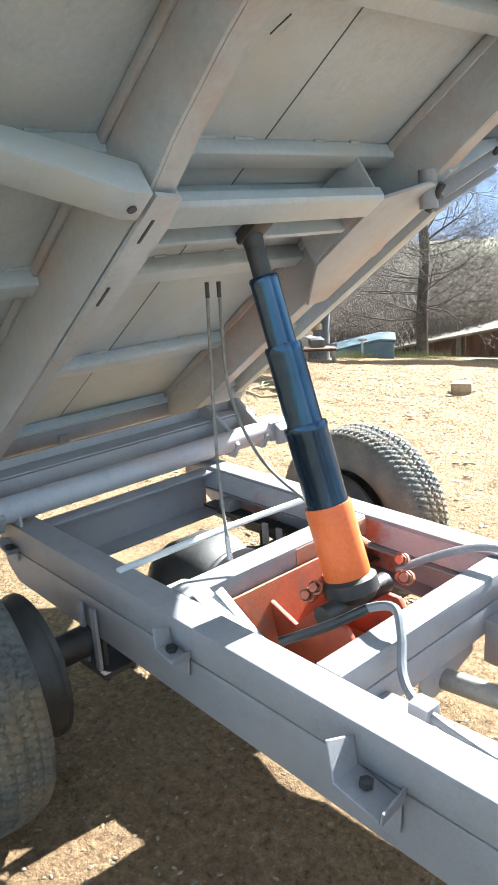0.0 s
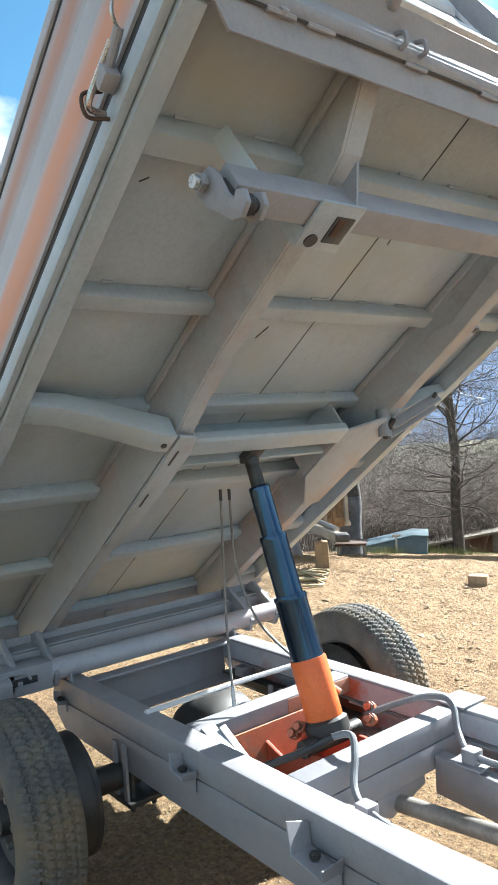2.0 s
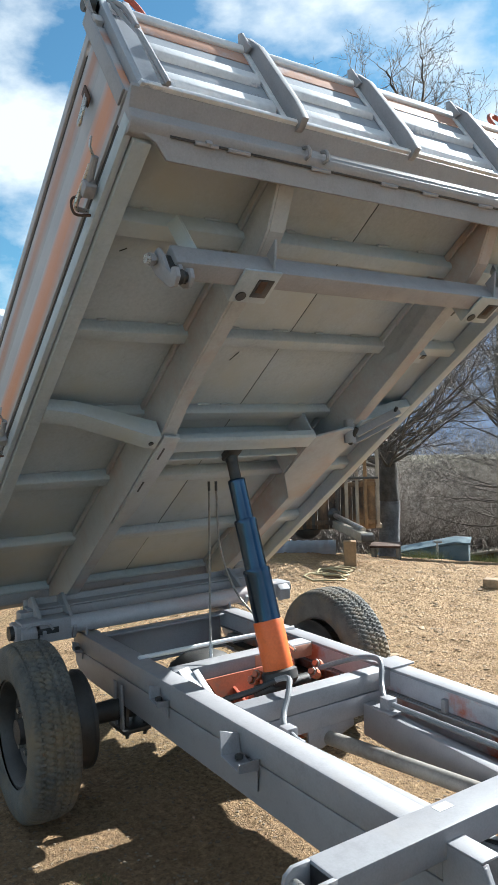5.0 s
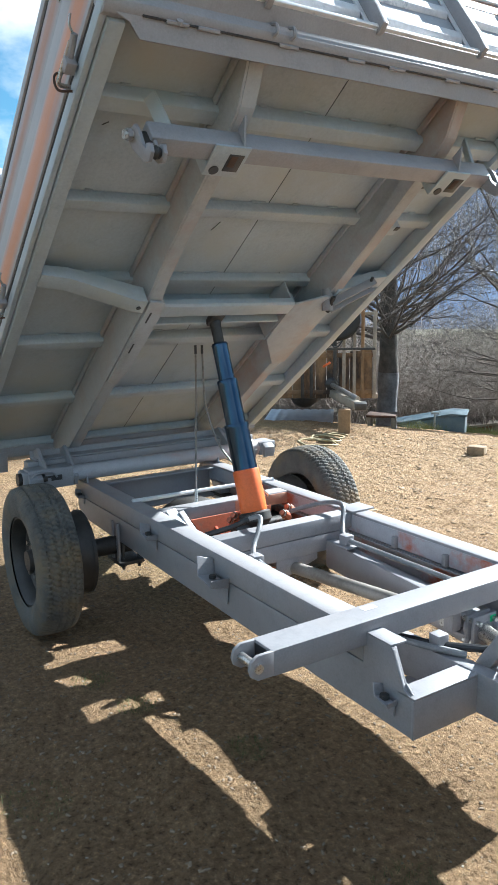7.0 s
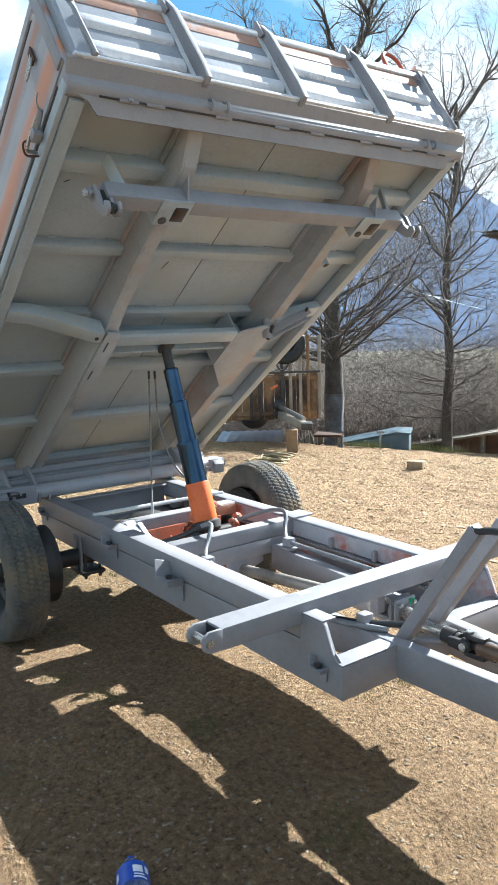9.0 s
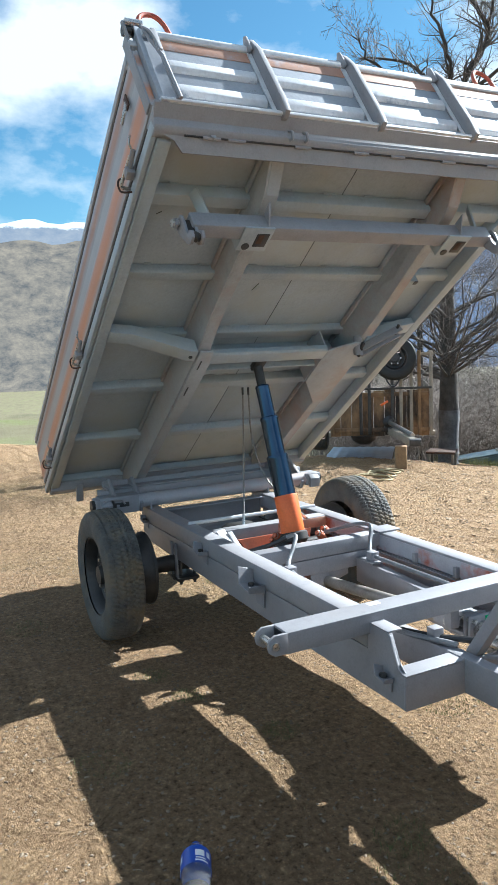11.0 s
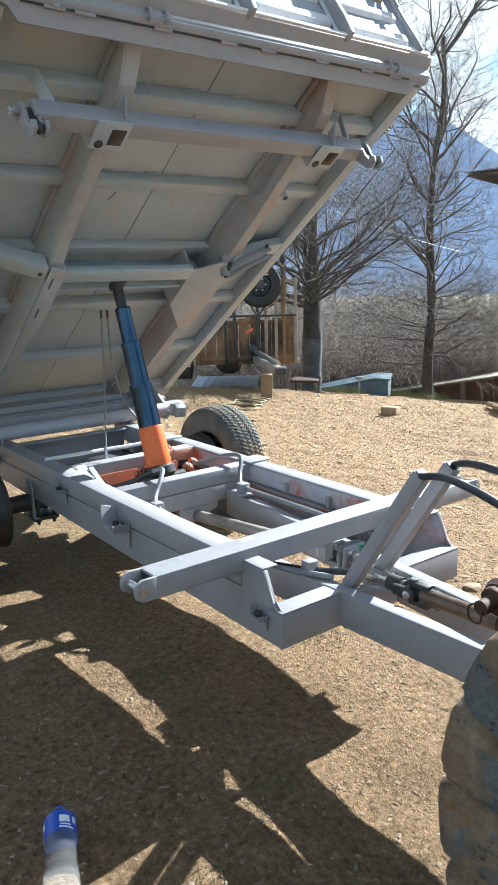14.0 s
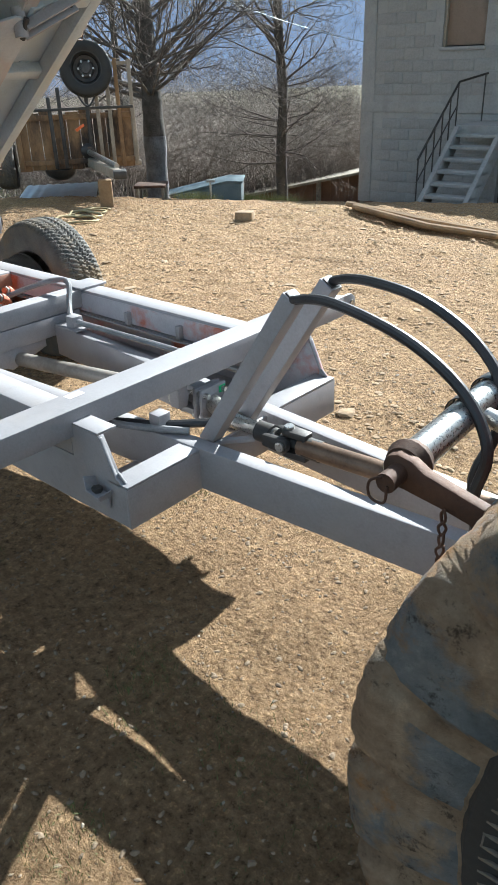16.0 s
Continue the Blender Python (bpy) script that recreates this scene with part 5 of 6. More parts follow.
for y in (0.62, 1.37, 2.12):
    L("rear_stay", beam((-1.60, y, -0.07), (-1.68, y, -0.155), 0.045, 0.012, 0.002, up=(0.4, 0, 1)), PAINT)
T("hinge_bar", box(-2.20, -2.12, 0.66, 2.10, 0.660, 0.725, 0.008), PAINT, "grey hinge beam across the rear of the frame")
T("hinge_angle", prism([(-2.215, 0.70), (-2.215, 0.768), (-2.205, 0.768), (-2.205, 0.735), (-2.12, 0.735), (-2.12, 0.727), (-2.215, 0.727)], 0.70, 2.06, "y", 0.002), PAINT, "angle iron on the hinge beam")
T("hinge_pipe", tube([(-2.03, 0.68, 0.655), (-2.03, 2.10, 0.655)], 0.044, 20), PAINT_PIPE, "thick pivot pipe across the rear of the frame")
for y in (0.72, 0.87, 1.86, 2.02):
    T("hinge_lug", prism([(-2.24, 0.60), (-2.0, 0.595), (-1.975, 0.65), (-2.03, 0.705), (-2.16, 0.79), (-2.22, 0.76)], y, y + 0.02, "y", 0.003), PAINT, "welded hinge lug plate")
hg = T("hinge_housing", box(-2.10, -1.985, 0.625, 0.865, 0.598, 0.705, 0.006), PAINT, "welded box round the end of the pivot pipe")
# slot is a black sheet on the face, coloured as shade
S("housing_slot", box(-1.9852, -1.982, 0.67, 0.80, 0.640, 0.668, 0.001), HOSE_AND_SHADE, hg, "black sheet for the shaded slot in the housing")
S("housing_loop", tube(curve_points([(-1.975, 0.64, 0.625), (-1.97, 0.63, 0.66), (-1.97, 0.66, 0.69), (-1.97, 0.74, 0.69), (-1.975, 0.77, 0.66)], 6), 0.006, 8), PAINT, hg)
for y0, y1 in ((0.60, 0.70), (2.06, 2.16)):
    T("hinge_end", box(-2.11, -1.985, y0, y1 + 0.02, 0.612, 0.695, 0.010), PAINT, "square hinge housing at the end of the pipe")
    T("hinge_cap", tube([(-2.045, y0 - 0.02 if y0 < 1 else y1 + 0.01, 0.655), (-2.045, y0 + 0.01 if y0 < 1 else y1 + 0.04, 0.655)], 0.034, 16), STEEL_DARK)
    T("hinge_flap", prism([(-1.984, 0.60), (-1.955, 0.605), (-1.95, 0.665), (-1.984, 0.69)], y0 + 0.02, y1 - 0.01, "y", 0.003), PAINT)
T("rail_end_gusset", plate([(-2.06, 0.935, 0.602), (-1.98, 0.935, 0.602), (-2.0, 0.935, 0.68), (-2.06, 0.935, 0.69)], (0, 1, 0), 0.01), PAINT)
T("rail_end_gusset", plate([(-2.06, 1.76, 0.602), (-1.98, 1.76, 0.602), (-2.0, 1.76, 0.68), (-2.06, 1.76, 0.69)], (0, 1, 0), 0.01), PAINT)


# ---- tractor: rear wheel, lower link, cross tube ----
TW = Vector((2.008, 0.712, 0.618))
tractor = thing("tractor", "muddy old farm tractor with a large lugged rear wheel", "tractor", Matrix.Translation((TW.x, 1.37, 0.0)))
TT = Matrix.Translation((-TW.x, -1.37, 0.0))


def tractor_tyre(radius, half, lugs):
    """Farm tyre: one moulded skin whose tread rises into slanting rounded lugs."""
    prof = [(-0.72, 0.60, 0), (-0.95, 0.68, 0), (-1.03, 0.74, 0.05), (-1.045, 0.78, 0.25), (-1.05, 0.82, 0.55)]
    prof += [(-1.04, 0.855, 0.8), (-1.03, 0.885, 1.0), (-1.01, 0.91, 1), (-0.97, 0.928, 1), (-0.92, 0.938, 1)]
    prof += [(-0.85 + 0.1 * k, 0.945, 1) for k in range(18)]
    prof += [(0.92, 0.938, 1), (0.97, 0.928, 1), (1.01, 0.91, 1), (1.03, 0.885, 1.0), (1.04, 0.855, 0.8)]
    prof += [(1.05, 0.82, 0.55), (1.045, 0.78, 0.25), (1.03, 0.74, 0.05), (0.95, 0.68, 0), (0.72, 0.60, 0)]
    n_a = lugs * 16
    high = []
    b = bmesh.new()
    rings = []
    for i in range(n_a):
        a = 2 * math.pi * i / n_a
        ring = []
        for w_, r_, k_ in prof:
            ph = (i / 16 - 0.85 * abs(w_) ** 1.1 + (0.5 if w_ > 0 else 0)) % 1.0
            wide = 0.21 + 0.15 * min(abs(w_), 1) ** 2
            d = abs(ph - 0.5)
            up = min(max((wide + 0.08 - d) / 0.10, 0), 1)
            up = up * up * (3 - 2 * up)
            q3 = (math.cos(a) * radius, w_ * half, math.sin(a) * radius)
            wob = 0.007 * noise.noise([c * 8 for c in q3]) + 0.0045 * noise.noise([c * 26 for c in q3]) + 0.003 * noise.noise([c * 60 for c in q3])
            rr = radius * r_ + k_ * up * radius * 0.050 + wob
            ww = w_ * half * (1 + 0.075 * k_ * up * (abs(w_) > 0.9)) + (wob * 0.9 if abs(w_) > 0.9 else 0)
            ring.append(b.verts.new((math.cos(a) * rr, ww, math.sin(a) * rr)))
            high.append(-1 if k_ == 0 else up)
        rings.append(ring)
    for i in range(n_a):
        r, s = rings[i], rings[(i + 1) % n_a]
        for j in range(len(prof) - 1):
            f = b.faces.new((r[j], s[j], s[j + 1], r[j + 1]))
            q = high[i * len(prof) + j]
            f.material_index = 0 if q < 0.8 or (i * 7 + j) % 97 == 0 else 1
    return b


tw = part("rear_wheel", lathe([(-0.125, 0.385), (-0.11, 0.365), (-0.03, 0.33), (-0.02, 0.12), (-0.05, 0.10), (-0.05, 0.0)], "y", 48), RED_PAINT, tractor, "dished steel wheel centre", TT @ Matrix.Translation(TW))
part("tyre", tractor_tyre(0.636, 0.178, 24), [TREAD, TREAD_LUG], tw, "big farm tyre with worn muddy lugs")
part("sidewall", lathe([(-0.140, 0.372), (-0.176, 0.405), (-0.1885, 0.44), (-0.1885, 0.462), (-0.180, 0.470)], "y", 96), TREAD_DARK, tw, "clean dark sidewall")
for k in range(16):
    a = radians(150 + 5.6 * k)
    m_ = pose(0.428 * math.cos(a), -0.1865, 0.428 * math.sin(a), 0, -math.degrees(a), 0)
    for dz in (-0.011, 0.011):
        part("sidewall_bar", moved(box(-0.016, 0.016, -0.0022, 0.0022, dz - 0.0025, dz + 0.0025, 0.001), m_), RUBBER, tw, "raised moulded mark")
    part("sidewall_bar", moved(box(-0.016 + 0.028 * (k % 2), -0.0125 + 0.028 * (k % 2), -0.0022, 0.0022, -0.012, 0.012, 0.001), m_), RUBBER, tw, "raised moulded mark")
part("axle_housing", tube([(TW.x, 0.72, TW.z), (TW.x, 2.02, TW.z)], 0.11, 20), RED_PAINT, tractor, "", TT)
wf = part("rear_wheel", lathe([(0.125, 0.385), (0.11, 0.365), (0.03, 0.33), (0.02, 0.12), (0.05, 0.10), (0.05, 0.0)], "y", 48), RED_PAINT, tractor, "dished steel wheel centre", TT @ Matrix.Translation((TW.x, 2.04, TW.z)))
o_ = share([c for c in tw.children if c.name.startswith("tyre")][0], Matrix.Identity(4), "tyre")
o_.parent = wf
part("gearbox", box(1.82, 2.9, 1.20, 1.54, 0.50, 1.05, 0.05), RED_PAINT, tractor, "cast red transmission housing", TT)
part("engine_hood", box(2.9, 4.6, 1.12, 1.62, 0.55, 1.30, 0.06), RED_PAINT, tractor, "red bonnet", TT)
lk = part("lower_link", prism([(1.180, 0.800), (1.182, 0.778), (1.198, 0.763), (1.225, 0.760), (1.300, 0.748), (1.75, 0.650), (1.75, 0.685), (1.33, 0.784), (1.256, 0.803), (1.232, 0.818), (1.205, 0.823), (1.187, 0.815)], 0.925, 0.95, "y", 0.004), RUSTY, tractor, "rusty red lower link arm", TT)
part("link_arm", prism([(1.180, 0.800), (1.182, 0.778), (1.198, 0.763), (1.225, 0.760), (1.300, 0.748), (1.75, 0.650), (1.75, 0.685), (1.33, 0.784), (1.256, 0.803), (1.232, 0.818), (1.205, 0.823), (1.187, 0.815)], 1.79, 1.815, "y", 0.004), RUSTY, tractor, "rusty lower link arm", TT)
ct = part("cross_tube", tube([(1.208, 0.93, 0.790), (1.20, 1.86, 0.840)], 0.030, 24), STEEL_BARE, tractor, "thick worn cross tube on the links", TT)
part("tube_collar", lathe([(-0.02, 0.0), (-0.02, 0.036), (0.0, 0.044), (0.02, 0.036), (0.02, 0.0)], "y", 20), RUSTY, ct, "rusty end ball", Matrix.Translation((1.208, 0.965, 0.790)))
part("tube_collar", lathe([(-0.02, 0.0), (-0.02, 0.036), (0.0, 0.044), (0.02, 0.036), (0.02, 0.0)], "y", 20), RUSTY, ct, "rusty end ball", Matrix.Translation((1.20, 1.50, 0.812)))
for y in (1.18, 1.285):
    part("tape_band", moved(lathe([(-0.018, 0.0302), (-0.018, 0.0325), (0.018, 0.0325), (0.018, 0.0302)], "y", 24), Matrix.Translation((1.20, y, 0.790 + (y - 0.93) * 0.0538))), HOSE_AND_SHADE, ct, "band of black tape")
part("linch_pin", tube(curve_points([(1.205, 0.885, 0.80), (1.183, 0.88, 0.785), (1.187, 0.878, 0.758), (1.212, 0.88, 0.755), (1.214, 0.884, 0.785)], 6), 0.0025, 8), RUSTY, ct)
part("link_pin", tube([(1.21, 0.885, 0.788), (1.21, 0.93, 0.790)], 0.018, 14), RUSTY, ct)
for k in range(5):
    part("chain_link", tube(curve_points([(1.30 + 0.002 * k, 0.918 - 0.004 * (k % 2), 0.757 - 0.022 * k), (1.306, 0.914 + 0.006 * (k % 2), 0.744 - 0.022 * k), (1.30, 0.918, 0.730 - 0.022 * k), (1.294, 0.922 - 0.006 * (k % 2), 0.744 - 0.022 * k), (1.30 + 0.002 * k, 0.918, 0.757 - 0.022 * k)], 4), 0.0026, 6), RUSTY, lk)
part("valve_body", tube([(1.24, 1.19, 0.80), (1.36, 1.16, 0.79)], 0.018, 14), STEEL_BARE, tractor, "hydraulic coupling", TT)
part("valve_knob", tube([(1.34, 1.165, 0.79), (1.39, 1.155, 0.79)], 0.03, 14), RED_PAINT, tractor, "red coupling cap", TT)
part("fender_lamp", lathe([(-0.095, 0.0), (-0.095, 0.05), (-0.07, 0.092), (0.0, 0.112), (0.07, 0.095), (0.095, 0.055), (0.095, 0.0)], "z", 28), DARK_RED, tractor, "rounded dark red housing", TT @ pose(1.455, 1.0, 0.935, 0, 25, 0))
part("lamp_stalk", tube([(1.42, 1.0, 0.90), (1.75, 1.05, 0.80)], 0.02, 10), RED_PAINT, tractor, "", TT)

# ---- water bottle in the shade ----
B0, B1 = Vector((0.635, 0.10, 0.0)), Vector((0.318, 0.232, 0.0))
b_dir = B1 - B0
bot_z = max(gz(B0.x, B0.y), gz(B1.x, B1.y)) + 0.047
bottle = thing("water_bottle", "clear plastic water bottle with blue label lying on earth", "bottle", Matrix.Translation((B0.x, B0.y, bot_z)) @ b_dir.to_track_quat("Z", "Y").to_matrix().to_4x4())
prof = [(0.012, 0.0), (0.004, 0.022), (0.0, 0.032), (0.010, 0.043), (0.03, 0.0455), (0.075, 0.0455), (0.10, 0.044), (0.13, 0.040), (0.155, 0.040), (0.175, 0.0435), (0.20, 0.0445), (0.285, 0.0445), (0.297, 0.041), (0.311, 0.029), (0.319, 0.0165), (0.326, 0.0135)]
bt = part("bottle_body", lathe(prof, "z", 40), PET, bottle, "clear ribbed plastic body")
bt.visible_shadow = False
part("label_sleeve", lathe([(0.208, 0.0452), (0.208, 0.0458), (0.282, 0.0458), (0.282, 0.0452)], "z", 40), BLUE_PLASTIC, bottle, "blue printed label")
part("cap", lathe([(0.320, 0.0), (0.320, 0.0155), (0.340, 0.0155), (0.342, 0.013), (0.342, 0.0)], "z", 28), BLUE_PLASTIC, bottle, "blue screw cap")


for z0, z1, a0, a1 in [(p[0], p[1], p[2] + turn, p[3] + turn) for turn in (0, 120, 240) for p in ((0.236, 0.262, 150, 185), (0.214, 0.220, 150, 200), (0.225, 0.230, 152, 190), (0.240, 0.264, 195, 212))]:
    b = bmesh.new()
    n_ = 8
    rows_ = []
    for j in range(n_ + 1):
        a = radians(a0 + (a1 - a0) * j / n_ + 60)
        rows_.append([b.verts.new((math.cos(a) * r_, math.sin(a) * r_, z)) for r_, z in ((0.0461, z0), (0.0464, z0), (0.0464, z1), (0.0461, z1))])
    for r, s in zip(rows_, rows_[1:]):
        for i in range(4):
            b.faces.new((r[i], s[i], s[(i + 1) % 4], r[(i + 1) % 4]))
    part("print_mark", b, WHITE_PLASTIC, bottle, "white printed bar")


# ---- trees ----
class Twigs:
    """Collects tapered branches into one mesh."""

    def __init__(self):
        self.v, self.f = [], []

    def branch(self, pts, radii, sides):
        ref = Vector((0.31, 0.87, 0.21))
        first = len(self.v)
        n = len(pts)
        for i, p in enumerate(pts):
            d = (pts[min(i + 1, n - 1)] - pts[max(i - 1, 0)])
            d = d.normalized() if d.length > 1e-6 else Vector((0, 0, 1))
            a = ref - d * ref.dot(d)
            a = a.normalized() if a.length > 1e-4 else d.orthogonal().normalized()
            c = d.cross(a)
            for k in range(sides):
                t = 2 * math.pi * k / sides
                self.v.append(tuple(p + (a * math.cos(t) + c * math.sin(t)) * radii[i]))
        for i in range(n - 1):
            for k in range(sides):
                q = first + i * sides
                self.f.append((q + k, q + (k + 1) % sides, q + sides + (k + 1) % sides, q + sides + k))

    def mesh(self, name, material):
        me = bpy.data.meshes.new(name)
        me.from_pydata(self.v, [], self.f)
        me.materials.append(material)
        me.shade_smooth()
        return me


def grow(tw_, rng, p, d, length, radius, level, up=0.12, wild=0.22, kids=(5, 4, 4), spread=0.75, shrink=0.6, seg=5):
    """A branch that wanders, lifts towards the light and forks into lesser ones."""
    n = seg if level > 0 else 3
    pts, rad = [p.copy()], [radius]
    d = d.normalized()
    for i in range(n):
        d = (d + Vector((rng.gauss(0, wild), rng.gauss(0, wild), rng.gauss(0, wild) + up)) * 0.6).normalized()
        p = p + d * (length / n)
        pts.append(p.copy())
        rad.append(max(radius * (1 - 0.78 * (i + 1) / n), 0.0022))
    tw_.branch(pts, rad, 7 if radius > 0.05 else (5 if radius > 0.015 else 3))
    if level <= 0:
        return
    for k in range(kids[min(level, len(kids)) - 1]):
        f = 0.25 + 0.75 * (k + rng.random()) / kids[min(level, len(kids)) - 1]
        i = min(int(f * n), n - 1)
        q = pts[i].lerp(pts[i + 1], f * n - i)
        axis = (pts[i + 1] - pts[i]).normalized()
        side = axis.orthogonal().normalized()
        side.rotate(Matrix.Rotation(rng.random() * 6.283, 3, axis))
        nd = axis * (1 - spread * 0.5) + side * spread
        grow(tw_, rng, q, nd, length * shrink * rng.uniform(0.6, 1.1), max(rad[i] * 0.55, 0.003), level - 1, up, wild, kids, spread, shrink, seg)


def make_tree(name, label, x, y, trunk_pts, trunk_r, limbs, seed, material=BARK, twig_material=BARK_LIGHT, lime=0.0, group="", leaders=()):
    """trunk_pts: offsets from the foot; limbs: rows of (height fraction, how many, length, radius, rise, levels); leaders: (radius, points)."""
    rng = random.Random(seed)
    z = gz(x, y) - 0.1
    t = thing(name, label, "tree", Matrix.Translation((x, y, z)), group)
    tk_, tg = Twigs(), Twigs()
    line = curve_points(trunk_pts, 6)
    rad = [trunk_r * (1.35 if i == 0 else 1.0) * (1 - 0.62 * (i / (len(line) - 1)) ** 1.3) * (1 + 0.07 * rng.uniform(-1, 1)) for i in range(len(line))]
    tk_.branch(line, rad, 14)
    top = line[-1].z
    for f0, f1, count, length, r_, rise, level, kids in limbs:
        for k in range(count):
            f = f0 + (f1 - f0) * rng.random()
            i = min(int(f * (len(line) - 1)), len(line) - 2)
            p = line[i].lerp(line[i + 1], f * (len(line) - 1) - i)
            a = 2.399 * k + rng.random()
            d = Vector((math.cos(a), math.sin(a), rise * rng.uniform(0.6, 1.4)))
            grow(tg, rng, p, d, length * rng.uniform(0.65, 1.2), r_ * rng.uniform(0.7, 1.2), level, kids=kids)
    for r_, points in leaders:
        bend = [p + Vector((rng.gauss(0, 0.02), rng.gauss(0, 0.02), rng.gauss(0, 0.02))) for p in curve_points(points, 5)]
        n = len(bend) - 1
        tk_.branch(bend, [r_ * (1 - 0.75 * i / n) for i in range(n + 1)], 8)
        for i in range(1, n + 1):
            for k in range(2):
                along = (bend[i] - bend[i - 1]).normalized()
                d = along * 0.7 + Vector((rng.gauss(0, 0.6), rng.gauss(0, 0.6), rng.gauss(0.15, 0.5)))
                grow(tg, rng, bend[i], d, rng.uniform(0.35, 0.8), max(r_ * (1 - 0.75 * i / n) * 0.5, 0.007), 2, wild=0.3, kids=(4, 4), shrink=0.5)
    tr_ = new("trunk", tk_.mesh("trunk", material))
    tr_.parent = t
    cr = new("crown", tg.mesh("crown", twig_material))
    cr.parent = t
    cr["label"] = "bare branches and twigs"
    if lime > 0:
        sleeve = Twigs()
        pts = [p for p in line if p.z < lime]
        sleeve.branch(pts, [r_ + 0.006 for r_ in rad[:len(pts)]], 14)
        s_ = new("limewash", sleeve.mesh("limewash", LIMEWASH))
        s_.parent = t
        s_["label"] = "faded limewash on the lower trunk"
    return t


def crown_point(a, up, deep=0.0):
    """A point of the walnut's crown: metres across the valley side, above the fork and away down the slope."""
    return Vector((0.06 + 0.55 * a - 0.84 * deep, 0.09 + 0.84 * a + 0.55 * deep, 6.15 + up))


LEADERS = [(0.78 * r_, [crown_point(*p) for p in points]) for r_, points in (
    (0.062, ((0.0, -0.1), (-0.32, 0.32, 0.2), (-0.75, 0.85, 0.5), (-1.45, 0.95, 0.6))),
    (0.055, ((-0.03, -0.1), (-0.10, 0.45, -0.3), (-0.34, 1.15, -0.5), (-0.56, 1.75, -0.5))),
    (0.075, ((0.0, -0.1), (0.46, 0.72, 0.1), (0.62, 1.08, 0.2), (0.38, 1.6, 0.3), (0.10, 2.1, 0.3))),
    (0.045, ((0.58, 1.0, 0.2), (0.66, 1.6, 0.0), (0.62, 2.25, -0.1))),
    (0.040, ((0.55, 0.9, 0.2), (0.95, 1.5, 0.5), (1.05, 1.8, 0.6))),
    (0.052, ((0.05, -0.05), (0.75, 0.33, -0.6), (1.15, 0.85, -0.9))),
    (0.050, ((-0.05, -0.3), (-0.6, 0.05, -0.7), (-1.3, 0.3, -1.0), (-1.6, 0.7, -1.1))),
    (0.070, ((-0.05, -1.6), (0.75, -0.85, 0.3), (1.45, -0.72, 0.5), (2.05, -0.45, 0.7), (2.45, 0.35, 0.8))),
    (0.040, ((1.25, -0.76, 0.45), (1.35, -0.2, 0.2), (1.2, 0.35, 0.1))))]
make_tree("walnut_tree", "bare pollarded walnut tree with thick pale-washed trunk behind cart", -7.48, 8.28,
          [Vector(p) for p in ((0, 0, 0), (0.03, 0.0, 0.9), (0.0, 0.03, 1.75), (-0.05, 0.05, 2.6), (0.02, 0.0, 3.8), (0.03, 0.06, 5.0), (0.06, 0.09, 6.15))], 0.175,
          [(0.29, 0.40, 30, 2.3, 0.030, 0.45, 3, (4, 5, 6)), (0.38, 0.62, 14, 2.0, 0.030, 0.7, 3, (4, 4, 5)), (0.66, 0.95, 7, 1.2, 0.030, 0.5, 3, (5, 4, 4))], 4, lime=1.1, leaders=LEADERS)
make_tree("ash_tree", "tall slender bare tree with fine grey branches beyond yard", -9.99, 14.6,
          [Vector(p) for p in ((0, 0, 0), (-0.03, 0.0, 1.2), (0.0, 0.05, 2.5), (-0.08, 0.0, 4.0), (-0.05, 0.0, 5.6), (0.12, 0.1, 7.2), (0.05, 0.1, 8.6))], 0.135,
          [(0.14, 0.36, 34, 2.0, 0.018, 0.12, 3, (4, 5, 6)), (0.34, 0.62, 24, 2.2, 0.030, 0.5, 3, (4, 5, 6)), (0.55, 1.0, 16, 2.3, 0.042, 0.8, 3, (6, 6, 6))], 11)
make_tree("ash_tree", "bare grey tree further down the slope", -14.5, 13.5,
          [Vector(p) for p in ((0, 0, 0), (0.05, 0, 1.5), (0.0, 0.1, 3.2), (0.1, 0.0, 5.0), (0.2, 0.1, 7.0))], 0.12,
          [(0.25, 1.0, 24, 2.2, 0.026, 0.6, 2, (6, 6))], 21)


def thicket(name, label, centres, height, seed, count):
    """Bare scrub that nobody could count: many thin leaning stems, forked."""
    rng = random.Random(seed)
    tw_ = Twigs()
    for k in range(count):
        cx, cy, rx, ry = centres[k % len(centres)]
        x, y = cx + rng.uniform(-rx, rx), cy + rng.uniform(-ry, ry)
        d = Vector((rng.gauss(0, 0.35), rng.gauss(0, 0.35), 1.0))
        grow(tw_, rng, Vector((x, y, gz(x, y) - 0.05)), d, height * rng.uniform(0.5, 1.15), 0.014, 1, up=0.0, wild=0.28, kids=(9,), spread=0.75, shrink=0.55, seg=4)
    return tagged(new(name, tw_.mesh(name, BRUSH)), label, "thicket", kind="stuff")


thicket("scrub", "grey-brown leafless scrub on the slope below the yard", [(-14.2, 12.8, 2.4, 2.0), (-14.0, 16.5, 3.5, 2.5), (-16.5, 19.0, 4.0, 3.0), (-12.8, 18.6, 2.0, 1.8), (-18.0, 15.0, 3.5, 3.0)], 2.3, 3, 2600)
thicket("scrub", "tall bare brushwood along the valley edge", [(-20, 22, 5, 4), (-16, 24, 5, 3), (-24, 19, 4, 4), (-27, 26, 5, 5), (-12.5, 24.5, 3, 3)], 3.0, 5, 1900)

# ---- old wooden cart ----
CX = Matrix(((0.61, -0.79, 0, -6.52), (0.79, 0.61, 0, 5.38), (0, 0, 1, 0), (0, 0, 0, 1)))
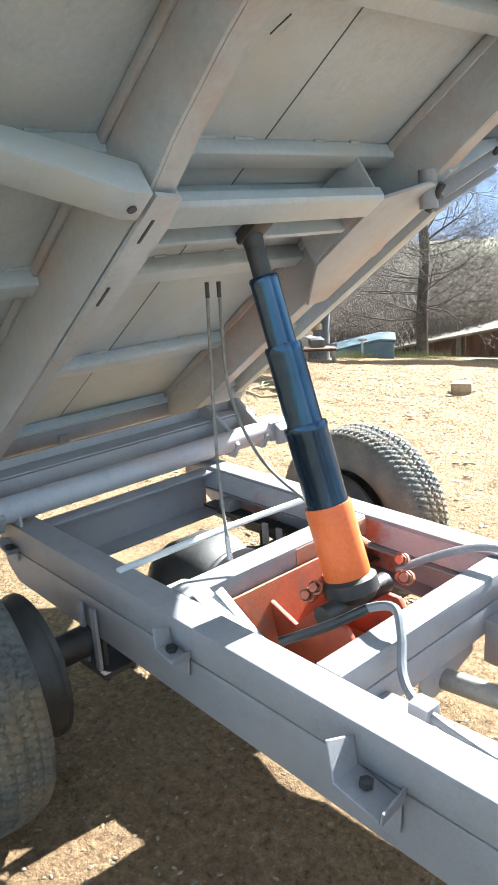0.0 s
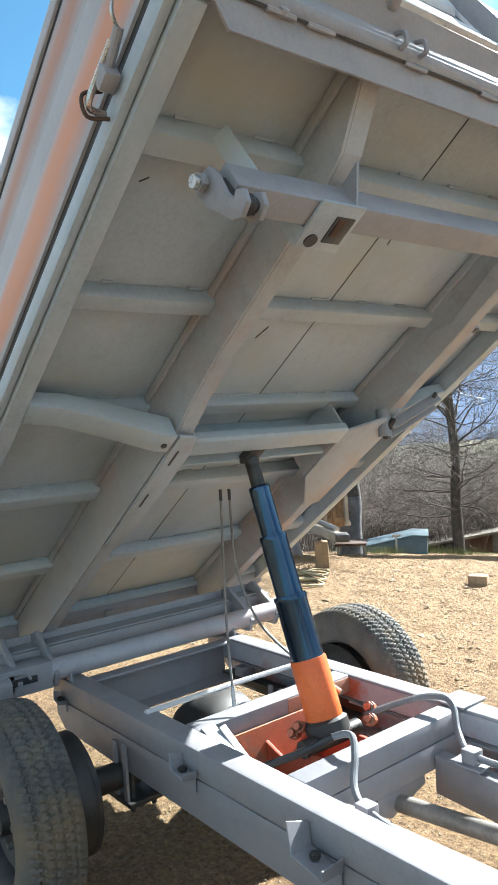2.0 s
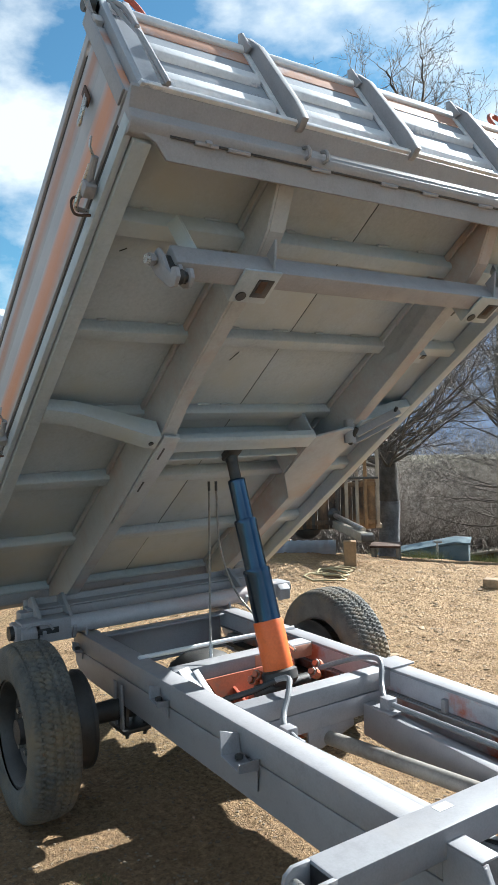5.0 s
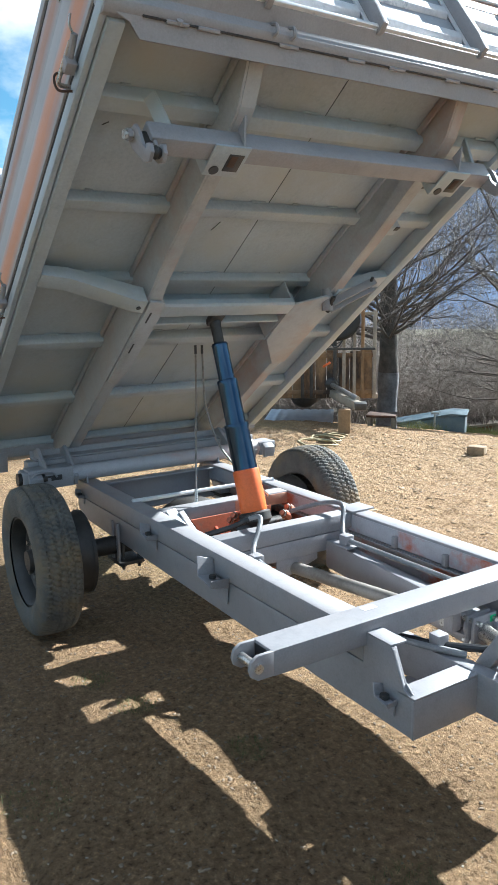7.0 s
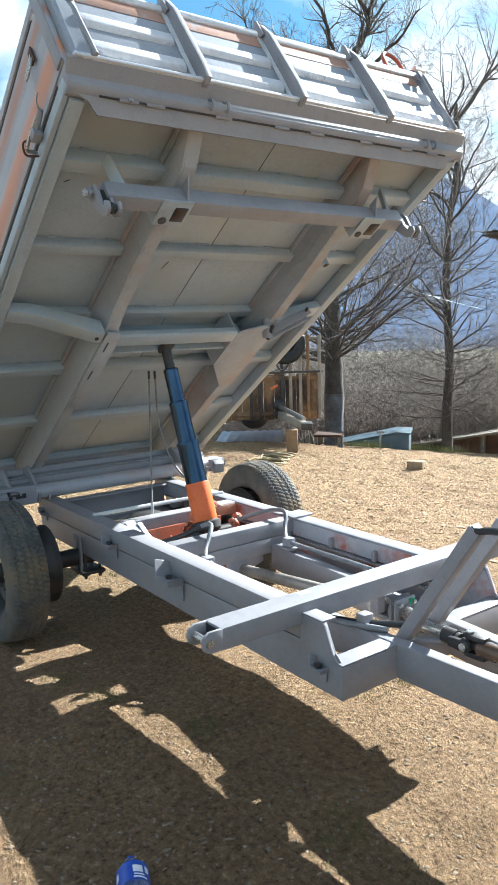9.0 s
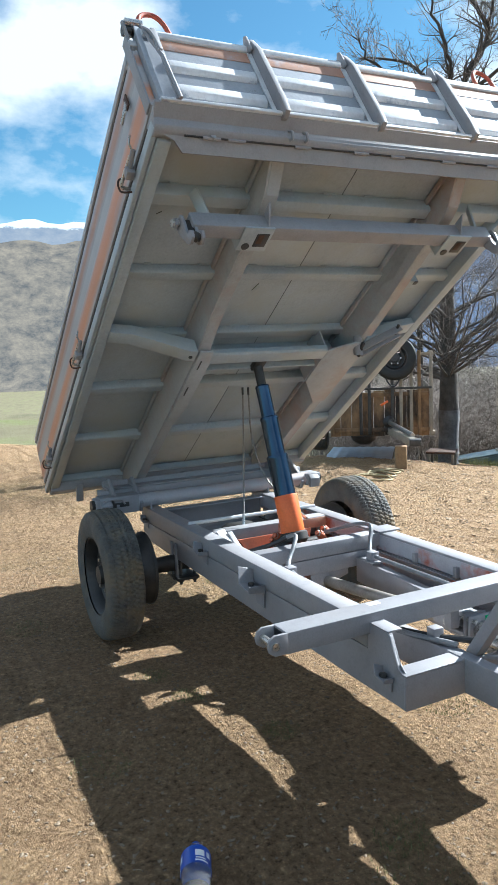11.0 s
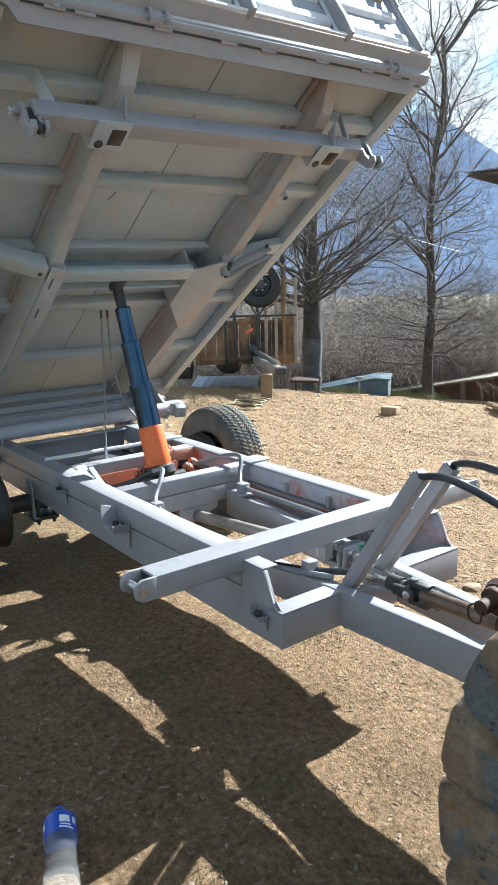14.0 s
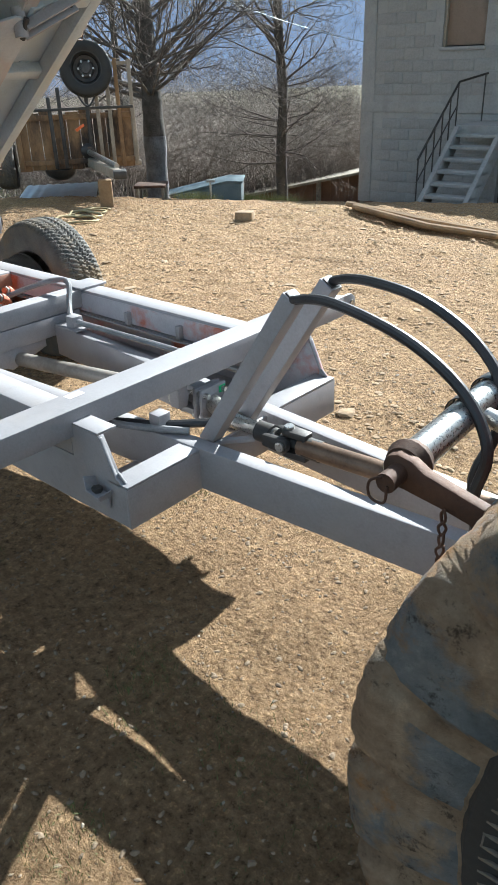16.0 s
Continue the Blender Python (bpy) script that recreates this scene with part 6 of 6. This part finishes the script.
cart = thing("farm_cart", "old plank farm cart with spare wheel, shaft propped on log", "cart", CX @ Matrix.Translation((0, 0, gz(-6.1, 5.9) + 0.12)))


def C(name, bm, material, label=""):
    return part(name, bm, material, cart, label)


C("cart_floor", box(-0.15, 1.35, 0.0, 2.6, 0.24, 0.30, 0.01), WOOD_GREY, "grey plank cart floor")
for k in range(9):
    x0 = -0.12 + k * 0.155
    C("plank", box(x0, x0 + 0.147, -0.03 + 0.006 * (k % 3), 0.0, 0.24 + 0.01 * (k % 2), 0.86 + 0.02 * ((k * 7) % 3), 0.004), WOOD_CART)
for z in (0.30, 0.80):
    C("batten", box(-0.12, 1.30, -0.055, -0.028, z, z + 0.06, 0.004), WOOD_CART)
for x0, z1, mt in ((-0.10, 0.92, WOOD_CART), (0.30, 1.05, STEEL_DARK), (0.42, 1.15, STEEL_DARK), (0.74, 1.15, STEEL_DARK), (0.86, 1.25, WOOD_GREY), (1.0, 1.36, WOOD_GREY), (1.11, 1.43, WOOD_CART), (1.27, 1.42, WOOD_GREY)):
    C("upright", box(x0, x0 + 0.045, -0.085, -0.057, 0.26, z1, 0.004), mt)
C("top_rail", box(0.85, 1.33, -0.056, -0.02, 1.36, 1.40, 0.004), WOOD_GREY)
C("top_rail", box(-0.12, 1.30, -0.10, -0.086, 0.90, 0.93, 0.003), STEEL_DARK)
for k in range(6):
    C("side_plank", box(1.30, 1.325, 0.02, 2.55, 0.30 + 0.10 * k, 0.39 + 0.10 * k, 0.004), WOOD_GREY)
C("shaft", beam((0.62, 0.6, 0.30), (1.0, -1.50, 0.335), 0.09, 0.10, 0.01), WOOD_GREY, "heavy timber cart shaft")
C("coupling", tube([(0.72, -0.25, 0.45), (1.0, -1.30, 0.395)], 0.032, 12), STEEL_BARE, "worn steel coupling rod")
C("coupling_head", moved(lathe([(-0.08, 0.0), (-0.08, 0.05), (0.0, 0.085), (0.07, 0.05), (0.07, 0.0)], "x", 16), pose(0.71, -0.2, 0.46, 0, 0, -70)), STEEL_DARK)
C("hitch", box(0.95, 1.09, -1.62, -1.40, 0.30, 0.38, 0.012), STEEL_DARK, "dark iron hitch")
C("hanging_pan", moved(lathe([(-0.14, 0.0), (-0.13, 0.09), (-0.07, 0.17), (0.0, 0.20), (0.0, 0.0)], "z", 24), Matrix.Translation((0.35, 0.1, 0.245))), STEEL_DARK)
wheel(cart, Matrix.Translation((-0.32, 0.45, 0.29)) @ pose(0, 0, 0, 0, 0, 90), 0.30, 0.11, RUBBER, RUSTY, 1, 40)
sw_ = wheel(cart, Matrix.Translation((0.80, -0.14, 1.33)) @ pose(0, 0, 0, -8, 0, 0), 0.30, 0.09, TREAD_DARK, STEEL_DARK, -1, 40)
C("strap", tube(curve_points([(0.62, -0.10, 1.18), (0.72, -0.11, 0.98), (0.80, -0.12, 0.95), (0.90, -0.10, 1.1)], 6), 0.012, 6), HOSE_AND_SHADE)
C("orange_strap", beam((0.60, -0.11, 0.68), (0.70, -0.10, 0.74), 0.012, 0.030, 0.002), ORANGE, "faded orange strap")
lg = thing("log_prop", "short sawn timber block propping the cart shaft", "log", Matrix.Translation((-5.25, 5.48, gz(-5.25, 5.48) - 0.01)) @ pose(0, 0, 0, 0, 0, 50))
part("log_body", box(-0.075, 0.075, -0.07, 0.07, 0, 0.30, 0.012), WOOD, lg, "sawn timber block")
rp = Twigs()
pts = [Vector((-5.0 + 0.10 * math.cos(0.55 * k) * (1 + 0.05 * k) + 0.012 * k, 5.2 + 0.10 * math.sin(0.55 * k) * (1 + 0.04 * k) - 0.02 * k, 0)) for k in range(40)]
for p in pts:
    p.z = gz(p.x, p.y) + 0.02
rp.branch(pts, [0.011] * len(pts), 6)
tagged(new("rope", rp.mesh("rope", STRAW)), "loose pale rope coiled on the bare earth", "rope")
tin = thing("tin_sheet", "loose pale corrugated sheet lying beside the cart", "sheet", Matrix.Translation((-6.9, 6.0, gz(-6.9, 6.0) + 0.06)) @ pose(0, 0, 0, 0, 0, 50))
b = bmesh.new()
prev = None
for k in range(41):
    x = -0.5 + k / 40
    cur = [b.verts.new((x, y, 0.005 * math.sin(k * 1.2) + dz)) for y, dz in ((-0.9, 0), (0.9, 0), (0.9, 0.003), (-0.9, 0.003))]
    if prev:
        for i in range(4):
            b.faces.new((prev[i], cur[i], cur[(i + 1) % 4], prev[(i + 1) % 4]))
    prev = cur
part("sheet", b, TIN, tin, "corrugated metal sheet")
bench = thing("work_table", "low dark plank table beside the walnut tree", "table", Matrix.Translation((-6.55, 7.35, gz(-6.55, 7.35))) @ pose(0, 0, 0, 0, 0, 40))
part("tabletop", box(-0.24, 0.20, -0.2, 0.2, 0.20, 0.235, 0.006), RUSTY, bench)
for sx in (-1, 1):
    for sy in (-1, 1):
        part("leg", box(sx * 0.18 - 0.04, sx * 0.18, sy * 0.16 - 0.02, sy * 0.16 + 0.02, -0.05, 0.20, 0.003), WOOD_GREY, bench)

# ---- trough, low barn, fence ----
tr = thing("stone_trough", "blue-grey concrete trough with a sloping lid and a tap", "trough", Matrix.Translation((-8.02, 10.86, -1.22)) @ pose(0, 0, 0, 0, 0, 38))
part("trough_body", prism([(-1.75, 0.0), (0.02, 0.0), (0.02, 0.52), (-0.25, 0.54), (-1.75, 0.22)], 0.0, 0.8, "y", 0.02), CONCRETE, tr, "bluish concrete body")
part("lid", prism([(-1.78, 0.225), (-0.25, 0.545), (0.05, 0.525), (0.05, 0.56), (-0.25, 0.58), (-1.78, 0.26)], -0.03, 0.83, "y", 0.006), CONCRETE, tr, "sloping pale lid")
part("tap_post", tube([(-0.55, -0.15, -0.1), (-0.55, -0.15, 0.62)], 0.02, 10), TIN, tr, "grey water pipe")
part("tap", tube([(-0.62, -0.15, 0.60), (-0.46, -0.15, 0.60)], 0.026, 10), TIN, tr)

barn = thing("low_barn", "low red-brown boarded barn with a long plank-edged roof", "barn", Matrix.Translation((-9.6, 15.95, -2.3)) @ pose(0, 0, 0, 0, 0, 37))
RAKE = Matrix(((1, 0, 0, 0), (0, 1, 0, 0), (0.17, 0, 1, -0.26), (0, 0, 0, 1)))
part("barn_wall", moved(box(-2.6, 3.2, 0.0, 0.12, -0.6, 1.18, 0.01), RAKE), RUST_SHEET, barn, "rust-brown boarding")
for k in range(26):
    x0 = -2.6 + k * 0.223
    part("board", moved(box(x0, x0 + 0.212, -0.03 + 0.008 * (k % 3), 0.0, -0.6, 1.16, 0.003), RAKE), RUST_SHEET, barn)
for k in range(6):
    part("barn_post", moved(box(-2.5 + k * 1.1, -2.38 + k * 1.1, -0.10, -0.032, -0.6, 1.17, 0.006), RAKE), WOOD_GREY, barn)
part("roof", moved(prism([(-0.35, 1.20), (3.2, 0.80), (3.2, 0.86), (-0.35, 1.26)], -2.9, 3.4, "x", 0.006), RAKE), WOOD_GREY, barn, "grey plank roof edge")
fence = thing("meadow_fence", "thin grey post-and-wire fence along the meadow", "fence", Matrix.Translation((-12.0, 22.0, 0)))
for k in range(12):
    x, y = -16.5 + 0.75 * k, 23.5 + 0.25 * k
    z = gz(x, y)
    part("post", tube([(x + 12, y - 22, z - 0.1), (x + 12 + 0.02, y - 22, z + 1.05)], 0.035, 6), WOOD_GREY, fence)
for h_ in (0.45, 0.95):
    part("wire", tube([(-16.5 + 0.75 * k + 12, 1.5 + 0.25 * k, gz(-16.5 + 0.75 * k, 23.5 + 0.25 * k) + h_) for k in range(12)], 0.008, 4), TIN, fence)
wire = Twigs()
w0, w1 = Vector((-9.0, 7.6, 3.45)), Vector((-7.2, 14.2, 1.55))
line = [w0.lerp(w1, k / 20) - Vector((0, 0, 0.25 * (1 - (k / 10 - 1) ** 2))) for k in range(21)]
wire.branch(line, [0.006] * 21, 5)
tagged(new("power_cable", wire.mesh("power_cable", TIN)), "thin pale cable strung from tree to house", "cable")

# ---- block house with outside stairs ----
HM = Matrix.Translation((-7.22, 13.73, -1.36)) @ pose(0, 0, 0, 0, 0, 3.0)
house = thing("block_house", "unrendered grey block house with shed roof and outside stairs", "house", HM)


def Hs(name, bm, material, label="", parent=None):
    return part(name, bm, material, parent or house, label)


# front wall with openings for window and door: strips round them
WX0, WX1, WZ0, WZ1 = 1.62, 2.42, 2.81, 3.68
DX0, DX1, DZ0, DZ1 = 2.92, 3.82, 1.76, 3.66
WT = 0.25
for x0, x1, z0, z1 in ((0.0, WX0, 0.0, 4.36), (WX0, WX1, 0.0, WZ0), (WX0, WX1, WZ1, 4.36), (WX1, DX0, 0.0, 4.36), (DX0, DX1, 1.45, DZ0), (DX0, DX1, DZ1, 4.36), (DX1, 4.6, 1.45, 4.36), (4.6, 7.0, 0.0, 4.36)):
    Hs("wall", box(x0, x1, 0.0, WT, z0, z1, 0.0), BLOCK, "grey blockwork wall")
Hs("wall", box(0.0, WT, WT, 6.0, 0.0, 3.95, 0.0), BLOCK)
Hs("wall", box(6.75, 7.0, WT, 6.0, 0.0, 3.95, 0.0), BLOCK)
Hs("wall", box(0.0, 7.0, 6.0, 6.25, 0.0, 3.95, 0.0), BLOCK)
Hs("corner_column", box(-0.015, 0.26, -0.015, 0.0, 0.0, 4.35, 0.003), BLOCK)
Hs("ring_beam", box(-0.02, 7.0, -0.018, -0.001, 1.72, 1.90, 0.003), BLOCK)
blk = Hs("block", box(0.0, 0.388, -0.008, -0.001, 0.0, 0.186, 0.003), BLOCK_PIECE)
first = True
for row in range(21):
    z0 = 0.03 + row * 0.2
    if 1.52 < z0 < 1.90:
        continue
    for col_ in range(-1, 7):
        x0 = 0.275 + col_ * 0.4 + 0.2 * (row % 2)
        if x0 < 0.27 or x0 + 0.388 > DX0 - 0.01:
            continue
        if x0 < WX1 + 0.04 and x0 + 0.388 > WX0 - 0.04 and z0 < WZ1 + 0.03 and z0 + 0.186 > WZ0 - 0.06:
            continue
        if first:
            blk.matrix_basis, first = Matrix.Translation((x0, 0, z0)), False
        else:
            share(blk, Matrix.Translation((x0, 0, z0)))
wd = Hs("window", box(WX0 + 0.03, WX1 - 0.03, 0.10, 0.13, WZ0 + 0.03, WZ1 - 0.03, 0.002), BOARD, "window opening closed with a brown board")
Hs("window_frame", box(WX0, WX0 + 0.045, 0.03, 0.14, WZ0, WZ1, 0.003), WOOD_GREY, "", wd)
Hs("window_sill", box(WX0 - 0.03, WX1 + 0.03, -0.03, 0.10, WZ0 - 0.05, WZ0 + 0.01, 0.003), BLOCK, "", wd)
dr = Hs("door", box(DX0 + 0.07, DX1 - 0.07, 0.08, 0.12, DZ0 + 0.02, DZ0 + 0.62, 0.004), WOOD_DOOR, "varnished pine door with tall glass panes")
for x0, x1, z0, z1 in ((DX0, DX0 + 0.08, DZ0, DZ1), (DX1 - 0.08, DX1, DZ0, DZ1), (DX0, DX1, DZ1 - 0.09, DZ1), (DX0 + 0.08, DX1 - 0.08, DZ0 + 0.60, DZ0 + 0.70), (DX0 + 0.26, DX0 + 0.31, DZ0 + 0.7, DZ1 - 0.09), (DX0 + 0.54, DX0 + 0.59, DZ0 + 0.7, DZ1 - 0.09)):
    Hs("door_frame", box(x0, x1, 0.05, 0.13, z0, z1, 0.004), WOOD_DOOR, "", dr)
for x0 in (DX0 + 0.08, DX0 + 0.31, DX0 + 0.59):
    Hs("pane", box(x0, x0 + 0.22, 0.09, 0.096, DZ0 + 0.7, DZ1 - 0.09, 0.0), PANE, "", dr)
# made-up opening and dark panel stand for the shade under the landing
Hs("cellar_door", box(2.92, 4.6, 0.16, 0.21, -0.4, 1.46, 0.004), WOOD_DARK, "added dark panel standing for the shade below the landing")
Hs("room_floor", box(WT, 6.75, WT, 6.0, 1.70, 1.76, 0.0), BLOCK)
# roof with rafters and corrugated sheet
for k in range(9):
    Hs("rafter", tube([(0.35 + k * 0.82, -0.78, 4.585), (0.35 + k * 0.82, 6.3, 4.04)], 0.075, 12), WOOD_LOG, "round log rafter")
Hs("eave_board", box(0.0, 7.0, 0.02, 0.09, 4.36, 4.46, 0.004), WOOD_GREY)
for z_, y_ in ((4.665, -0.78), (4.62, -0.1)):
    Hs("purlin", box(-0.55, 7.3, y_, y_ + 0.07, z_ + 0.02, z_ + 0.07, 0.004), WOOD_GREY)
b = bmesh.new()
prev = None
for k in range(260):
    x = -0.62 + k * 0.031
    zz = 0.011 * math.sin(k * math.pi / 2.5)
    cur = [b.verts.new((x, -0.92, 4.76 + zz)), b.verts.new((x, 6.5, 4.19 + zz)), b.verts.new((x, 6.5, 4.20 + zz)), b.verts.new((x, -0.92, 4.77 + zz))]
    if prev:
        for i in range(4):
            b.faces.new((prev[i], cur[i], cur[(i + 1) % 4], prev[(i + 1) % 4]))
    prev = cur
Hs("roof", b, TIN, "corrugated metal roof")
Hs("soffit", prism([(-0.86, 4.672), (6.4, 4.11), (6.4, 4.14), (-0.86, 4.702)], -0.56, 7.3, "x", 0.0), WOOD_DARK, "dark boards above the rafters")
# landing, and stairs that climb towards the wall
Hs("landing", box(2.40, 4.8, -0.95, 0.0, 1.46, 1.60, 0.01), BLOCK, "concrete landing")
st = Hs("stairs", prism([(-3.10, -0.38), (-2.80, -0.38), (-0.90, 1.30), (-0.90, 1.58), (-1.0, 1.58), (-3.10, -0.15)], 3.24, 3.32, "x", 0.006), BLOCK, "open concrete stairs with thick treads")
Hs("stringer", prism([(-3.10, -0.38), (-2.80, -0.38), (-0.90, 1.30), (-0.90, 1.58), (-1.0, 1.58), (-3.10, -0.15)], 2.44, 2.52, "x", 0.006), BLOCK, "", st)
for k in range(-3, 8):
    y0, z0 = -2.62 + k * 0.215, 0.20 + k * 0.174
    Hs("tread", box(2.44, 3.32, y0, y0 + 0.27, z0, z0 + 0.055, 0.006), BLOCK, "", st)
rl = Hs("railing", tube([(2.44, -2.35, 1.18), (2.44, -0.95, 2.28), (2.56, -0.05, 2.38)], 0.020, 10), STEEL_DARK, "dark steel handrail with bars")
for k in range(6):
    f = k / 5
    Hs("baluster", tube([(2.44, -2.33 + 1.36 * f, 0.46 + 1.12 * f), (2.44, -2.33 + 1.36 * f, 1.19 + 1.08 * f)], 0.013, 8), STEEL_DARK, "", rl)
Hs("lower_rail", tube([(2.44, -2.35, 0.82), (2.44, -0.95, 1.92)], 0.012, 8), STEEL_DARK, "", rl)
Hs("baluster", tube([(2.55, -0.10, 1.60), (2.55, -0.10, 2.375)], 0.013, 8), STEEL_DARK, "", rl)
Hs("landing_post", box(4.5, 4.7, -0.9, -0.7, 0.0, 1.46, 0.01), BLOCK)
lb = thing("timber_poles", "stack of long weathered poles lying along the yard edge", "timber")
for k in range(4):
    x0, y0, x1, y1 = -3.0 + 0.10 * k, 7.02 - 0.09 * k, 0.5 + 0.2 * k, 6.35 - 0.10 * k
    part("pole", tube([(x0 + (x1 - x0) * f, y0 + (y1 - y0) * f, gz(x0 + (x1 - x0) * f, y0 + (y1 - y0) * f) + 0.04 + 0.03 * (k % 2)) for f in (0, 0.25, 0.5, 0.75, 1)], [0.030, 0.030, 0.028, 0.027, 0.024], 8), WOOD, lb)

# ---- stones, clods, grass ----
def stone_mesh(seed, material, squash=0.6):
    rng = random.Random(seed)
    b = bmesh.new()
    bmesh.ops.create_icosphere(b, subdivisions=1, radius=1.0)
    for v in b.verts:
        v.co *= rng.uniform(0.65, 1.15)
        v.co.z *= squash
    me = bpy.data.meshes.new("stone")
    b.to_mesh(me)
    b.free()
    me.materials.append(material)
    return me


def scatter(name, label, category, area, count, size, material, seed, flat=(1.0, 1.0, 1.0)):
    """One mesh of many loose lumps pressed into the ground."""
    rng = np.random.RandomState(seed)
    base = [stone_mesh(seed * 7 + k, material) for k in range(5)]
    shapes = []
    for me in base:
        co = np.array([v.co[:] for v in me.vertices])
        fa = [tuple(p.vertices) for p in me.polygons]
        shapes.append((co, fa))
        bpy.data.meshes.remove(me)
    verts, faces, off = [], [], 0
    x0, x1, y0, y1 = area
    xs, ys = rng.uniform(x0, x1, count), rng.uniform(y0, y1, count)
    zs = ground_height(xs, ys)
    for k in range(count):
        s = size[0] + (size[1] - size[0]) * rng.rand() ** 3.5
        co, fa = shapes[k % 5]
        a = rng.rand() * 6.28
        ca, sa = math.cos(a), math.sin(a)
        p = co * s * (flat[0], flat[1] * rng.uniform(0.6, 1), flat[2] * rng.uniform(0.6, 1))
        q = np.stack([p[:, 0] * ca - p[:, 1] * sa + xs[k], p[:, 0] * sa + p[:, 1] * ca + ys[k], p[:, 2] + zs[k] + s * 0.15 * flat[2]], 1)
        verts.append(q)
        faces += [(i + off, j + off, l + off) for i, j, l in fa]
        off += len(co)
    me = bpy.data.meshes.new(name)
    me.from_pydata(np.concatenate(verts).tolist(), [], faces)
    me.materials.append(material)
    return tagged(new(name, me), label, category, kind="stuff")


scatter("gravel", "small pale stones strewn over the trampled earth", "gravel", (-3.5, 3.0, -1.2, 3.2), 5000, (0.0015, 0.007), PEBBLE, 3, (1.15, 0.9, 0.6))
scatter("gravel", "pale stones lying across the open yard", "gravel", (-8.0, 3.0, 2.8, 9.5), 4200, (0.003, 0.013), PEBBLE, 4, (1.15, 0.9, 0.6))
scatter("earth_clods", "crumbled brown clods on the open yard", "clods", (-9.0, 4.0, 2.2, 9.0), 34000, (0.004, 0.020), CLOD, 5, (1.2, 1.0, 0.75))
scatter("earth_clods", "crumbled brown earth under the trailer", "clods", (-3.5, 3.0, -1.2, 3.0), 30000, (0.002, 0.012), CLOD_DARK, 6, (1.2, 0.9, 0.6))
scatter("earth_clods", "larger broken lumps of turned earth on the yard", "clods", (-9.0, 4.0, 2.4, 9.0), 900, (0.012, 0.045), CLOD, 9, (1.3, 1.0, 0.6))


def grass_tufts(name, label, spots, blades, material, height, seed):
    rng = random.Random(seed)
    v, f = [], []
    for (cx, cy, r) in spots:
        for k in range(blades):
            a, d = rng.random() * 6.283, r * math.sqrt(rng.random())
            x, y = cx + math.cos(a) * d, cy + math.sin(a) * d
            z = gz(x, y)
            h_ = height * rng.uniform(0.4, 1.2)
            lx, ly = rng.gauss(0, 0.5) * h_, rng.gauss(0, 0.5) * h_
            w_ = 0.0009
            ang = rng.random() * 3.14
            ox, oy = math.cos(ang) * w_, math.sin(ang) * w_
            i = len(v)
            v += [(x - ox, y - oy, z), (x + ox, y + oy, z), (x + lx * 0.5 + ox * 0.7, y + ly * 0.5 + oy * 0.7, z + h_ * 0.6), (x + lx * 0.5 - ox * 0.7, y + ly * 0.5 - oy * 0.7, z + h_ * 0.6), (x + lx, y + ly, z + h_)]
            f += [(i, i + 1, i + 2, i + 3), (i + 3, i + 2, i + 4)]
    me = bpy.data.meshes.new(name)
    me.from_pydata(v, [], f)
    me.materials.append(material)
    return tagged(new(name, me), label, "grass", kind="stuff")


rg = random.Random(8)
grass_tufts("grass", "short green grass tufts in trampled earth", [(0.72, 0.78, 0.16), (0.95, 0.85, 0.14), (1.1, 0.7, 0.2), (0.55, 0.85, 0.1), (-0.35, 0.12, 0.12), (-0.7, 0.62, 0.08), (-0.98, 0.55, 0.1), (-2.6, 1.0, 0.2), (-2.8, 1.2, 0.25)] + [(rg.uniform(-2.5, 2.5), rg.uniform(-0.8, 2.8), rg.uniform(0.04, 0.12)) for k in range(22)], 240, GRASS, 0.017, 1)
grass_tufts("dry_grass", "dry yellow grass and straw bits on earth", [(rg.uniform(-0.5, 2.2), rg.uniform(0.2, 2.6), rg.uniform(0.1, 0.35)) for k in range(30)] + [(rg.uniform(-6, 2), rg.uniform(2.5, 7), rg.uniform(0.1, 0.3)) for k in range(60)], 60, STRAW, 0.009, 2)
grass_tufts("meadow_grass", "green spring grass at the foot of the scrub", [(-8.6 + rg.uniform(-1.2, 1.2), 11.9 + rg.uniform(-0.8, 0.8), 0.4) for k in range(26)] + [(-7.9 + rg.uniform(-0.6, 0.6), 9.4 + rg.uniform(-0.5, 0.5), 0.25) for k in range(10)], 160, GRASS, 0.16, 3)
stn = thing("brick_lump", "single grey-brown broken block lying on the yard", "stone", Matrix.Translation((-3.40, 5.76, gz(-3.40, 5.76) + 0.01)) @ pose(0, 0, 0, 0, 0, 25))
part("lump", box(-0.09, 0.09, -0.06, 0.06, -0.03, 0.07, 0.012), CLOD, stn, "broken block")
